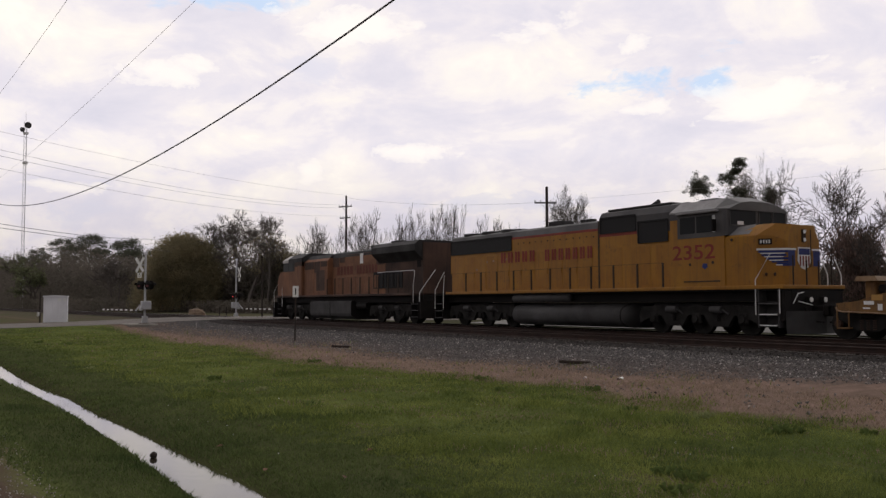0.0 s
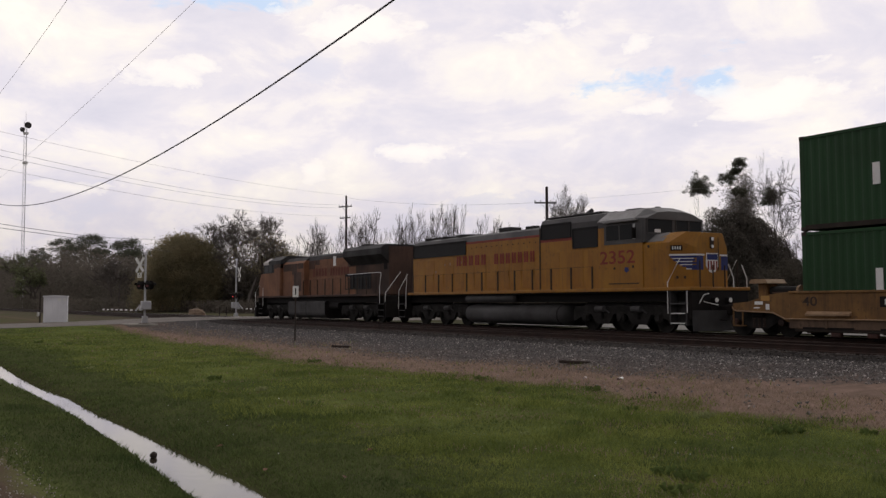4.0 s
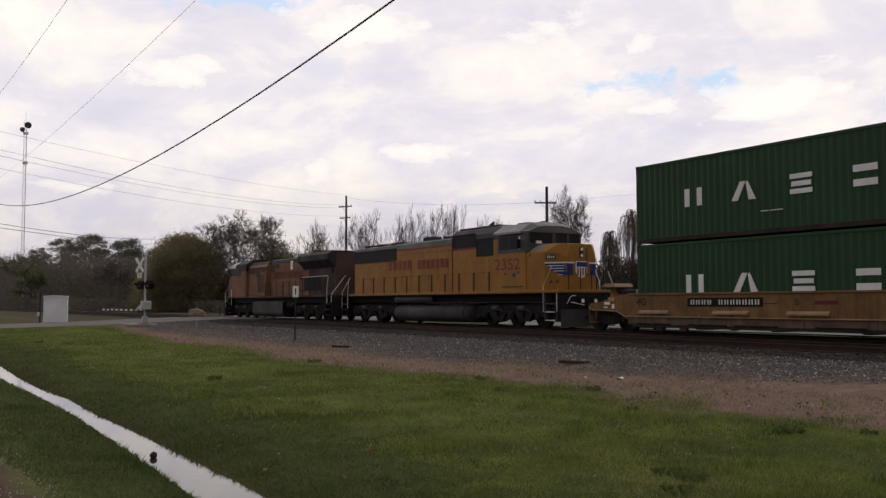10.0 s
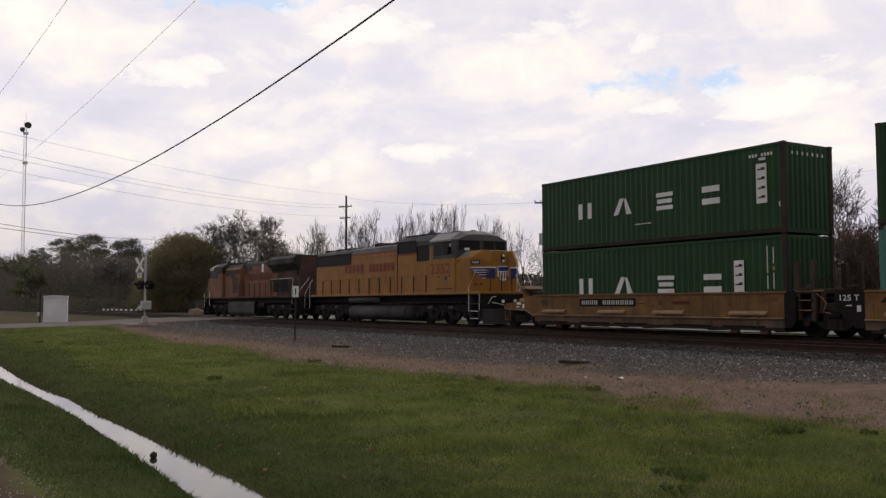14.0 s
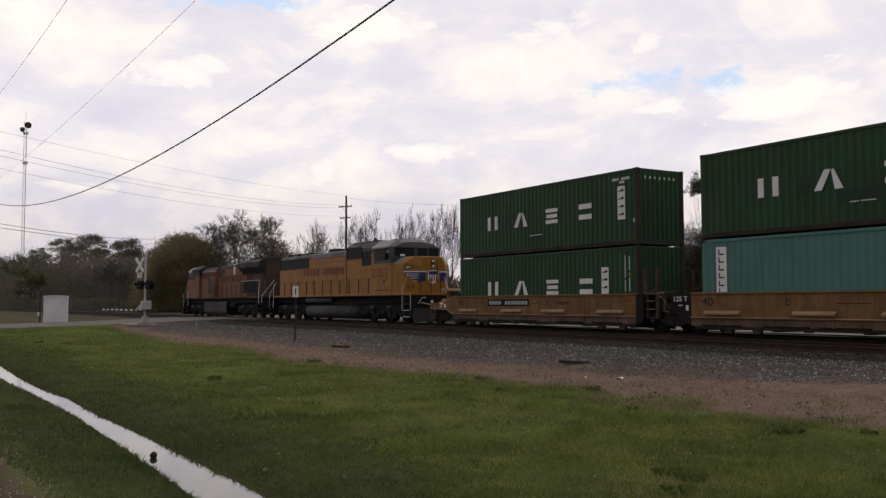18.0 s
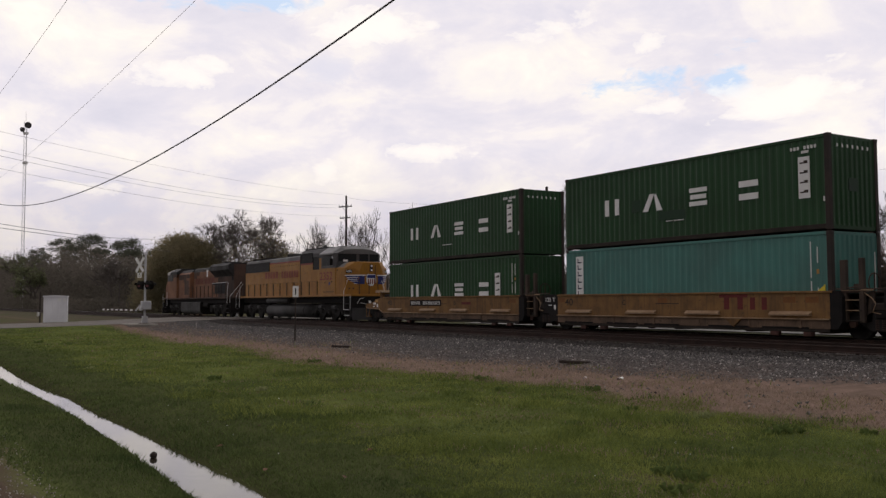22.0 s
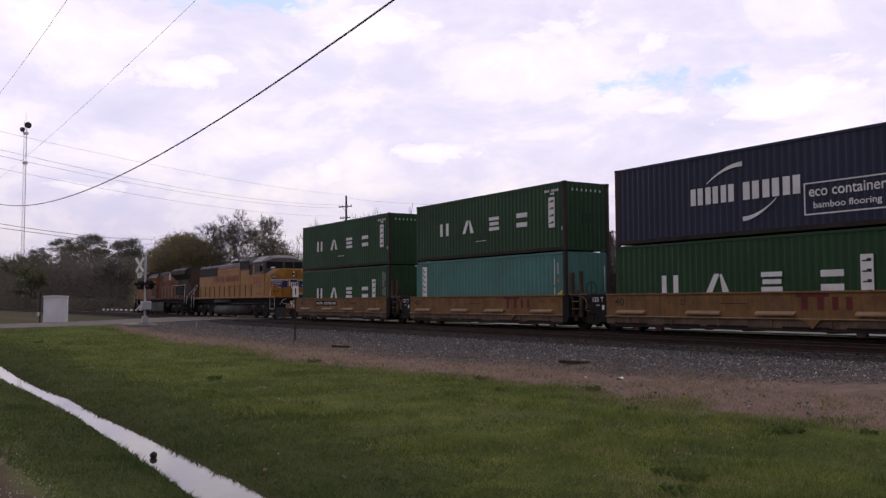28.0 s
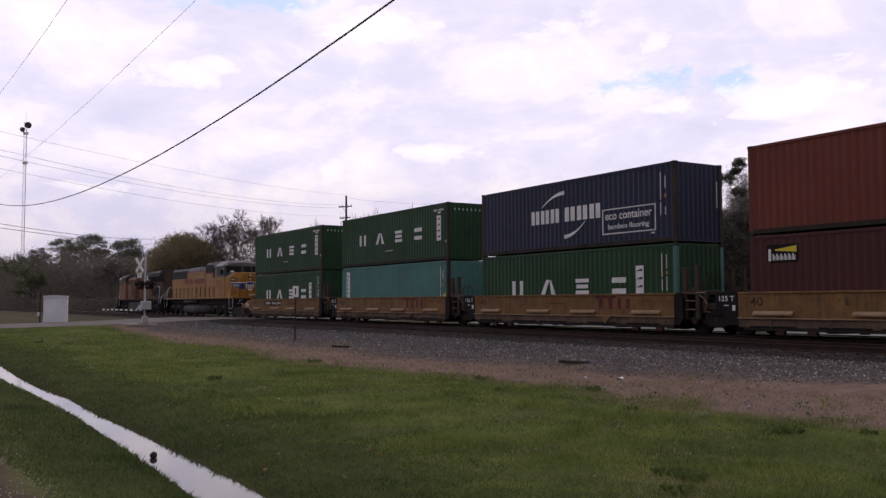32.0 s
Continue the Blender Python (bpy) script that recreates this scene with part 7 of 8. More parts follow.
def utility_pole(x, y, top, arms, lean=0.0, r=0.16, label="dark weathered utility pole with crossarms"):
    z0 = floor_at(x, y)
    T = thing("utility_pole", pose(x, y, z0, 0, lean, 0), label, "pole", "utility poles")
    part("pole", Shape().tube([(0, 0, -0.3), (0, 0, top - z0)], r, 12, r * 0.72), POLE_WOOD, T)
    for dz, half, turn in arms:
        arm = Shape().cbox(-half, half, -0.05, 0.05, top - z0 - dz - 0.06, top - z0 - dz + 0.06, 0.01)
        a = part("crossarm", arm, POLE_WOOD, T, at=pose(0, -r * 0.8, 0, 0, 0, turn))
        for f in (-0.95, -0.45, 0.45, 0.95):
            part("insulator", Shape().disc((f * half, 0, top - z0 - dz + 0.14), 0.07, 0.16, "z", 8, 0.05), GALV, a)
        part("arm_brace", Shape().tube([(-half * 0.5, 0, top - z0 - dz), (0, 0, top - z0 - dz - 0.5)], 0.02, 5).tube([(half * 0.5, 0, top - z0 - dz), (0, 0, top - z0 - dz - 0.5)], 0.02, 5), GALV, a)
    return T


utility_pole(-100.5, 48, 14.3, [(1.35, 1.0, 25), (2.75, 0.8, 25)])
p2 = utility_pole(-60.8, 48, 11.0, [(1.4, 0.95, 60)])
for sx in (-1, 1):
    can = Shape().tube([(sx * 0.42, -0.1, 6.4), (sx * 0.42, -0.1, 7.4)], 0.27, 14)
    part("transformer", can, GALV, p2, "pale grey transformer can", at=pose(0, 0, 0, 0, 0, 35))
utility_pole(-91.7, 34, 6.2, [], -1.5, 0.10, "thin leaning wooden post by the tracks")
wire_line("line_wire", (-51.2, 1.7, 10.52), (-100.2, 47.5, 14.35), 0.55, 0.008, WIRE_GREY, "thin grey overhead line wire")
wire_line("line_wire", (-51.3, 1.7, 9.65), (-101.2, 47.4, 13.23), 0.9, 0.011, WIRE_GREY, "thin grey overhead line wire")
wire_line("line_wire", (-51.3, 1.75, 9.30), (-99.8, 47.9, 12.76), 0.94, 0.011, WIRE_GREY, "thin grey overhead line wire")
wire_line("line_wire", (-51.4, 1.75, 8.62), (-101.0, 47.4, 11.8), 0.82, 0.010, WIRE_GREY, "thin grey overhead line wire")
wire_line("line_wire", (-100.2, 48, 14.0), (-61.0, 48, 9.7), 0.5, 0.010, WIRE_GREY, "thin grey overhead line wire")
wire_line("line_wire", (-60.6, 48, 9.7), (30, 46, 8.2), 0.8, 0.006, WIRE_GREY, "thin grey overhead line wire")
wire_line("service_cable", (-5.79, 3.67, 3.81), (-68.94, 1.3, 16.13), 4.64, 0.0095, WIRE, "thick black sagging service cable", t0=-0.5)

wire_line("line_wire", (-13.24, 4.64, 6.63), (-56.72, 2.82, 6.27), 0.45, 0.0035, WIRE_GREY, "thin grey overhead wire near the road", t0=-0.9, t1=1.28)
wire_line("line_wire", (-10.31, 1.93, 5.07), (-33.94, 1.64, 6.33), 0.256, 0.003, WIRE_GREY, "thin grey overhead wire near the road", t0=-1.5, t1=2.48)
utility_pole(25.8, 4.9, 10.2, [(0.5, 0.9, 0)])
utility_pole(-69.4, 1.3, 16.4, [(4.9, 0.9, 90)])
utility_pole(-50.6, 1.5, 10.5, [(1.0, 0.9, 90)])
wire_line("line_wire", (-79.48, 3.98, 8.06), (-151.25, 39.86, 11.87), 0.7, 0.026, WIRE, "dark overhead wire crossing the road", t0=-0.14)
wire_line("line_wire", (-79.48, 3.99, 7.60), (-151.34, 39.9, 9.75), 0.0, 0.026, WIRE, "dark overhead wire crossing the road", t0=-0.14)

# ---- lattice tower far off


def lattice_tower(x, y, top):
    z0 = floor_at(x, y)
    T = thing("radio_tower", pose(x, y, z0), "slender pale lattice tower with dish antennas on top", "tower")
    w, corners = 0.55, []
    for k in range(3):
        a = 2 * math.pi * k / 3 + 0.3
        corners.append((w * math.cos(a), w * math.sin(a)))
        part("tower_leg", Shape().tube([(*corners[k], -0.3), (*corners[k], top)], 0.07, 5), GALV, T)
    lace = Shape()
    n = int(top / 1.6)
    for i in range(n):
        for k in range(3):
            a, b = corners[k], corners[(k + 1) % 3]
            z = top * i / n
            if i % 2:
                a, b = b, a
            lace.tube([(*a, z), (*b, z + top / n)], 0.03, 3)
    tagged(part("lattice_brace", lace, GALV, T), kind="stuff")
    for dx, dy, dz, r in ((0.5, 0.55, -1.3, 1.15), (0.3, -1.2, -3.0, 0.85)):
        d = Shape()
        prof = [(0.0, 0.05), (0.2, 0.6), (0.45, 1.0)]
        rings = [[Vector((dx + 0.8 - 0.5 + o, dy + rr * r * math.cos(a), top + dz + rr * r * math.sin(a))) for a in np.linspace(0, 2 * math.pi, 17)[:-1]] for o, rr in prof]
        for q in rings:
            d.v += [tuple(p) for p in q]
        for i in range(2):
            d.f += [(i * 16 + k, i * 16 + (k + 1) % 16, i * 16 + 16 + (k + 1) % 16, i * 16 + 16 + k) for k in range(16)]
        d.f.append(tuple(range(32, 48)))
        part("dish_antenna", d, TANK, T, "dark drum dish")
    for dz in (-4.0, -14.5):
        part("tower_platform", Shape().disc((0, 0, top + dz), 0.9, 0.7, "z", 10), WHITE_PAINT, T)
    part("tip_rod", Shape().tube([(0, 0, top), (0, 0, top + 3.5)], 0.05, 4), GALV, T)


lattice_tower(-342.9, 40, 65.3)

# ---- level crossing
PAD = surface("pale_concrete", (0.27, 0.25, 0.22), (0.18, 0.165, 0.145), 1.2, 0.9, bump=0.2)


def crossing_signal(x, y, face, arm, label, mast_top, z_cross, z_lamp, lit, swing=0):
    """Mast with crossbuck, flashers and gate; face is the turn about z of its front (0 faces -y)."""
    z0 = floor_at(x, y)
    T = thing("crossing_signal", pose(x, y, z0, 0, 0, face), label, "crossing signal", "crossing signals")
    part("mast", Shape().tube([(0, 0, 0.0), (0, 0, mast_top)], 0.075, 12), GALV, T, "galvanised mast")
    part("foundation", Shape().cbox(-0.35, 0.35, -0.35, 0.35, -0.35, 0.12, 0.03), PAD, T, "concrete base")
    part("ground_pad", Shape().cbox(-1.6, 1.3, -1.2, 0.6, -0.4, 0.05, 0.05), PAD, T, "pale concrete pad")
    part("junction_base", Shape().cbox(-0.17, 0.17, -0.17, 0.17, 0.1, 0.55, 0.02), GALV, T)
    cb = part("bracket", Shape().cbox(-0.5, 0.05, -0.12, -0.07, z_cross - 0.03, z_cross + 0.03, 0.005), GALV, T, at=pose(0, 0, 0, 0, 0, swing))
    for a in (48, -48):
        part("crossbuck_blade", Shape().cbox(-0.62, 0.62, -0.006, 0.006, -0.115, 0.115, 0.004), SIGN_WHITE, cb, "white crossbuck blade", at=pose(-0.42, -0.14 - 0.016 * (a > 0), z_cross, 0, a, 0))
    pl = part("track_count_sign", Shape().cbox(-0.66, -0.20, -0.15, -0.135, z_cross - 0.85, z_cross - 0.52, 0.004), SIGN_WHITE, cb, "small white sign")
    part("sign_bars", Shape().box(-0.58, -0.28, -0.156, -0.151, z_cross - 0.76, z_cross - 0.72).box(-0.47, -0.39, -0.156, -0.151, z_cross - 0.68, z_cross - 0.56), BLACK, pl)
    ar = part("lamp_arm", Shape().tube([(-0.62, 0, z_lamp), (0.62, 0, z_lamp)], 0.035, 8), BLACK, T, at=pose(0, 0, 0, 0, 0, swing))
    for sx in (-1, 1):
        for sy in (-1, 1):
            hs = Shape().disc((sx * 0.45, sy * 0.14, z_lamp), 0.30, 0.03, "y", 24)
            hs.disc((sx * 0.45, sy * 0.10, z_lamp), 0.13, 0.12, "y", 16)
            h = part("flasher", hs, BLACK, ar, "round black lamp backing")
            hood = Shape()
            for k in range(9):
                a0, a1 = math.pi * k / 9, math.pi * (k + 1) / 9
                q = [(sx * 0.45 + 0.17 * math.cos(a), sy * yy, z_lamp + 0.17 * math.sin(a)) for a, yy in ((a0, 0.155), (a1, 0.155), (a1, 0.42), (a0, 0.42))]
                hood.add(q, [(0, 1, 2, 3)])
            part("visor", hood, BLACK, ar)
            part("red_lens", Shape().disc((sx * 0.45, sy * 0.17, z_lamp), 0.135, 0.03, "y", 18), RED_LAMP if (sx == lit) else RED_OFF, ar, "red flasher lens")
    part("gate_mechanism", Shape().cbox(0.02, 0.52, -0.30, 0.30, 0.98, 1.55, 0.04), GALV, T, "grey gate machine box")
    part("counterweight", Shape().cbox(0.1, 0.75, -0.42, -0.34, 0.92, 1.22, 0.02), GALV, T)
    piv = part("gate_arm", Shape().prism([(-0.15, 1.22), (0.1, 1.34), (0.1, 1.16), (-0.8, 0.86), (-1.0, 0.90), (-1.0, 0.98), (-0.8, 0.98)], -0.40, -0.36, "y"), GALV, T, "lowered gate arm")
    n = 14
    for i in range(n):
        x0, x1 = -1.0 - (arm - 1.0) * i / n, -1.0 - (arm - 1.0) * (i + 1) / n
        part("gate_stripe", Shape().cbox(x1, x0, -0.395, -0.365, 0.885, 0.995, 0.004), (SIGN_WHITE if i % 2 else RUST), piv)
    part("bell", Shape().disc((0, 0, mast_top + 0.10), 0.16, 0.14, "z", 14, 0.10), GALV, T)
    return T


crossing_signal(-61.3, 14.6, 0, 11.7, "crossing signal with white crossbuck, red flashers and lowered gate", 4.62, 3.95, 2.6, 0, 22)
crossing_signal(-81.0, 27.5, 180, 9.0, "far crossing signal with crossbuck and lit red flasher", 5.4, 4.3, 2.15, 1)

# signal bungalow
b = thing("signal_bungalow", pose(-76.6, 11.4, floor_at(-76.6, 11.4) - 0.1, 0, 0, 79), "pale grey metal railway equipment cabinet", "equipment cabinet")
part("cabinet_body", Shape().cbox(-0.86, 0.86, -0.9, 0.9, 0.0, 2.14, 0.02), BUNGALOW, b)
part("cabinet_roof", Shape().prism([(-0.92, 2.14), (-0.92, 2.22), (0, 2.27), (0.92, 2.22), (0.92, 2.14)], -1.0, 1.0, "y"), BUNGALOW, b)
for i in range(4):
    part("panel_seam", Shape().cbox(-0.66 + i * 0.44, -0.63 + i * 0.44, -0.912, -0.89, 0.05, 2.12, 0.003), BUNGALOW, b)
part("notice", Shape().box(0.15, 0.42, -0.916, -0.905, 1.8, 2.02), SIGN_WHITE, b, "white notice")
part("notice", Shape().box(0.55, 0.75, -0.916, -0.905, 1.8, 2.02), SIGN_WHITE, b, "white notice")
part("plinth", Shape().cbox(-1.1, 1.1, -1.0, 1.0, -0.3, 0.02, 0.02), ASPHALT, b)
p = thing("meter_post", pose(-79.2, 10.6, floor_at(-79.2, 10.6)), "short post with a white meter", "post")
part("post", Shape().tube([(0, 0, -0.2), (0, 0, 2.6)], 0.06, 8), POLE_WOOD, p)
part("meter", Shape().cbox(-0.12, 0.12, -0.2, -0.05, 0.7, 1.0, 0.02), WHITE_PAINT, p)

# marker post on the near side of the ballast
p = thing("marker_post", pose(-36.7, 15.1, floor_at(-36.7, 15.1), 0, 0.6, 55), "dark steel post with a small white marker plate", "marker post")
part("post", Shape().cbox(-0.03, 0.03, -0.02, 0.02, -0.3, 2.2, 0.005), POLE_WOOD, p)
pl = part("marker_plate", Shape().cbox(-0.13, 0.13, -0.035, -0.022, 1.92, 2.40, 0.004), SIGN_WHITE, p, "white plate")
part("plate_bar", Shape().box(-0.025, 0.025, -0.040, -0.035, 2.02, 2.30), BLACK, pl)

# tan heap and fence posts beyond the crossing
rng = random.Random(5)
s = Shape()
n, m = 20, 7
for j in range(m):
    f = j / (m - 1)
    for i in range(n):
        a = 2 * math.pi * i / n
        r = (1 - f) ** 0.22 * (1 + 0.25 * noise.noise((math.cos(a) * 1.5, math.sin(a) * 1.5, j * 0.5)))
        s.v.append((1.75 * r * math.cos(a), 1.1 * r * math.sin(a), 1.15 * f * (1 + 0.1 * noise.noise((i * 0.7, j, 2)))))
for j in range(m - 1):
    s.f += [(j * n + i, j * n + (i + 1) % n, j * n + n + (i + 1) % n, j * n + n + i) for i in range(n)]
solo("dirt_heap", s, DRY, "tan heap of dry grass and earth", "heap", m=pose(-110.4, 32.5, floor_at(-110, 32.5) - 0.05))
for x in (-104.5, -102.0, -99.0):
    q = thing("fence_post", pose(x, 33.5, floor_at(x, 33.5)), "short weathered wooden post", "post", "fence posts")
    part("post", Shape().tube([(0, 0, -0.2), (0, 0, 1.3)], 0.07, 7), POLE_WOOD, q)

# ---- bird


def bird():
    T = thing("bird", pose(60, 40, 15), "small dark bird in flight", "bird")
    s = Shape()
    rings = [(-0.12, 0.008), (-0.08, 0.025), (0.0, 0.036), (0.06, 0.03), (0.10, 0.02), (0.125, 0.006)]
    for x, r in rings:
        s.v += [(x, r * math.cos(a), r * math.sin(a)) for a in [k * math.pi / 4 for k in range(8)]]
    for i in range(len(rings) - 1):
        s.f += [(i * 8 + k, i * 8 + (k + 1) % 8, i * 8 + 8 + (k + 1) % 8, i * 8 + 8 + k) for k in range(8)]
    part("body", s, BLACK, T)
    part("tail", Shape().prism([(-0.22, -0.05), (-0.22, 0.05), (-0.10, 0.012), (-0.10, -0.012)], -0.004, 0.004, "z"), BLACK, T)
    wings = []
    for sy in (-1, 1):
        w = part("wing", Shape().prism([(0.06, 0.0), (0.05, sy * 0.14), (-0.02, sy * 0.27), (-0.06, sy * 0.15), (-0.05, 0.0)], 0.005, 0.014, "z"), BLACK, T)
        wings.append((w, sy))
    for ob in [c for c in T.children]:
        ob.data.transform(Matrix.Scale(0.42, 4))
    return T, wings


BIRD, WINGS = bird()
BIRD_TURNS = [(0.0, (70, 50, 15), 200), (26.0, (25, 30, 9), 200), (28.0, (-3, 18, 5.6), 205), (28.6, (-7.57, 15.9, 5.0), 215), (29.0, (-9.5, 14.74, 4.66), 215), (29.6, (-13.06, 12.86, 3.88), 215), (29.8, (-13.74, 11.71, 4.37), 230),
            (30.0, (-14.14, 10.98, 5.01), 240), (30.1, (-14.35, 10.59, 5.5), 240), (30.2, (-14.65, 10.04, 6.05), 240), (30.3, (-15.0, 9.42, 6.65), 240), (30.5, (-16.4, 8.3, 8.2), 225), (31.0, (-20, 4, 12), 225), (32.0, (-28, -6, 19), 225)]
BIRD_WAY = [(t, tuple(EYE + (Vector(p) - EYE) * 1.6), h) for t, p, h in BIRD_TURNS]

# ---------------------------------------------------------------- ground cover


def lie(x, y):
    """Ground height with its small lumps."""
    z = height(x, y)
    lump = np.array([noise.noise((a * 0.6, b * 0.6, 0)) * 0.035 + noise.noise((a * 0.15, b * 0.15, 4)) * 0.05 for a, b in zip(x, y)])
    tame = np.interp(y, [-10, 0, 2.2, 2.6, 3.2, 4, 14, 18, 28, 32, 100, 200], [0, 1, 0.8, 0.18, 0.12, 0.9, 1, 0.15, 0.15, 1, 1, 0])
    road = np.clip((np.abs(x - (ROAD_X0 + ROAD_X1) / 2) - 7.0) / 4.0, 0, 1)
    return z + lump * tame * road


def fan(rng, n, near, far):
    """Places on the ground, thinning with distance."""
    a = np.radians(148.3) + rng.uniform(-0.52, 0.52, n)
    d = near * (far / near) ** rng.uniform(0, 1, n)
    return d * np.cos(a), d * np.sin(a), d


def blades(name, n, near, far, ymin, ymax, tall, mat, seed, label, clump=0.0, gap=True, rag=0.0):
    rng = np.random.default_rng(seed)
    x, y, d = fan(rng, n, near, far)
    if clump:
        k = np.array([noise.noise((a * 0.9, b * 0.9, seed)) for a, b in zip(x, y)])
        keep = k > clump
        x, y, d = x[keep], y[keep], d[keep]
    edge = np.array([noise.noise((a * 0.45, b * 0.45, 1.5)) * 0.9 + noise.noise((a * 1.7, b * 1.7, 9)) * 0.5 for a, b in zip(x, y)])
    edge += np.array([noise.noise((a * 4.1, b * 4.1, 30)) * 0.45 for a, b in zip(x, y)])
    line = np.interp(x, EDGE_X, GRASS_EDGE) - 11.1
    edge = edge * 0.75
    yd = y - ditch_shift(x, y)
    keep = (y > ymin + (line if ymin > 9 else 0) + edge * (rag if ymin > 3 else 0.3))  & (y < ymax + (line if ymax > 6 else 0) + edge * (rag if ymax < 6 and rag else 1.0)) & ~((x > ROAD_X0 - 1) & (x < ROAD_X1 + 1))
    if gap:
        keep &= ~((yd > 2.655 + edge * 0.05) & (yd < 3.15 + edge * 0.05))
    x, y, d = x[keep], y[keep], d[keep]
    z = lie(x, y)
    m = len(x)
    patchy = np.array([0.75 + 0.7 * noise.noise((a * 0.5, b * 0.5, 3)) + 0.55 * noise.noise((a * 1.9, b * 1.9, 8)) for a, b in zip(x, y)])
    h = tall * rng.uniform(0.4, 1.25, m) * np.clip(patchy, 0.5, 1.7)
    w = 0.0032 * (1 + d / 7)
    t = rng.uniform(0, 2 * math.pi, m)
    lean = rng.normal(size=(m, 2)) * h[:, None] * 0.6
    bx, by = np.cos(t) * w, np.sin(t) * w
    v = np.stack([np.stack([x - bx, y - by, z - 0.01], 1), np.stack([x + bx, y + by, z - 0.01], 1), np.stack([x + lean[:, 0], y + lean[:, 1], z + h], 1)], 1).reshape(-1, 3)
    return tagged(new(name, raw_mesh(name, v, np.arange(len(v)).reshape(-1, 3), mat)), label, "grass", kind="stuff")


blades("lawn_grass", 450000, 5.0, 75.0, 4.9, 11.2, 0.055, GRASS, 3, "short green lawn grass on the verge", rag=1.6)
blades("damp_grass", 300000, 5.0, 60.0, 1.18, 5.3, 0.06, DAMP, 33, "short dark damp grass beside the ditch", rag=1.6)
blades("tall_grass", 110000, 5.0, 60.0, 4.6, 11.9, 0.13, GRASS, 4, "taller grass tufts in the verge", 0.22)
blades("straw_grass", 60000, 5.0, 60.0, 5.6, 11.6, 0.06, DRY, 44, "dry blades among the green grass", 0.12)
blades("dark_clumps", 90000, 5.0, 45.0, 3.6, 11.4, 0.085, DAMP, 47, "darker clumps of grass in the verge", 0.25)
blades("broad_weeds", 60000, 5.0, 40.0, 6.0, 11.6, 0.16, DAMP, 48, "clumps of taller dark weeds in the verge", 0.42)
blades("edge_tufts", 26000, 9.0, 60.0, 10.4, 13.4, 0.15, GRASS, 46, "ragged grass tufts along the dirt strip", 0.24, False)
blades("ditch_grass", 70000, 5.0, 40.0, 2.0, 3.9, 0.042, DAMP, 7, "grass on the ditch's banks")
blades("dry_grass", 150000, 9.0, 70.0, 10.6, 15.0, 0.065, DRY, 5, "dry straw-coloured grass on the dirt strip", 0.0, False)
blades("weeds", 16000, 12.0, 60.0, 12.6, 15.4, 0.13, GRASS, 6, "green weeds at the foot of the ballast", 0.30, False)


def pebbles(name, n, near, far, ymin, ymax, size, mat, seed, label, xmax=100.0):
    rng = np.random.default_rng(seed)
    x, y, d = fan(rng, n, near, far)
    edge = np.array([noise.noise((a * 0.8, b * 0.8, 21)) * 0.5 for a, b in zip(x, y)])
    if 14 < ymin < 15:
        # the foot of the ballast: stones thin out into the dirt
        edge += np.interp(x, EDGE_X, BALLAST_EDGE) - ymin - 0.35 + 2.6 * rng.uniform(0, 1, n) ** 1.4
    keep = (y > ymin + edge) & (y < ymax) & (x > ROAD_X1 + 1) & (x < xmax)
    x, y, d = x[keep], y[keep], d[keep]
    z = lie(x, y)
    m = len(x)
    base = np.array([(1, 0, 0), (-1, 0, 0), (0, 1, 0), (0, -1, 0), (0, 0, 1), (0, 0, -1)], float)
    s = size * rng.uniform(0.5, 1.35, (m, 1, 1)) * rng.uniform(0.6, 1.2, (m, 1, 3))
    v = base[None] * s
    q = rng.normal(size=(m, 3, 3))
    q, _ = np.linalg.qr(q)
    v = np.einsum("mij,mkj->mki", q, v) + rng.normal(size=(m, 6, 3)) * s * 0.18
    v += np.stack([x, y, z + size * 0.25], 1)[:, None]
    tri = np.array([(0, 2, 4), (2, 1, 4), (1, 3, 4), (3, 0, 4), (2, 0, 5), (1, 2, 5), (3, 1, 5), (0, 3, 5)])
    f = (tri[None] + 6 * np.arange(m)[:, None, None]).reshape(-1, 3)
    return tagged(new(name, raw_mesh(name, v.reshape(-1, 3), f, mat)), label, "gravel", kind="stuff")


pebbles("ballast_stones", 200000, 13.0, 95.0, 14.8, 18.7, 0.024, STONE, 8, "crushed grey ballast stones beside the rails")
pebbles("track_bed_stones", 34000, 16.0, 95.0, 18.5, 27.2, 0.040, BED_STONE, 18, "oily ballast between the rails, shade put into its colour")
pebbles("road_gravel", 20000, 6.0, 30.0, -3.0, 1.42, 0.011, DUST_STONE, 9, "loose pale gravel at the road's edge", -5.0)
pebbles("scattered_stones", 2600, 9.0, 60.0, 11.5, 15.2, 0.03, STONE, 10, "stray stones on the dirt strip")
pebbles("pale_litter", 110, 8.0, 40.0, 3.5, 12.0, 0.013, SIGN_WHITE, 15, "small white flowers and scraps in the grass")

# leafy weeds in the verge and at the foot of the ballast
WEED = surface("weed_leaves", (0.100, 0.142, 0.042), (0.158, 0.202, 0.062), 2.0, 0.7, bump=0.0, island=(0.7, 1.3), spec=0.15, thin=0.3)
PALE_WEED = surface("pale_weed_leaves", (0.25, 0.29, 0.12), (0.33, 0.34, 0.17), 2.0, 0.8, bump=0.0, island=(0.8, 1.2), spec=0.1, thin=0.4)


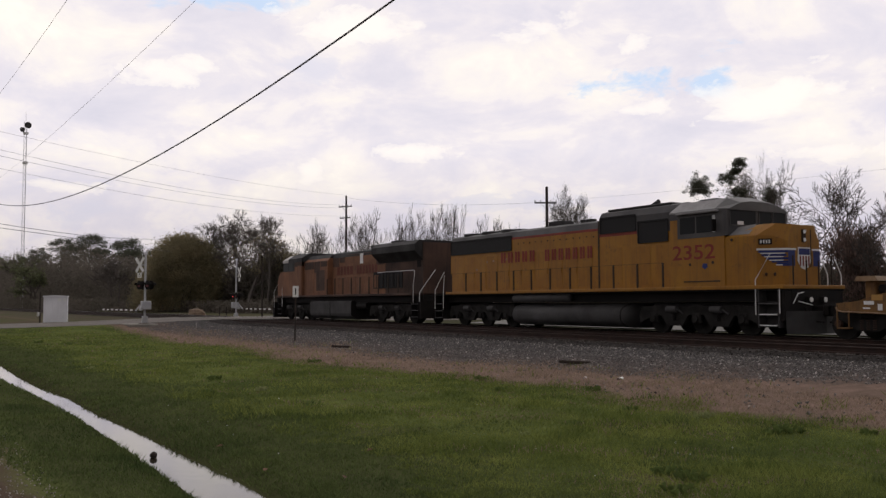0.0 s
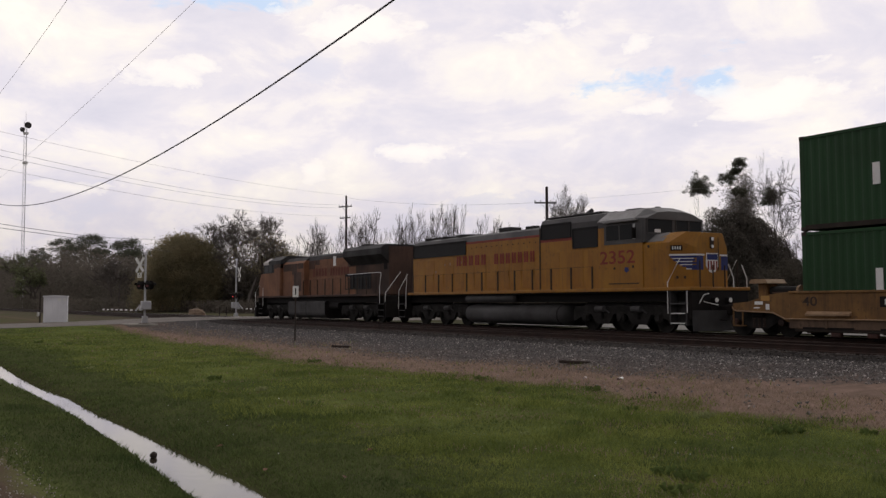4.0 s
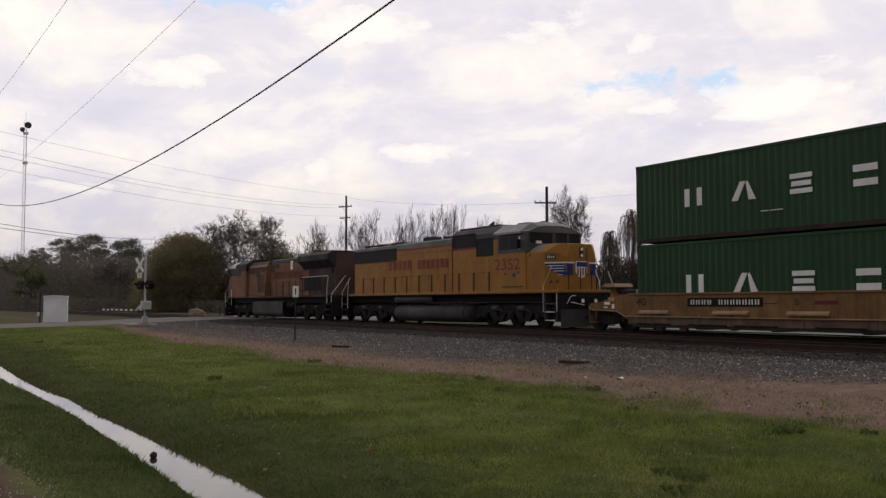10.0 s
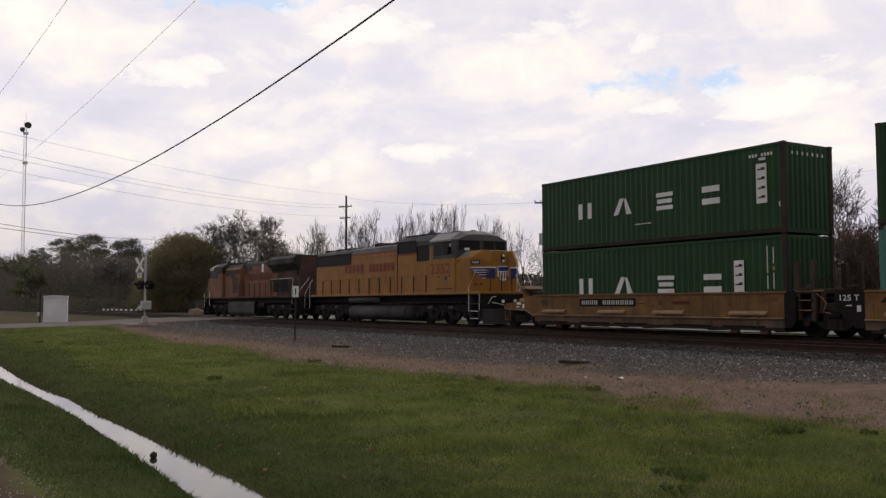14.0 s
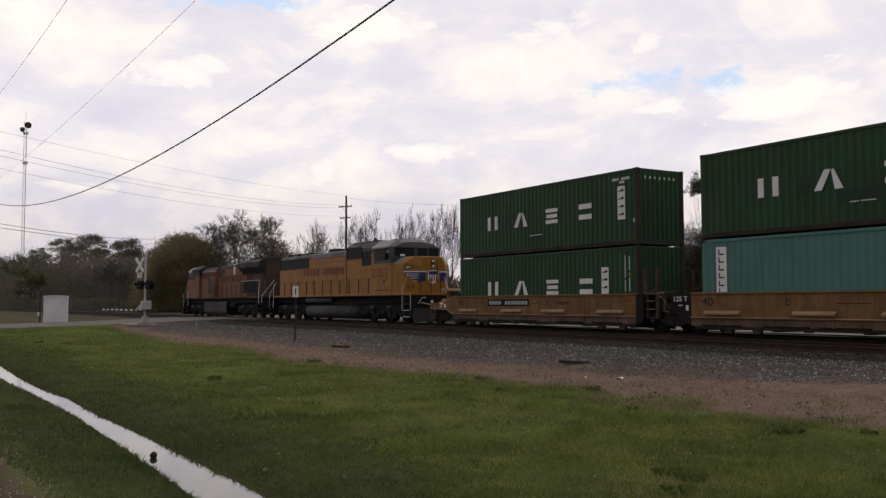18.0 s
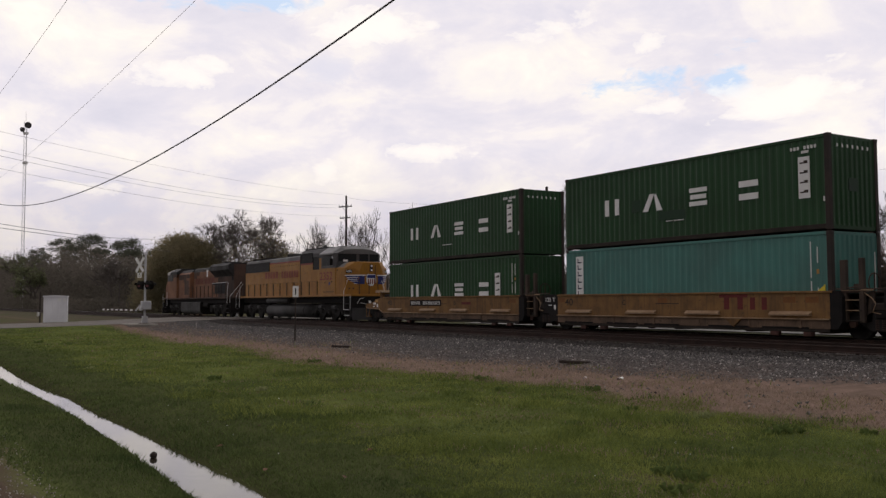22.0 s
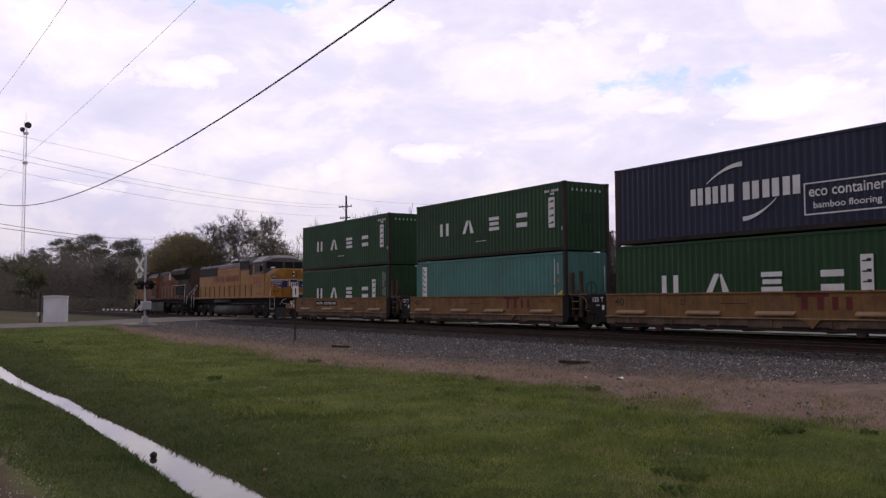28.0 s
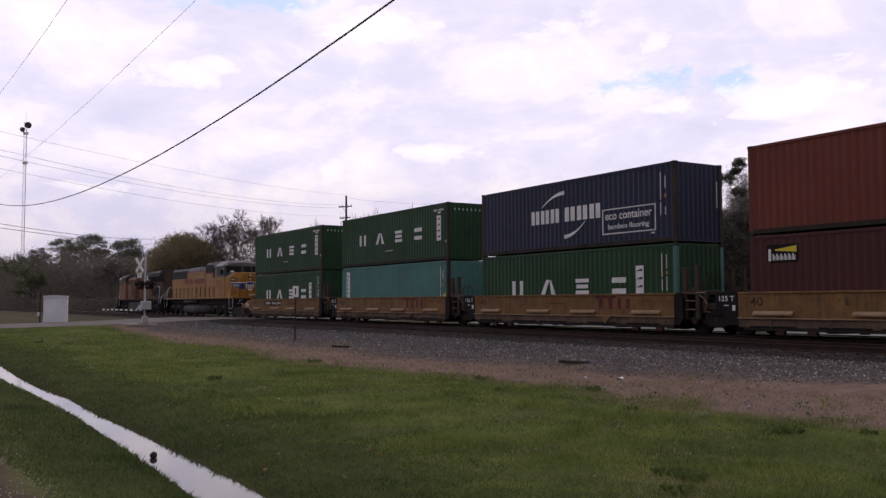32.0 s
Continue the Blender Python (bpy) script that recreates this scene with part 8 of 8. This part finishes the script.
def weed(x, y, r, tall, n, mat, seed, label):
    """A rosette of pointed leaves that rise and arch outwards."""
    rng = random.Random(seed)
    s = Shape()
    for i in range(n):
        a, q = rng.uniform(0, 2 * math.pi), r * rng.uniform(0, 0.75) ** 0.7
        l, w, up = r * rng.uniform(0.35, 0.7), r * rng.uniform(0.06, 0.13), tall * rng.uniform(0.3, 1.0)
        bx, by, d = q * math.cos(a + 1.3), q * math.sin(a + 1.3), Vector((math.cos(a), math.sin(a), 0))
        e = Vector((-d.y, d.x, 0)) * w
        b, m, t = Vector((bx, by, -0.02)), Vector((bx, by, up)) + d * l * 0.5, Vector((bx, by, up * rng.uniform(0.5, 1.0))) + d * l
        s.add([b, m + e, t, m - e], [(0, 1, 2), (0, 2, 3)])
    solo("weed_clump", s, mat, label, "weed", "weeds in the verge", m=pose(x, y, float(lie(np.array([x]), np.array([y]))[0])))


for i, (x, y, r) in enumerate(((-13.35, 11.6, 0.30), (-10.7, 10.1, 0.22), (-7.95, 10.35, 0.34), (-7.97, 10.0, 0.22), (-24.3, 10.6, 0.34), (-16.6, 11.2, 0.30),
                               (-14.5, 10.3, 0.24), (-17.7, 5.5, 0.24), (-20.3, 6.4, 0.30), (-6.27, 6.7, 0.30), (-5.98, 6.2, 0.26), (-6.67, 6.75, 0.24), (-41.1, 6.7, 0.28), (-44.3, 5.9, 0.34), (-7.3, 11.1, 0.24), (-9.95, 8.3, 0.20))):
    weed(x, y, r * 0.62, r * 0.36, 30, WEED, 300 + i, "dark green leafy weed in the grass")
for i, (x, y, r) in enumerate(((-17.2, 6.35, 0.24), (-25.7, 4.7, 0.22), (-9.4, 10.3, 0.28), (-9.56, 7.15, 0.12))):
    weed(x, y, r * 0.6, r * 0.4, 34, PALE_WEED, 340 + i, "pale yellow-green weed in the grass")

# litter and clods on the dirt strip
sc = Shape().add([(-0.09, -0.05, 0.0), (0.02, -0.07, 0.03), (0.10, 0.0, 0.005), (0.0, 0.06, 0.05), (-0.08, 0.04, 0.02)], [(0, 1, 3), (1, 2, 3), (0, 3, 4)])
solo("paper_scrap", sc, SIGN_WHITE, "crumpled white paper scrap on the dirt", "litter", m=pose(-15.05, 13.9, float(lie(np.array([-15.05]), np.array([13.9]))[0]) + 0.01))
pebbles("dirt_clods", 90, 11.0, 50.0, 11.6, 14.6, 0.045, TIE, 52, "dark clods of earth on the dirt strip")

# fallen leaves on the grass and in the ditch
LEAF_LITTER = surface("brown_fallen_leaf", (0.20, 0.11, 0.065), (0.12, 0.075, 0.05), 4.0, 0.8, bump=0.0)
leaf_mesh = Shape().add([(-0.045, 0, 0), (-0.015, -0.026, 0.010), (0.045, 0, 0.004), (0, 0.03, 0.012), (0.0, 0.0, -0.006)], [(0, 1, 4), (1, 2, 4), (2, 3, 4), (3, 0, 4)]).mesh("fallen_leaf", LEAF_LITTER)
for x, y, a in ((-17.8, 5.6, 20), (-11.0, 3.55, 70), (-9.3, 3.5, 130), (-12.5, 4.6, 10), (-9.6, 4.9, 85), (-14.5, 6.9, 40), (-8.4, 4.0, 160), (-20.5, 7.5, 15)):
    lf = new("fallen_leaf", leaf_mesh)
    lf.matrix_basis = pose(x, y, float(lie(np.array([x]), np.array([y]))[0]) + 0.035, 12, -8, a)
    tagged(lf, "curled brown fallen leaf on the grass", "leaf", "fallen leaves")

# a dark clod at the water's edge and two lost sticks
s = Shape()
rng = random.Random(2)
n = 10
for j in range(7):
    f = math.pi * j / 6
    for i in range(n):
        a = 2 * math.pi * i / n
        r = 0.046 * (1 + 0.25 * noise.noise((math.cos(a) * 2, math.sin(a) * 2, j * 0.8)))
        s.v.append((r * math.sin(f) * math.cos(a), r * math.sin(f) * math.sin(a), -r * math.cos(f)))
for j in range(6):
    s.f += [(j * n + i, j * n + (i + 1) % n, j * n + n + (i + 1) % n, j * n + n + i) for i in range(n)]
solo("mud_clod", s, TIE, "dark clod of earth in the shallow water", "clod", m=pose(-11.5, 2.87, -0.745))
for x, y, l, a in ((-18.4, 15.4, 0.42, 62), (-31.0, 14.6, 0.36, 60)):
    solo("wood_scrap", Shape().cbox(-l, l, -0.09, 0.09, -0.02, 0.06, 0.015), TIE, "dark broken piece of tie on the gravel", "wood scrap", "wood scraps", m=pose(x, y, floor_at(x, y) + 0.05, 0, 3, a))

# ---------------------------------------------------------------- movement


def motions():
    body_times = [0.5 * i for i in range(65)]
    for ob, off, z in TRAIN:
        walk(ob, [(t, pose(along(t) + off, TRACK_Y, z)) for t in body_times])
    wheel_times = [0.25 * i for i in range(129)]
    for ob, m, r in WHEELS:
        walk(ob, [(t, m @ pose(0, 0, 0, 0, math.degrees((along(t) - along(0)) / r), 0)) for t in wheel_times])
    walk(BACKDROP, [(0.0, pose(0, 0, 0)), (16.0, pose(0, 0, 0, 0, 0, -0.66)), (32.0, pose(0, 0, 0, 0, 0, -1.3))])
    # a bird crosses before the train and climbs away; its wings beat
    bird_rows = BIRD_WAY
    walk(BIRD, [(t, pose(*p, 0, 0, h)) for t, p, h in bird_rows])
    for wing, sy in WINGS:
        walk(wing, [(0.1 * i, pose(0, 0, 0, sy * (30 * math.sin(0.1 * i * 14.0) + 8), 0, 0)) for i in range(321)])


motions()
